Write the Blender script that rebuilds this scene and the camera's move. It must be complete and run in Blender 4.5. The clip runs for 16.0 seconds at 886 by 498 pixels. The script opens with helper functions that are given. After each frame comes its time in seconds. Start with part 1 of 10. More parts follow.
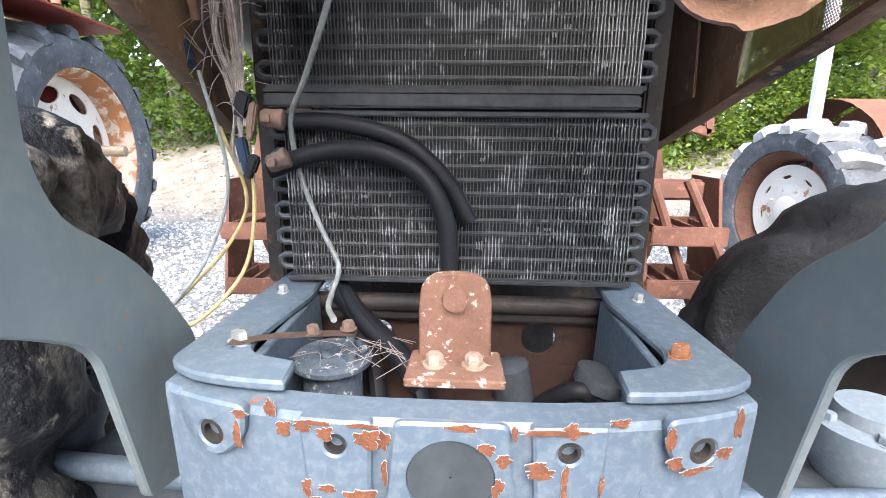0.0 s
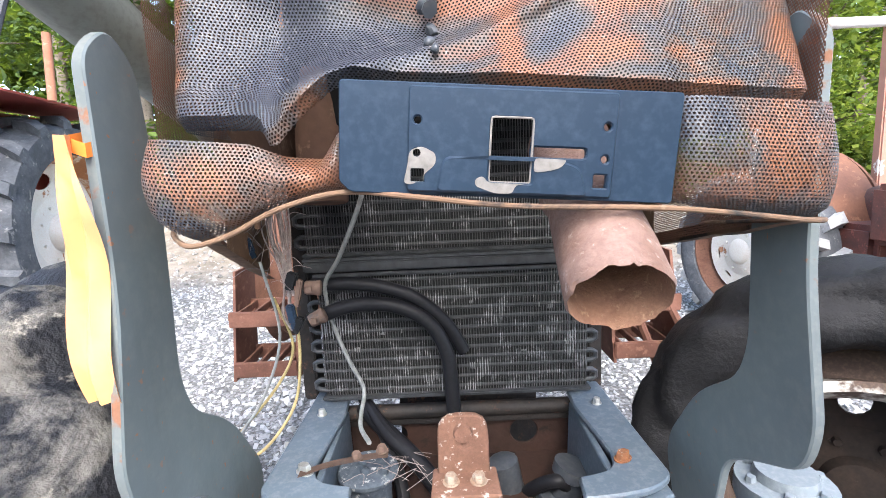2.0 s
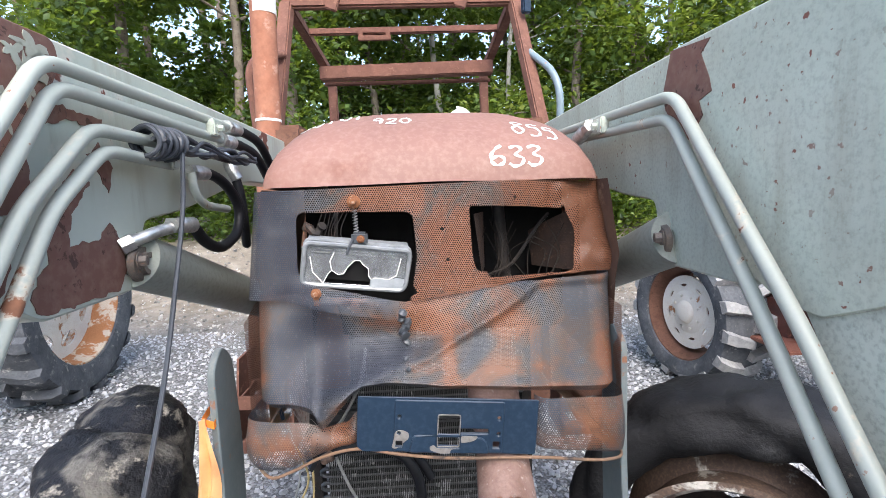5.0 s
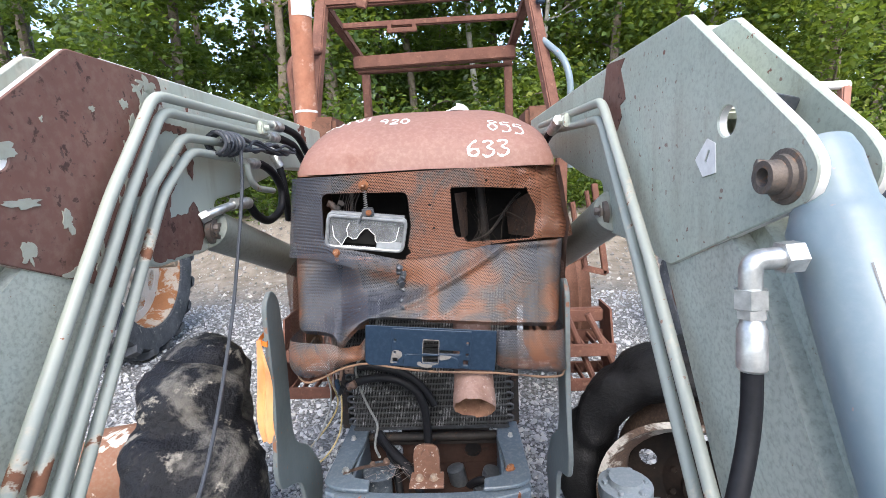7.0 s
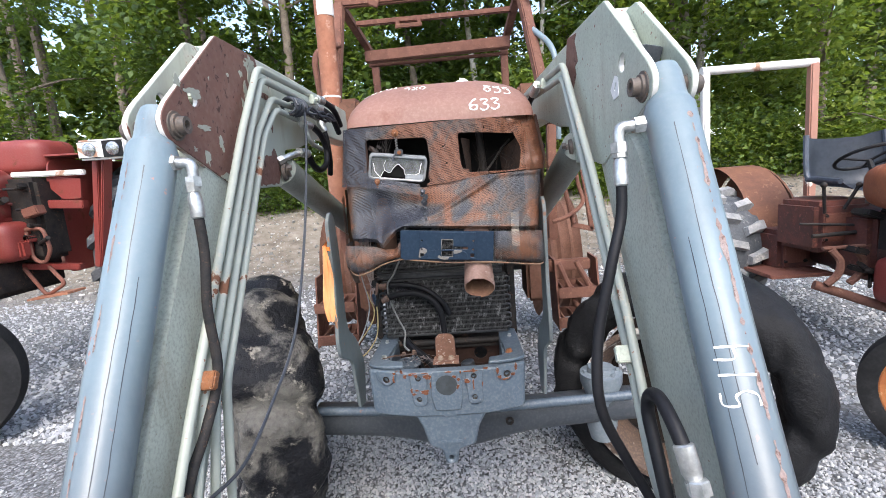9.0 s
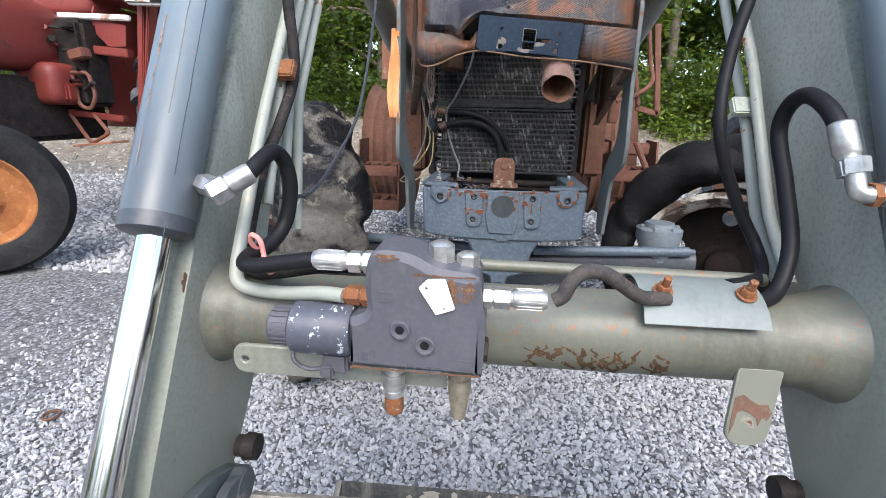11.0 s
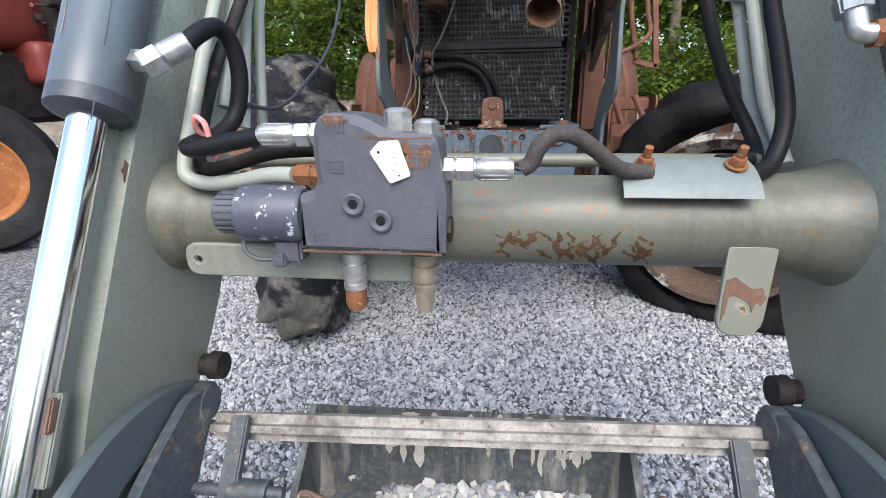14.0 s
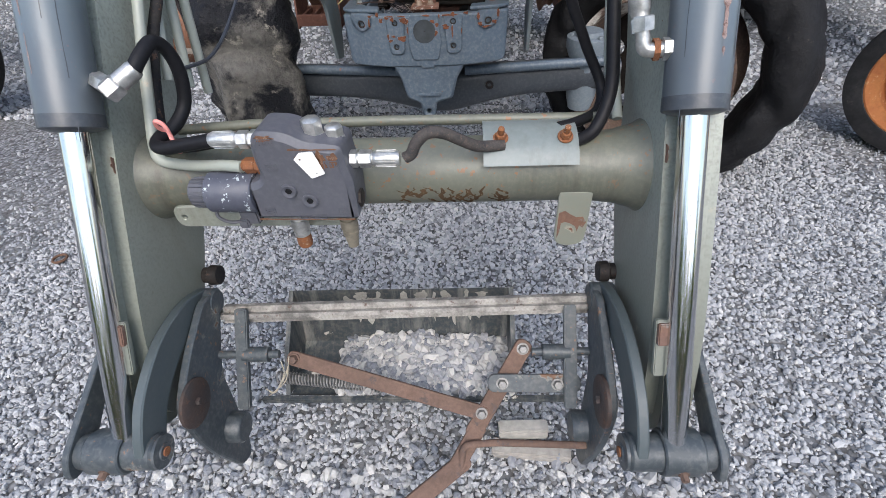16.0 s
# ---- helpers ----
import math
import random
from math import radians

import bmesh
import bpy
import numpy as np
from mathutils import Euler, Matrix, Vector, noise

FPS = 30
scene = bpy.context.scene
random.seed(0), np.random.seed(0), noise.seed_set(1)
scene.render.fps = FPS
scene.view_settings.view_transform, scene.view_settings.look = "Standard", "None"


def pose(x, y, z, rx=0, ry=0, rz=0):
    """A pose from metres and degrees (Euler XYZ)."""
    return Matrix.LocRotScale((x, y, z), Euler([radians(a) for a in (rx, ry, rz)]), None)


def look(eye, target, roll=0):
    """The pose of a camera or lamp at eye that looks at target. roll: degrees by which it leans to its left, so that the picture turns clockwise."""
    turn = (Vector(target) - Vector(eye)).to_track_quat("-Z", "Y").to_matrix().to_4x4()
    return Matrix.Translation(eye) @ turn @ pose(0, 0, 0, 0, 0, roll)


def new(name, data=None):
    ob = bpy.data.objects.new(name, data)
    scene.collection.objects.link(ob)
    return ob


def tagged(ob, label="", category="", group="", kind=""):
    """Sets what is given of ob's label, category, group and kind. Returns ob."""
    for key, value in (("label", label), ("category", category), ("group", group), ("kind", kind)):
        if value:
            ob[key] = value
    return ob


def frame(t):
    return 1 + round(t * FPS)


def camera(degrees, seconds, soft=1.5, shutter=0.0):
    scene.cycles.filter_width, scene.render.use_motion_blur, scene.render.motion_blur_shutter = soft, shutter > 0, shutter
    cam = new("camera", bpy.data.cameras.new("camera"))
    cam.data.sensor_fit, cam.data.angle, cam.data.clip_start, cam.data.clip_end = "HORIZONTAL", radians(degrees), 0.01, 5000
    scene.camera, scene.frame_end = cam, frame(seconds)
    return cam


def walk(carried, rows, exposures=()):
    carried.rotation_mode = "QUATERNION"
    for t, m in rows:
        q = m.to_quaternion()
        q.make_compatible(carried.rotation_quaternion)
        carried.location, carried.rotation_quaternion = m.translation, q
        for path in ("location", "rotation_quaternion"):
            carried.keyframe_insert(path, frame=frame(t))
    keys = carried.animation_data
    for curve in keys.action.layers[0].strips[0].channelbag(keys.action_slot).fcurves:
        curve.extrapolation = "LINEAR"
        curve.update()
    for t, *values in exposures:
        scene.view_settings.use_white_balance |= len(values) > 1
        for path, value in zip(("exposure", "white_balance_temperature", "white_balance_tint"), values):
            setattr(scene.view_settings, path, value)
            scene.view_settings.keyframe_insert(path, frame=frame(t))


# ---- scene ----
cam = camera(86.9, 16.0, soft=0.5)
PATH = [
    (0, (0.008, 0.034, 1.139), (-0.082, 1.977, 0.674), 0.6),
    (0.5, (0.0, 0.015, 1.162), (-0.088, 1.956, 0.689), -0.4),
    (1, (-0.001, -0.016, 1.214), (-0.082, 1.933, 0.773), -1.1),
    (1.5, (-0.003, -0.075, 1.279), (-0.054, 1.89, 0.906), -1.7),
    (2, (-0.016, -0.148, 1.357), (-0.021, 1.827, 1.045), -2.5),
    (2.5, (-0.007, -0.2, 1.483), (-0.013, 1.779, 1.193), -3.3),
    (3, (0.008, -0.251, 1.582), (0.058, 1.732, 1.324), -3.6),
    (3.5, (0.009, -0.319, 1.69), (0.111, 1.665, 1.458), -3.5),
    (3.7, (0.014, -0.35, 1.73), (0.132, 1.635, 1.517), -3.4),
    (5.8, (0.022, -0.543, 1.789), (0.06, 1.437, 1.514), -0.8),
    (6, (0.043, -0.566, 1.793), (0.063, 1.412, 1.498), -0.7),
    (6.5, (0.096, -0.65, 1.785), (0.059, 1.324, 1.468), -1.8),
    (7, (0.137, -0.769, 1.786), (0.047, 1.205, 1.477), -2.7),
    (7.5, (0.162, -0.837, 1.777), (0.019, 1.137, 1.49), -3.7),
    (8, (0.186, -0.926, 1.739), (0.008, 1.047, 1.461), -4.7),
    (8.5, (0.18, -1.07, 1.687), (0.018, 0.904, 1.403), -4.3),
    (9, (0.122, -1.252, 1.62), (0.009, 0.72, 1.304), -4.5),
    (9.5, (0.082, -1.376, 1.539), (-0.013, 0.581, 1.14), -3.7),
    (10, (0.05, -1.405, 1.425), (-0.04, 0.528, 0.92), -2.2),
    (10.2, (0.037, -1.388, 1.366), (-0.078, 0.531, 0.814), -1.5),
    (12.3, (-0.091, -1.156, 1.038), (-0.385, 0.735, 0.455), 3.0),
    (12.5, (-0.086, -1.159, 1.04), (-0.367, 0.739, 0.476), 2.8),
    (13, (-0.073, -1.174, 1.045), (-0.342, 0.736, 0.517), 1.9),
    (13.5, (-0.034, -1.207, 1.025), (-0.295, 0.7, 0.479), 0.3),
    (14, (0.037, -1.257, 1.003), (-0.201, 0.63, 0.384), -0.7),
    (14.5, (0.089, -1.32, 1.009), (-0.139, 0.496, 0.203), -2.1),
    (15, (0.116, -1.402, 1.068), (-0.101, 0.269, -0.01), -1.4),
    (15.5, (0.162, -1.408, 1.174), (-0.037, 0.123, -0.097), -3.2),
    (16, (0.191, -1.388, 1.33), (0.047, 0.129, 0.035), -3.4),
]
EXPOSURES = [(0.0, 2.15), (1.0, 2.24), (2.0, 1.92), (2.5, 1.78), (3.5, 1.43), (7.0, 1.10), (9.5, 0.92), (13.5, 0.74), (15.0, 0.58), (16.0, 0.32)]
walk(cam, [(t, look(eye, target, roll)) for t, eye, target, roll in PATH], EXPOSURES)

# ---- world, sun and exposure ----
SUN_EL, SUN_AZ = 48.0, 173.0         # soft bright sky behind and above the camera
world = bpy.data.worlds.new("world")
scene.world = world
world.use_nodes = True
wn = world.node_tree
sky = wn.nodes.new("ShaderNodeTexSky")
sky.sky_type, sky.sun_disc = "NISHITA", False
sky.sun_elevation, sky.sun_rotation = radians(SUN_EL), radians(SUN_AZ)
sky.air_density, sky.dust_density, sky.ozone_density = 1.0, 2.5, 1.0
wn.nodes["Background"].inputs["Strength"].default_value = 0.255
wn.links.new(sky.outputs["Color"], wn.nodes["Background"].inputs["Color"])
sun = new("sun", bpy.data.lights.new("sun", "SUN"))
sun.data.energy, sun.data.angle, sun.data.color = 1.3, radians(40), (0.94, 0.97, 1.0)
sun_dir = Vector((math.sin(radians(SUN_AZ)) * math.cos(radians(SUN_EL)), math.cos(radians(SUN_AZ)) * math.cos(radians(SUN_EL)), math.sin(radians(SUN_EL))))
sun.matrix_world = look(sun_dir * 40, (0, 0, 0))

# ---- helpers for meshes ----
from mathutils.bvhtree import BVHTree


def V(*a):
    return Vector(a)


def thing(name, at, label, category, group="", kind=""):
    ob = new(name)
    ob.empty_display_size = 0.1
    ob.location = at
    return tagged(ob, label, category, group, kind)


def finish(bm, name, mat, smooth=40):
    bmesh.ops.recalc_face_normals(bm, faces=bm.faces)
    me = bpy.data.meshes.new(name)
    bm.to_mesh(me)
    bm.free()
    for m in (mat if isinstance(mat, (list, tuple)) else [mat]):
        me.materials.append(m)
    if smooth:
        me.shade_smooth()
        me.set_sharp_from_angle(angle=radians(smooth))
    return me


def part(name, bm, mat, parent, label="", smooth=40):
    """One mesh under a thing or under a part; its vertices are in world places."""
    ob = new(name, finish(bm, name, mat, smooth))
    ob.parent = parent
    if parent.data is None:
        ob.matrix_parent_inverse = Matrix.Translation(-parent.location)
    if label:
        ob["label"] = label
    return ob


def lone(name, bm, mat, label, category, group="", kind="", smooth=40):
    return tagged(new(name, finish(bm, name, mat, smooth)), label, category, group, kind)


def put(bm, verts, faces):
    vs = [bm.verts.new(v) for v in verts]
    for f in faces:
        try:
            bm.faces.new([vs[i] for i in f])
        except ValueError:
            pass
    return vs


def box(bm, c, s, m=None, bevel=0.0):
    """A box of size s round c, its edges bevelled; m turns it about c."""
    b = bmesh.new()
    bmesh.ops.create_cube(b, size=1)
    bmesh.ops.scale(b, vec=s, verts=b.verts)
    if bevel:
        bmesh.ops.bevel(b, geom=b.edges[:], offset=min(bevel, min(s) * 0.45), segments=2, affect="EDGES")
    bmesh.ops.transform(b, matrix=Matrix.Translation(c) @ (m.to_4x4() if m else Matrix()), verts=b.verts)
    merge(bm, b)


def merge(bm, b):
    me = bpy.data.meshes.new("tmp")
    b.to_mesh(me)
    b.free()
    bm.from_mesh(me)
    bpy.data.meshes.remove(me)


def rot(ax, deg):
    return Matrix.Rotation(radians(deg), 4, ax)


def lathe(bm, p0, way, profile, seg=24, caps=True):
    """A turned body: profile rows (distance along way, radius)."""
    way = Vector(way).normalized()
    m = way.to_track_quat("Z", "Y").to_matrix()
    p0 = Vector(p0)
    rings = []
    for d, r in profile:
        rings.append([bm.verts.new(p0 + m @ Vector((r * math.cos(a), r * math.sin(a), d))) for a in (2 * math.pi * i / seg for i in range(seg))])
    for a, b in zip(rings, rings[1:]):
        for i in range(seg):
            j = (i + 1) % seg
            bm.faces.new((a[i], a[j], b[j], b[i]))
    if caps:
        bm.faces.new(rings[0][::-1])
        bm.faces.new(rings[-1])


def rod(bm, a, b, r, r2=None, seg=16, bevel=0.0):
    a, b = Vector(a), Vector(b)
    n = (b - a).length
    r2 = r if r2 is None else r2
    if bevel:
        prof = [(0, r - bevel), (bevel, r), (n - bevel, r2), (n, r2 - bevel)]
    else:
        prof = [(0, r), (n, r2)]
    lathe(bm, a, b - a, prof, seg)


def smooth_path(pts, per=6):
    pts = [Vector(p) for p in pts]
    out = []
    ext = [2 * pts[0] - pts[1]] + pts + [2 * pts[-1] - pts[-2]]
    for i in range(1, len(ext) - 2):
        a, b, c, d = ext[i - 1:i + 3]
        for k in range(per):
            t = k / per
            out.append(0.5 * ((2 * b) + (c - a) * t + (2 * a - 5 * b + 4 * c - d) * t * t + (3 * b - a - 3 * c + d) * t ** 3))
    return out + [pts[-1]]


def bent_path(pts, r, n=6):
    """Straight runs joined by round bends of radius about r."""
    pts = [Vector(p) for p in pts]
    out = [pts[0]]
    for a, b, c in zip(pts, pts[1:], pts[2:]):
        u, w = (a - b), (c - b)
        d = min(r, u.length * 0.45, w.length * 0.45)
        s, e = b + u.normalized() * d, b + w.normalized() * d
        for k in range(n + 1):
            t = k / n
            out.append((1 - t) ** 2 * s + 2 * t * (1 - t) * b + t * t * e)
    return out + [pts[-1]]


def sweep(bm, path, r, seg=10, radii=None):
    """A round tube along a path of points."""
    path = [Vector(p) for p in path]
    up = None
    rings = []
    for i, p in enumerate(path):
        d = (path[min(i + 1, len(path) - 1)] - path[max(i - 1, 0)]).normalized()
        if up is None:
            up = d.orthogonal().normalized()
        up = (up - d * up.dot(d)).normalized()
        side = d.cross(up)
        rr = radii[i] if radii else r
        rings.append([bm.verts.new(p + (up * math.cos(a) + side * math.sin(a)) * rr) for a in (2 * math.pi * k / seg for k in range(seg))])
    for a, b in zip(rings, rings[1:]):
        for i in range(seg):
            j = (i + 1) % seg
            bm.faces.new((a[i], a[j], b[j], b[i]))
    bm.faces.new(rings[0][::-1])
    bm.faces.new(rings[-1])


def circle(c, r, n=20):
    return [(c[0] + r * math.cos(2 * math.pi * i / n), c[1] + r * math.sin(2 * math.pi * i / n)) for i in range(n)]


def rounded(pts, r, n=4):
    """A polygon with its corners rounded; r may be a list."""
    out = []
    N = len(pts)
    for i, p in enumerate(pts):
        rr = r[i] if isinstance(r, (list, tuple)) else r
        a, b, c = Vector(pts[i - 1]), Vector(p), Vector(pts[(i + 1) % N])
        if rr <= 0:
            out.append(tuple(b))
            continue
        u, w = a - b, c - b
        d = min(rr, u.length * 0.45, w.length * 0.45)
        s, e = b + u.normalized() * d, b + w.normalized() * d
        for k in range(n + 1):
            t = k / n
            out.append(tuple((1 - t) ** 2 * s + 2 * t * (1 - t) * b + t * t * e))
    return out


def plate(bm, outer, holes, thick, place, bevel=0.0, segs=1):
    """A flat plate: outline and holes in its own plane, thickened both ways; place puts (u, v, w) into the world."""
    b = bmesh.new()
    for loop in [outer] + list(holes):
        vs = [b.verts.new((p[0], p[1], 0)) for p in loop]
        for i in range(len(vs)):
            b.edges.new((vs[i - 1], vs[i]))
    bmesh.ops.triangle_fill(b, use_beauty=True, use_dissolve=False, edges=b.edges[:], normal=(0, 0, 1))
    if holes:
        # keep only faces outside the holes
        kill = [f for f in b.faces if any(inside(f.calc_center_median(), h) for h in holes)]
        if kill:
            bmesh.ops.delete(b, geom=kill, context="FACES_ONLY")
    low = b.faces[:]
    res = bmesh.ops.extrude_face_region(b, geom=low)
    up = [g for g in res["geom"] if isinstance(g, bmesh.types.BMVert)]
    bmesh.ops.translate(b, vec=(0, 0, thick), verts=up)
    bmesh.ops.translate(b, vec=(0, 0, -thick / 2), verts=b.verts)
    if bevel:
        sharp = [e for e in b.edges if len(e.link_faces) == 2 and e.calc_face_angle() > 1.2]
        bmesh.ops.bevel(b, geom=sharp, offset=bevel, segments=segs, affect="EDGES")
    bmesh.ops.transform(b, matrix=place, verts=b.verts)
    merge(bm, b)


def inside(p, loop):
    x, y, r = p[0], p[1], False
    for (x0, y0), (x1, y1) in zip(loop, loop[1:] + loop[:1]):
        if (y0 > y) != (y1 > y) and x < (x1 - x0) * (y - y0) / (y1 - y0) + x0:
            r = not r
    return r


def frame_yz(x):
    """Plane of constant x: u is y, v is z."""
    return Matrix(((0, 0, 1, x), (1, 0, 0, 0), (0, 1, 0, 0), (0, 0, 0, 1)))


def frame_xz(y):
    """Plane of constant y: u is x, v is z."""
    return Matrix(((1, 0, 0, 0), (0, 0, -1, y), (0, 1, 0, 0), (0, 0, 0, 1)))


def hexhead(bm, c, way, r, h, washer=True):
    way = Vector(way).normalized()
    c = Vector(c)
    if washer:
        lathe(bm, c, way, [(0, r * 1.35), (h * 0.18, r * 1.35)], 16)
    lathe(bm, c + way * (h * 0.18 if washer else 0), way, [(0, r), (h * 0.8, r), (h, r * 0.85)], 6)


def sheet(bm, rows, thick=0.0, uvscale=None):
    """A surface through rows of points; thickened when thick is given. uv in metres."""
    uv = bm.loops.layers.uv.verify()
    g = [[bm.verts.new(p) for p in r] for r in rows]
    vs = []
    V0 = 0
    made = []
    for i in range(len(g) - 1):
        for j in range(len(g[0]) - 1):
            f = bm.faces.new((g[i][j], g[i][j + 1], g[i + 1][j + 1], g[i + 1][j]))
            made.append(f)
    # arc lengths as uv
    us = [[0.0] * len(g[0]) for _ in g]
    ws = [[0.0] * len(g[0]) for _ in g]
    for i in range(len(g)):
        for j in range(len(g[0])):
            if j:
                us[i][j] = us[i][j - 1] + (g[i][j].co - g[i][j - 1].co).length
            if i:
                ws[i][j] = ws[i - 1][j] + (g[i][j].co - g[i - 1][j].co).length
    mid = len(g[0]) // 2
    idx = {}
    for i in range(len(g)):
        for j in range(len(g[0])):
            idx[g[i][j]] = (us[i][j] - us[i][mid], ws[i][j])
    for f in made:
        for lp in f.loops:
            lp[uv].uv = idx[lp.vert]
    return g, made


# ---- materials ----
def nodes(name):
    m = bpy.data.materials.new(name)
    m.use_nodes = True
    nt = m.node_tree
    return m, nt, nt.nodes["Principled BSDF"]


def N(nt, kind, **kw):
    n = nt.nodes.new(kind)
    for k, v in kw.items():
        n.inputs[k.replace("_", " ")].default_value = v
    return n


def ramp(nt, src, stops):
    r = nt.nodes.new("ShaderNodeValToRGB")
    el = r.color_ramp.elements
    while len(el) < len(stops):
        el.new(0.5)
    for e, (p, c) in zip(el, stops):
        e.position = p
        e.color = (*c, 1) if len(c) == 3 else c
    nt.links.new(src, r.inputs["Fac"])
    return r


def noise_of(nt, scale, detail=5, rough=0.55, vec=None, distortion=0.0):
    n = N(nt, "ShaderNodeTexNoise", Scale=scale, Detail=detail, Roughness=rough, Distortion=distortion)
    if vec is None:
        tc = nt.nodes.new("ShaderNodeTexCoord")
        vec = tc.outputs["Object"]
    nt.links.new(vec, n.inputs["Vector"])
    return n


def mixc(nt, fac, a, b):
    m = nt.nodes.new("ShaderNodeMix")
    m.data_type = "RGBA"
    for k, s in ((0, fac), (6, a), (7, b)):
        if isinstance(s, (tuple, list)):
            m.inputs[k].default_value = (*s, 1)
        elif isinstance(s, (int, float)):
            m.inputs[k].default_value = s
        else:
            nt.links.new(s, m.inputs[k])
    return m.outputs[2]


def bump(nt, p, height, strength=0.3, dist=0.002):
    b = N(nt, "ShaderNodeBump", Strength=strength, Distance=dist)
    nt.links.new(height, b.inputs["Height"])
    nt.links.new(b.outputs["Normal"], p.inputs["Normal"])
    return b


W3 = (1, 1, 1)
K3 = (0, 0, 0)


def painted(name, base, under=(0.13, 0.05, 0.025), chip=0.62, scale=6.0, rough=0.45, dirt=(0.25, 0.22, 0.17), dirt_amount=0.35, vary=0.12, soft=0.02, edge=None, fine=90, bumps=0.25, metallic=0.0, streak=None, specks=0.0, spec=0.5, darkened=None):
    """Old paint: chips down to rust or primer, dust, fine grain. chip: threshold (higher means fewer chips)."""
    m, nt, p = nodes(name)
    big = noise_of(nt, scale, 6, 0.62, distortion=0.3)
    grain = noise_of(nt, fine, 4, 0.6)
    cloud = noise_of(nt, 2.3, 5, 0.6)
    dark = tuple(c * (1 - vary) for c in base)
    lite = tuple(min(1, c * (1 + vary)) for c in base)
    c0 = mixc(nt, ramp(nt, cloud.outputs["Fac"], [(0.3, K3), (0.7, W3)]).outputs["Color"], dark, lite)
    dm = ramp(nt, grain.outputs["Fac"], [(0.45, K3), (0.75, W3)])
    d2 = nt.nodes.new("ShaderNodeMath")
    d2.operation = "MULTIPLY"
    nt.links.new(dm.outputs["Color"], d2.inputs[0])
    d2.inputs[1].default_value = dirt_amount
    c1 = mixc(nt, d2.outputs[0], c0, dirt)
    if streak:
        # dried run-off: stains drawn out along the height
        tcs = nt.nodes.new("ShaderNodeTexCoord")
        mp_ = nt.nodes.new("ShaderNodeMapping")
        mp_.inputs["Scale"].default_value = (34, 20, 2.2)
        nt.links.new(tcs.outputs["Object"], mp_.inputs["Vector"])
        sn = noise_of(nt, 1.0, 6, 0.65, mp_.outputs["Vector"])
        patch = noise_of(nt, 3.1, 4, 0.6)
        sm = nt.nodes.new("ShaderNodeMath")
        sm.operation = "MULTIPLY"
        nt.links.new(ramp(nt, sn.outputs["Fac"], [(0.48, K3), (0.74, W3)]).outputs["Color"], sm.inputs[0])
        nt.links.new(ramp(nt, patch.outputs["Fac"], [(0.42, K3), (0.66, (0.75,) * 3)]).outputs["Color"], sm.inputs[1])
        c1 = mixc(nt, sm.outputs[0], c1, streak)
    if specks:
        sp = noise_of(nt, 75, 3, 0.5)
        where = noise_of(nt, 2.2, 3, 0.6)
        sq = nt.nodes.new("ShaderNodeMath")
        sq.operation = "MULTIPLY"
        nt.links.new(ramp(nt, sp.outputs["Fac"], [(specks, K3), (specks + 0.02, W3)]).outputs["Color"], sq.inputs[0])
        nt.links.new(ramp(nt, where.outputs["Fac"], [(0.45, K3), (0.55, W3)]).outputs["Color"], sq.inputs[1])
        c1 = mixc(nt, sq.outputs[0], c1, tuple(c * 1.2 for c in under))
    if darkened:
        # a darker tone mixed in from a height downwards, its edge uneven
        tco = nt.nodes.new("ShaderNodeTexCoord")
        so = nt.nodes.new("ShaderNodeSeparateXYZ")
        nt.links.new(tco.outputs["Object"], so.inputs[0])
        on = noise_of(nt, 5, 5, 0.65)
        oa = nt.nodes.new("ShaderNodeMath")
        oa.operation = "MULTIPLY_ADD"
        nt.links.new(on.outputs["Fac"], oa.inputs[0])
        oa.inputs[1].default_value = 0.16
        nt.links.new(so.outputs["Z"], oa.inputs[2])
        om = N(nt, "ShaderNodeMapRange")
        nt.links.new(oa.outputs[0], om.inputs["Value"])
        om.inputs["From Min"].default_value, om.inputs["From Max"].default_value = darkened[0] + 0.08, darkened[1] + 0.08
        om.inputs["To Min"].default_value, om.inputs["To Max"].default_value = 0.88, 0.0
        c1 = mixc(nt, om.outputs[0], c1, darkened[2])
    mask = ramp(nt, big.outputs["Fac"], [(chip, K3), (chip + soft, W3)])
    uvar = mixc(nt, grain.outputs["Fac"], tuple(c * 0.6 for c in under), tuple(c * 1.5 for c in under))
    if edge:
        halo = ramp(nt, big.outputs["Fac"], [(chip - 0.035, K3), (chip, W3)])
        c1 = mixc(nt, halo.outputs["Color"], c1, edge)
    col = mixc(nt, mask.outputs["Color"], c1, uvar)
    nt.links.new(col, p.inputs["Base Color"])
    rr = mixc(nt, mask.outputs["Color"], (rough,) * 3, (0.9,) * 3)
    nt.links.new(rr, p.inputs["Roughness"])
    p.inputs["Metallic"].default_value = metallic
    p.inputs["Specular IOR Level"].default_value = spec
    hh = mixc(nt, mask.outputs["Color"], grain.outputs["Fac"], K3)
    bump(nt, p, hh, bumps, 0.001)
    return m


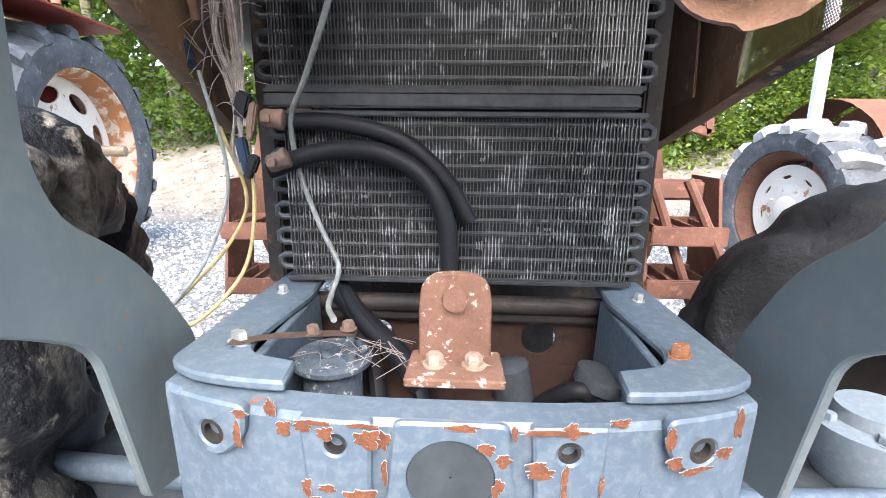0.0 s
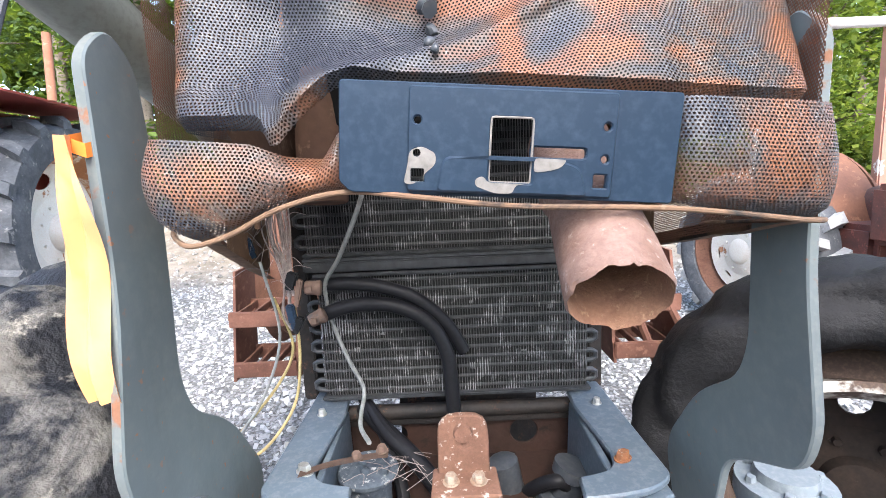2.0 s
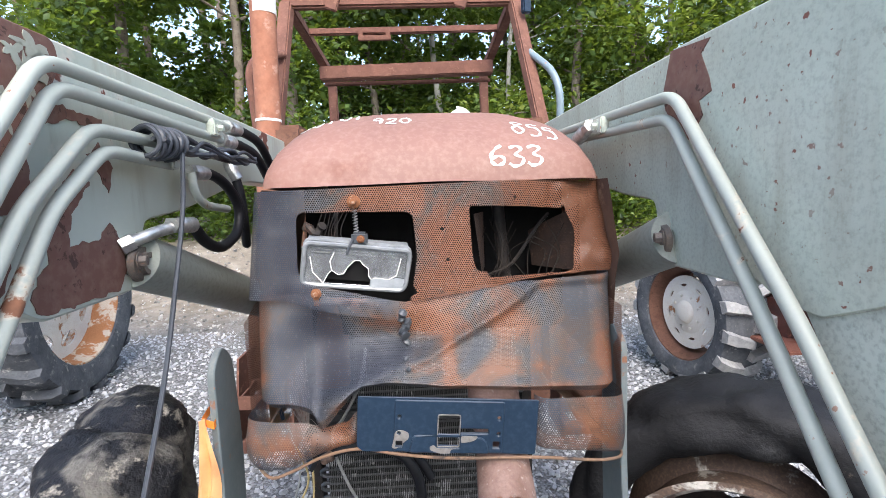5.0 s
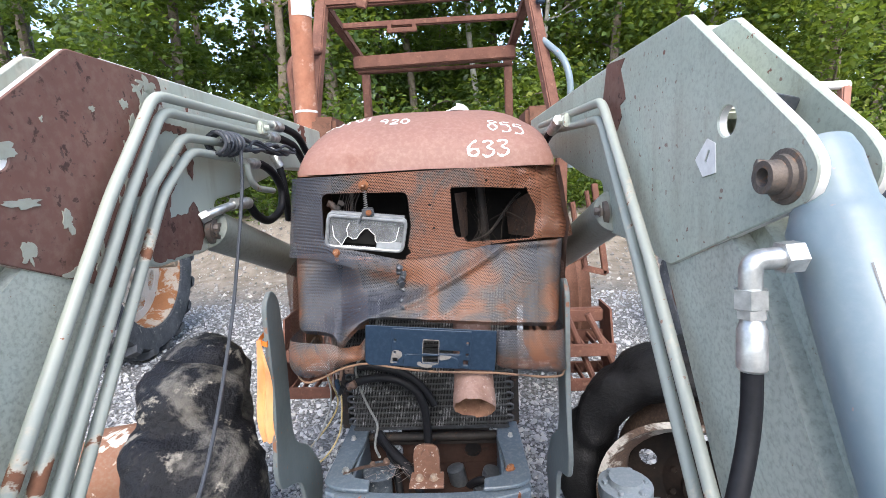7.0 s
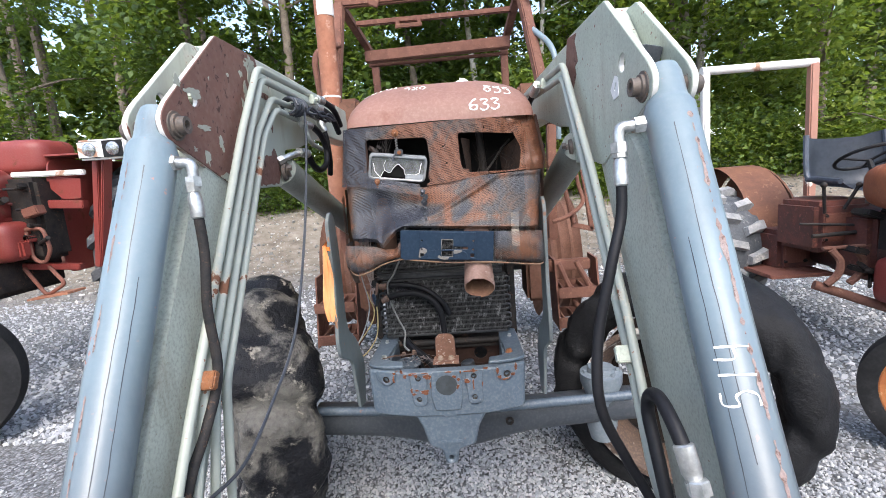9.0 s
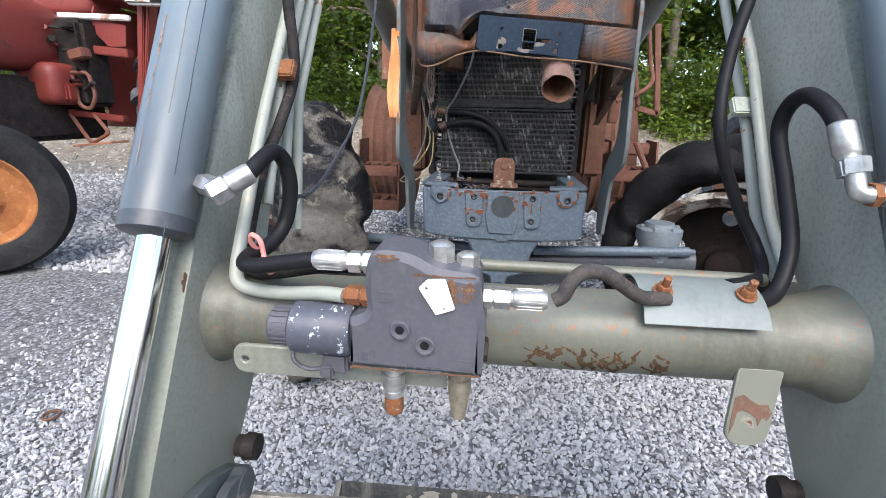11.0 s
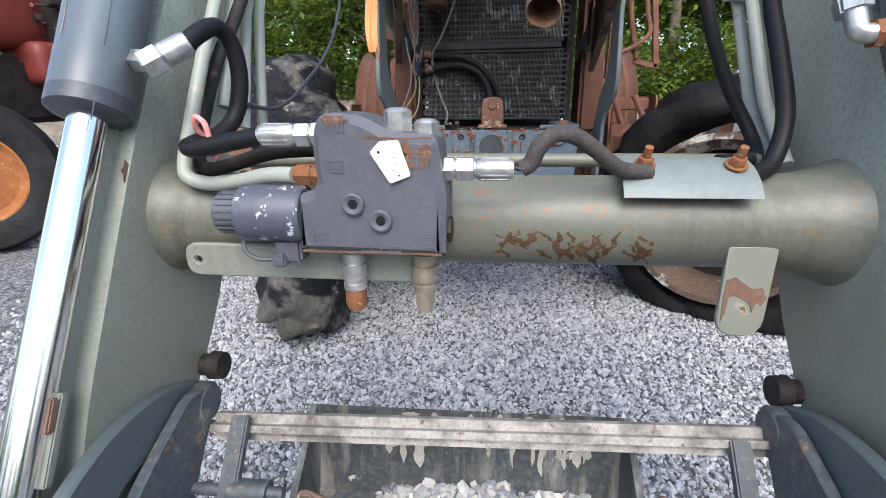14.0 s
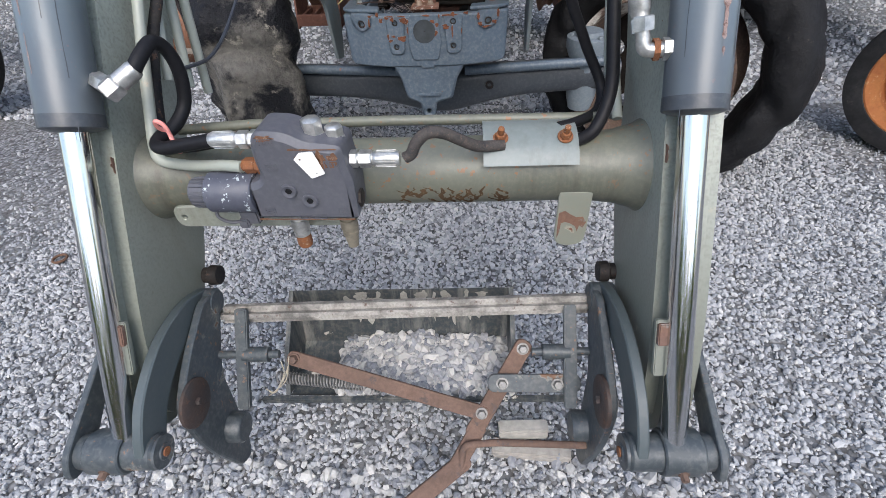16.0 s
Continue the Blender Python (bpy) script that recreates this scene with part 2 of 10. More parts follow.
def rusty(name, a, b, c=None, scale=14, rough=0.9, bumps=0.5, cut=(0.35, 0.65), bdist=0.002, spread=0.58):
    """Rust or other rough, blotchy matter in two or three tones."""
    m, nt, p = nodes(name)
    n1 = noise_of(nt, scale, 7, 0.65, distortion=0.4)
    n2 = noise_of(nt, scale * 9, 5, 0.6)
    col = mixc(nt, ramp(nt, n1.outputs["Fac"], [(cut[0], K3), (cut[1], W3)]).outputs["Color"], a, b)
    if c:
        n3 = noise_of(nt, scale * 2.7, 6, 0.7)
        col = mixc(nt, ramp(nt, n3.outputs["Fac"], [(spread, K3), (spread + 0.08, W3)]).outputs["Color"], col, c)
    col = mixc(nt, ramp(nt, n2.outputs["Fac"], [(0.35, (0.0,) * 3), (0.75, (0.45,) * 3)]).outputs["Color"], col, tuple(x * 0.45 for x in a))
    nt.links.new(col, p.inputs["Base Color"])
    p.inputs["Roughness"].default_value = rough
    p.inputs["Specular IOR Level"].default_value = 0.2 if max(a) < 0.08 else 0.4
    bump(nt, p, n2.outputs["Fac"], bumps, bdist)
    return m


def plain(name, base, rough=0.5, metallic=0.0, vary=0.15, scale=40, bumps=0.15):
    m, nt, p = nodes(name)
    n = noise_of(nt, scale, 5, 0.6)
    col = mixc(nt, ramp(nt, n.outputs["Fac"], [(0.3, K3), (0.7, W3)]).outputs["Color"], tuple(c * (1 - vary) for c in base), tuple(min(1, c * (1 + vary)) for c in base))
    nt.links.new(col, p.inputs["Base Color"])
    p.inputs["Roughness"].default_value = rough
    p.inputs["Metallic"].default_value = metallic
    p.inputs["Specular IOR Level"].default_value = 0.22 if max(base) < 0.05 else 0.5
    if bumps:
        bump(nt, p, n.outputs["Fac"], bumps, 0.001)
    return m


def perforated(name, tones, pitch=0.0042, hole=0.00128, rough=0.55, drift=0.0, centre=0.0, stains=()):
    """Perforated steel sheet: round holes in staggered rows, cut through; burnt paint and rust between them."""
    m, nt, p = nodes(name)
    uvn = nt.nodes.new("ShaderNodeUVMap")
    sep = nt.nodes.new("ShaderNodeSeparateXYZ")
    nt.links.new(uvn.outputs["UV"], sep.inputs[0])

    def M(op, a, b=None, c=None):
        n = nt.nodes.new("ShaderNodeMath")
        n.operation = op
        for i, s in enumerate((a, b, c)):
            if s is None:
                continue
            if isinstance(s, (int, float)):
                n.inputs[i].default_value = s
            else:
                nt.links.new(s, n.inputs[i])
        return n.outputs[0]

    rowh = pitch * 0.866
    wob = noise_of(nt, 9, 2, 0.5, uvn.outputs["UV"])
    wsep = nt.nodes.new("ShaderNodeSeparateColor")
    nt.links.new(wob.outputs["Color"], wsep.inputs[0])
    uu = M("ADD", sep.outputs["X"], M("MULTIPLY", wsep.outputs[0], 0.004))
    vv = M("ADD", sep.outputs["Y"], M("MULTIPLY", wsep.outputs[1], 0.004))
    clog = noise_of(nt, 140, 2, 0.5)
    v = M("DIVIDE", vv, rowh)
    r = M("FLOOR", v)
    odd = M("MULTIPLY", M("MODULO", M("ABSOLUTE", r), 2.0), 0.5)
    u = M("ADD", M("DIVIDE", uu, pitch), odd)
    du = M("MULTIPLY", M("SUBTRACT", M("FRACT", u), 0.5), pitch)
    dv = M("MULTIPLY", M("SUBTRACT", M("FRACT", v), 0.5), rowh)
    d = M("SQRT", M("ADD", M("MULTIPLY", du, du), M("MULTIPLY", dv, dv)))
    solid = M("GREATER_THAN", d, M("MULTIPLY", hole, M("SUBTRACT", 1.30, M("MULTIPLY", clog.outputs["Fac"], 0.5))))
    n1 = noise_of(nt, 6.5, 7, 0.68, distortion=0.9)
    n2 = noise_of(nt, 210, 4, 0.7)
    stops = [(0.34 + 0.30 * i / (len(tones) - 1), t) for i, t in enumerate(tones)]
    tcx = nt.nodes.new("ShaderNodeTexCoord")
    sx = nt.nodes.new("ShaderNodeSeparateXYZ")
    nt.links.new(tcx.outputs["Object"], sx.inputs[0])
    fac = M("ADD", n1.outputs["Fac"], M("MULTIPLY", M("SUBTRACT", sx.outputs["X"], centre), drift))
    # scorched and rusted fields: (x, z, half width, half height, weight)
    for x0, z0, rx, rz, w in stains:
        a = M("DIVIDE", M("SUBTRACT", sx.outputs["X"], x0), rx)
        b = M("DIVIDE", M("SUBTRACT", sx.outputs["Z"], z0), rz)
        d2 = M("ADD", M("MULTIPLY", a, a), M("MULTIPLY", b, b))
        fac = M("ADD", fac, M("MULTIPLY", M("POWER", 2.718, M("MULTIPLY", d2, -1.0)), w))
    col = ramp(nt, fac, stops).outputs["Color"]
    col = mixc(nt, ramp(nt, n2.outputs["Fac"], [(0.57, K3), (0.70, (0.45,) * 3)]).outputs["Color"], col, (0.30, 0.287, 0.273))
    nt.links.new(col, p.inputs["Base Color"])
    p.inputs["Roughness"].default_value = rough
    nt.links.new(solid, p.inputs["Alpha"])
    bump(nt, p, n2.outputs["Fac"], 0.4, 0.001)
    return m


def gravel_ground():
    m, nt, p = nodes("gravel_ground")
    tc = nt.nodes.new("ShaderNodeTexCoord")
    ob = tc.outputs["Object"]
    vor = N(nt, "ShaderNodeTexVoronoi", Scale=55.0, Randomness=1.0)
    nt.links.new(ob, vor.inputs["Vector"])
    cells = ramp(nt, vor.outputs["Color"], [(0.1, (0.075, 0.079, 0.086)), (0.55, (0.19, 0.197, 0.208)), (0.95, (0.36, 0.362, 0.365))])
    gaps = ramp(nt, vor.outputs["Distance"], [(0.45, W3), (0.75, (0.45, 0.43, 0.40))])
    mul = nt.nodes.new("ShaderNodeMix")
    mul.data_type, mul.blend_type = "RGBA", "MULTIPLY"
    mul.inputs[0].default_value = 1
    nt.links.new(cells.outputs["Color"], mul.inputs[6])
    nt.links.new(gaps.outputs["Color"], mul.inputs[7])
    dust = noise_of(nt, 0.9, 6, 0.6, ob)
    c = mixc(nt, ramp(nt, dust.outputs["Fac"], [(0.4, K3), (0.75, (0.5,) * 3)]).outputs["Color"], mul.outputs[2], (0.17, 0.163, 0.152))
    # farther back the gravel gives way to sandy earth
    sep = nt.nodes.new("ShaderNodeSeparateXYZ")
    nt.links.new(ob, sep.inputs[0])
    nz = noise_of(nt, 0.8, 6, 0.6, ob)
    ad = nt.nodes.new("ShaderNodeMath")
    ad.operation = "MULTIPLY_ADD"
    nt.links.new(nz.outputs["Fac"], ad.inputs[0])
    ad.inputs[1].default_value = 3.5
    nt.links.new(sep.outputs["Y"], ad.inputs[2])
    mr = N(nt, "ShaderNodeMapRange")
    nt.links.new(ad.outputs[0], mr.inputs["Value"])
    mr.inputs["From Min"].default_value, mr.inputs["From Max"].default_value = 6.6, 9.0
    e1 = noise_of(nt, 3, 7, 0.65, ob)
    earth = ramp(nt, e1.outputs["Fac"], [(0.3, (0.10, 0.078, 0.056)), (0.55, (0.215, 0.182, 0.145)), (0.8, (0.34, 0.305, 0.255))])
    c = mixc(nt, mr.outputs[0], c, earth.outputs["Color"])
    nt.links.new(c, p.inputs["Base Color"])
    p.inputs["Roughness"].default_value = 0.95
    bump(nt, p, vor.outputs["Distance"], 0.6, -0.008)
    return m


def stone_mat(name, stops, rough=0.9):
    m, nt, p = nodes(name)
    g = nt.nodes.new("ShaderNodeNewGeometry")
    r = ramp(nt, g.outputs["Random Per Island"], stops)
    n = noise_of(nt, 120, 4, 0.6)
    c = mixc(nt, ramp(nt, n.outputs["Fac"], [(0.35, K3), (0.75, (0.5,) * 3)]).outputs["Color"], r.outputs["Color"], (0.44, 0.435, 0.42))
    nt.links.new(c, p.inputs["Base Color"])
    p.inputs["Roughness"].default_value = rough
    bump(nt, p, n.outputs["Fac"], 0.4, 0.002)
    return m


def leaf_mat(name, stops):
    m, nt, p = nodes(name)
    g = nt.nodes.new("ShaderNodeNewGeometry")
    r = ramp(nt, g.outputs["Random Per Island"], stops)
    nt.links.new(r.outputs["Color"], p.inputs["Base Color"])
    p.inputs["Roughness"].default_value = 0.55
    tr = nt.nodes.new("ShaderNodeBsdfTranslucent")
    nt.links.new(mixc(nt, 0.6, r.outputs["Color"], (0.35, 0.45, 0.04)), tr.inputs["Color"])
    mx = nt.nodes.new("ShaderNodeMixShader")
    mx.inputs[0].default_value = 0.45
    nt.links.new(p.outputs[0], mx.inputs[1])
    nt.links.new(tr.outputs[0], mx.inputs[2])
    nt.links.new(mx.outputs[0], nt.nodes["Material Output"].inputs["Surface"])
    return m


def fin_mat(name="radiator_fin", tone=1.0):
    """Thin fins, each with its own dust: bright where bent, black elsewhere; one corner painted sunlit."""
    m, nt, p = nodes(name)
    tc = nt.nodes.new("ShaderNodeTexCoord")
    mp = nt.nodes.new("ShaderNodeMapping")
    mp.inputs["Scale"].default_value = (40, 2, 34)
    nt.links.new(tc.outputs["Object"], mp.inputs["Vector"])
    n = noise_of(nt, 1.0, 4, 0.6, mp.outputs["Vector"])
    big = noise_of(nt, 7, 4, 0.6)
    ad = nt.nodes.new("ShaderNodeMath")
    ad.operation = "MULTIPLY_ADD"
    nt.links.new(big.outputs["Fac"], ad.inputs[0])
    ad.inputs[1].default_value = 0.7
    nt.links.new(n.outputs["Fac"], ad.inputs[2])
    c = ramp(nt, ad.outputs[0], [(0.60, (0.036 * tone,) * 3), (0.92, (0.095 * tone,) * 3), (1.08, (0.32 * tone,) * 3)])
    # sunlight painted as a pale patch over one upper corner of the core
    sep = nt.nodes.new("ShaderNodeSeparateXYZ")
    nt.links.new(tc.outputs["Object"], sep.inputs[0])
    d1 = nt.nodes.new("ShaderNodeMath")
    d1.operation = "MULTIPLY_ADD"
    nt.links.new(sep.outputs["Z"], d1.inputs[0])
    d1.inputs[1].default_value = 0.55
    nt.links.new(sep.outputs["X"], d1.inputs[2])
    d2 = nt.nodes.new("ShaderNodeMath")
    d2.operation = "MULTIPLY_ADD"
    nt.links.new(big.outputs["Fac"], d2.inputs[0])
    d2.inputs[1].default_value = 0.16
    nt.links.new(d1.outputs[0], d2.inputs[2])
    mr = N(nt, "ShaderNodeMapRange")
    nt.links.new(d2.outputs[0], mr.inputs["Value"])
    mr.inputs["From Min"].default_value, mr.inputs["From Max"].default_value = 0.945, 1.02
    mr.inputs["To Max"].default_value = 0.7
    nt.links.new(mixc(nt, mr.outputs[0], c.outputs["Color"], (0.33 * tone, 0.325 * tone, 0.31 * tone)), p.inputs["Base Color"])
    p.inputs["Roughness"].default_value = 0.55
    p.inputs["Specular IOR Level"].default_value = 0.3
    return m


RUST = (0.30, 0.10, 0.035)
M_ground = gravel_ground()
M_stone = stone_mat("gravel_stone", [(0.0, (0.19, 0.20, 0.217)), (0.35, (0.345, 0.357, 0.377)), (0.75, (0.445, 0.452, 0.462)), (1.0, (0.54, 0.537, 0.525))])
M_bankstone = stone_mat("bank_stone", [(0.0, (0.05, 0.042, 0.034)), (0.45, (0.16, 0.145, 0.125)), (0.8, (0.29, 0.27, 0.24)), (1.0, (0.48, 0.45, 0.40))])
M_rock = stone_mat("limestone_rock", [(0.0, (0.10, 0.115, 0.145)), (0.30, (0.24, 0.25, 0.275)), (0.70, (0.39, 0.385, 0.37)), (1.0, (0.58, 0.56, 0.525))])
M_bracket = painted("faded_blue_casting", (0.086, 0.115, 0.145), under=(0.30, 0.11, 0.045), chip=0.685, scale=11, rough=0.42, dirt=(0.25, 0.265, 0.27), dirt_amount=0.45, vary=0.22, streak=(0.075, 0.09, 0.10))
M_chip = rusty("rust_chip", (0.225, 0.078, 0.034), (0.105, 0.038, 0.020), (0.31, 0.15, 0.08), scale=110)
M_chipedge = plain("lifted_paint_edge", (0.34, 0.36, 0.37), 0.6, 0, 0.3, 80)
M_arm = painted("grey_green_paint", (0.46, 0.498, 0.415), under=(0.16, 0.06, 0.04), chip=0.70, scale=4, rough=0.42, dirt=(0.21, 0.215, 0.18), dirt_amount=0.45, edge=(0.46, 0.44, 0.36), streak=(0.20, 0.15, 0.095), specks=0.67, fine=150, vary=0.16, bumps=0.5)
M_armpeel = painted("peeled_grey_green_paint", (0.44, 0.472, 0.40), under=(0.155, 0.055, 0.035), chip=0.63, scale=3.2, rough=0.42, dirt=(0.40, 0.40, 0.34), dirt_amount=0.2, edge=(0.52, 0.50, 0.42), soft=0.01, streak=(0.22, 0.16, 0.10))
M_primer = painted("red_brown_primer", (0.158, 0.074, 0.055), under=(0.075, 0.040, 0.032), chip=0.60, scale=38, rough=0.6, dirt=(0.25, 0.165, 0.13), dirt_amount=0.5, soft=0.05, vary=0.3, specks=0.66, fine=60)
M_cyl = painted("light_blue_grey_paint", (0.172, 0.226, 0.250), under=(0.36, 0.19, 0.16), chip=0.69, scale=7, rough=0.36, dirt=(0.24, 0.27, 0.29), dirt_amount=0.3, streak=(0.10, 0.125, 0.15), darkened=(1.06, 1.40, (0.080, 0.092, 0.104)), specks=0.70, spec=0.6)
M_tube = painted("grey_green_tube_paint", (0.335, 0.358, 0.310), under=(0.20, 0.085, 0.045), chip=0.655, scale=8, rough=0.42, dirt=(0.42, 0.42, 0.37), dirt_amount=0.3, edge=(0.46, 0.42, 0.33), specks=0.70)
M_cyldark = painted("dark_slate_paint", (0.048, 0.055, 0.064), under=(0.12, 0.05, 0.03), chip=0.74, scale=8, rough=0.4, dirt=(0.13, 0.13, 0.13), dirt_amount=0.4)
M_guard = painted("dark_green_grey_paint", (0.126, 0.150, 0.154), under=(0.24, 0.11, 0.06), chip=0.715, scale=6, rough=0.42, dirt=(0.19, 0.205, 0.19), dirt_amount=0.4, vary=0.26, streak=(0.075, 0.088, 0.082), specks=0.68, fine=55, bumps=0.45)
M_edge = rusty("rusty_cut_edge", (0.16, 0.10, 0.08), (0.22, 0.12, 0.08), (0.25, 0.22, 0.2), scale=16)
M_chrome = plain("chrome_rod", (0.74, 0.74, 0.73), 0.14, 1.0, 0.05, 20, 0.03)
M_zinc = plain("zinc_fitting", (0.52, 0.52, 0.50), 0.35, 0.75, 0.3, 60, 0.2)
M_bolt = plain("dull_bolt_steel", (0.24, 0.235, 0.225), 0.5, 0.5, 0.35, 70, 0.2)
M_pin = rusty("greasy_brown_pin", (0.10, 0.085, 0.075), (0.16, 0.125, 0.10), (0.22, 0.12, 0.07), scale=30, rough=0.55)
M_hood = painted("burnt_hood_steel", (0.218, 0.108, 0.081), under=(0.165, 0.058, 0.036), chip=0.60, scale=3.0, rough=0.62, dirt=(0.33, 0.205, 0.165), dirt_amount=0.5, soft=0.15, vary=0.16)
M_rustsheet = rusty("rusty_sheet", (0.165, 0.092, 0.058), (0.095, 0.050, 0.034), (0.26, 0.165, 0.11), scale=6)
M_scorch = rusty("scorched_flange", (0.20, 0.12, 0.075), (0.028, 0.027, 0.028), (0.27, 0.19, 0.13), scale=7, rough=0.8, cut=(0.54, 0.62))
TONES = [(0.028, 0.032, 0.047), (0.042, 0.047, 0.061), (0.058, 0.058, 0.066), (0.084, 0.064, 0.055), (0.138, 0.066, 0.042), (0.190, 0.078, 0.039)]
M_grille = perforated("burnt_perforated_sheet", TONES, hole=0.00114, stains=((-0.30, 1.50, 0.035, 0.12, 0.22), (-0.21, 1.49, 0.10, 0.08, -0.20), (-0.05, 1.54, 0.09, 0.03, 0.10), (0.03, 1.56, 0.06, 0.035, 0.10), (0.058, 1.47, 0.012, 0.05, 0.22), (0.11, 1.49, 0.05, 0.035, -0.09), (0.17, 1.535, 0.045, 0.022, 0.16), (0.16, 1.47, 0.05, 0.018, 0.17), (0.28, 1.55, 0.06, 0.04, -0.05), (0.33, 1.50, 0.03, 0.05, -0.05), (0.345, 1.47, 0.012, 0.06, 0.14), (-0.13, 1.425, 0.03, 0.02, 0.12), (0.12, 1.43, 0.25, 0.010, 0.12)))
M_grillerust = perforated("rusty_perforated_sheet", [(0.08, 0.064, 0.058), (0.16, 0.076, 0.046), (0.21, 0.096, 0.056), (0.14, 0.070, 0.046)], hole=0.00114)
M_grillelow = perforated("rust_orange_perforated_sheet", TONES, hole=0.00114, stains=((-0.24, 1.36, 0.06, 0.04, 0.17), (-0.14, 1.35, 0.04, 0.03, 0.12), (-0.27, 1.315, 0.05, 0.02, -0.06), (0.25, 1.37, 0.04, 0.05, 0.03), (0.31, 1.37, 0.04, 0.05, 0.09), (0.36, 1.34, 0.02, 0.05, -0.05)))
M_grilletop = perforated("upper_perforated_sheet", TONES[:4] + [(0.150, 0.068, 0.042), (0.185, 0.074, 0.038)], hole=0.00126, drift=0.42, centre=-0.10, stains=((-0.24, 1.68, 0.06, 0.12, -0.16), (-0.305, 1.72, 0.012, 0.10, 0.18), (-0.16, 1.60, 0.09, 0.025, -0.16), (-0.05, 1.78, 0.12, 0.015, 0.08), (0.30, 1.70, 0.12, 0.14, 0.06), (0.075, 1.69, 0.075, 0.11, 0.13)))
M_blueplate = painted("dark_blue_plate", (0.013, 0.027, 0.049), under=(0.45, 0.42, 0.36), chip=0.76, scale=9, spec=0.28, rough=0.40, dirt=(0.09, 0.13, 0.18), dirt_amount=0.14)
M_bare = plain("bare_pale_metal", (0.17, 0.158, 0.145), 0.75, 0.0, 0.35, 70)
M_black = plain("black_rubber", (0.012, 0.012, 0.013), 0.55, 0, 0.3, 30, 0.2)
M_hose = plain("black_hose", (0.012, 0.012, 0.014), 0.5, 0, 0.2, 120, 0.25)
M_burnt = rusty("burnt_rubber", (0.009, 0.009, 0.010), (0.020, 0.020, 0.021), (0.11, 0.095, 0.07), scale=6, rough=0.66, bumps=0.9, bdist=0.006, spread=0.655)
M_burntpale = rusty("burnt_ashy_rubber", (0.013, 0.013, 0.015), (0.15, 0.138, 0.118), (0.36, 0.325, 0.265), scale=4.2, rough=0.5, bumps=1.0, cut=(0.49, 0.57), bdist=0.012)
M_tyredark = rusty("black_front_tyre", (0.016, 0.016, 0.017), (0.034, 0.034, 0.035), (0.08, 0.077, 0.07), scale=6, rough=0.75, bumps=0.3, spread=0.64)
M_tyre = rusty("dusty_tyre", (0.065, 0.07, 0.078), (0.13, 0.137, 0.148), (0.25, 0.245, 0.235), scale=5, rough=0.85, bumps=0.3)
M_tyrepale = rusty("mud_pale_tyre", (0.22, 0.225, 0.23), (0.42, 0.41, 0.395), (0.55, 0.53, 0.49), scale=4, rough=0.9, bumps=0.3)
M_rimwhite = painted("white_rim", (0.66, 0.62, 0.55), under=(0.33, 0.15, 0.07), chip=0.63, scale=7, rough=0.6, dirt=(0.5, 0.35, 0.22), dirt_amount=0.4, soft=0.05)
M_rimorange = rusty("orange_rust_rim", (0.42, 0.17, 0.055), (0.30, 0.10, 0.035), (0.5, 0.28, 0.14), scale=8)
M_rimmix = painted("pale_rusty_rim", (0.085, 0.055, 0.042), under=(0.50, 0.47, 0.42), chip=0.565, scale=5, rough=0.7, dirt=(0.3, 0.2, 0.13), dirt_amount=0.4, soft=0.05)
M_rimrust = rusty("brown_rust_rim", (0.13, 0.058, 0.036), (0.19, 0.095, 0.062), (0.10, 0.048, 0.032), scale=8)
M_discdark = rusty("dark_rust_disc", (0.014, 0.012, 0.011), (0.032, 0.022, 0.017), (0.16, 0.14, 0.12), scale=9, spread=0.66)
M_fin = fin_mat()
# Fin colours at a tenth: shade between the fins put into the core's colour
M_finshade = fin_mat("radiator_core_shade", 0.10)
M_findust = plain("bent_dusty_fin", (0.21, 0.21, 0.205), 0.7, 0.2, 0.3, 60)
M_rad = plain("radiator_frame", (0.045, 0.047, 0.05), 0.55, 0.3, 0.4, 50)
M_red = painted("faded_red_paint", (0.215, 0.032, 0.025), under=(0.16, 0.05, 0.03), chip=0.60, scale=5, rough=0.5, dirt=(0.24, 0.09, 0.065), dirt_amount=0.45, soft=0.05)
M_redrust = painted("rust_red_paint", (0.165, 0.060, 0.040), under=(0.15, 0.05, 0.03), chip=0.55, scale=5, rough=0.65, dirt=(0.3, 0.14, 0.09), dirt_amount=0.4, soft=0.1)
M_darkmetal = rusty("dark_oily_metal", (0.018, 0.017, 0.017), (0.045, 0.037, 0.032), (0.10, 0.052, 0.035), scale=10, rough=0.6)
M_cab = rusty("rusted_cab_frame", (0.22, 0.102, 0.070), (0.14, 0.062, 0.044), (0.29, 0.15, 0.10), scale=9)
M_stack = rusty("rusted_stack", (0.40, 0.18, 0.11), (0.30, 0.12, 0.07), (0.5, 0.28, 0.2), scale=5)
M_whitepipe = painted("white_pipe", (0.72, 0.70, 0.66), under=(0.36, 0.2, 0.13), chip=0.58, scale=4, rough=0.5, dirt=(0.5, 0.4, 0.34), dirt_amount=0.3, soft=0.06)
M_white = plain("white_paint_marks", (0.80, 0.78, 0.74), 0.6, 0, 0.1, 60)
M_tag = plain("white_paper_tag", (0.80, 0.79, 0.75), 0.7, 0, 0.06, 30)
M_ribbon = plain("orange_ribbon", (0.90, 0.25, 0.04), 0.55, 0, 0.12, 18, 0.3)
# Lighter copy of the ribbon orange for its tail, sunlight mixed into the colour
M_ribbonpale = plain("sunlit_orange_ribbon", (0.88, 0.42, 0.18), 0.55, 0, 0.12, 18, 0.3)
M_valve = painted("dark_grey_valve_paint", (0.088, 0.090, 0.105), under=(0.30, 0.15, 0.08), chip=0.68, scale=11, rough=0.5, dirt=(0.16, 0.16, 0.17), dirt_amount=0.35)
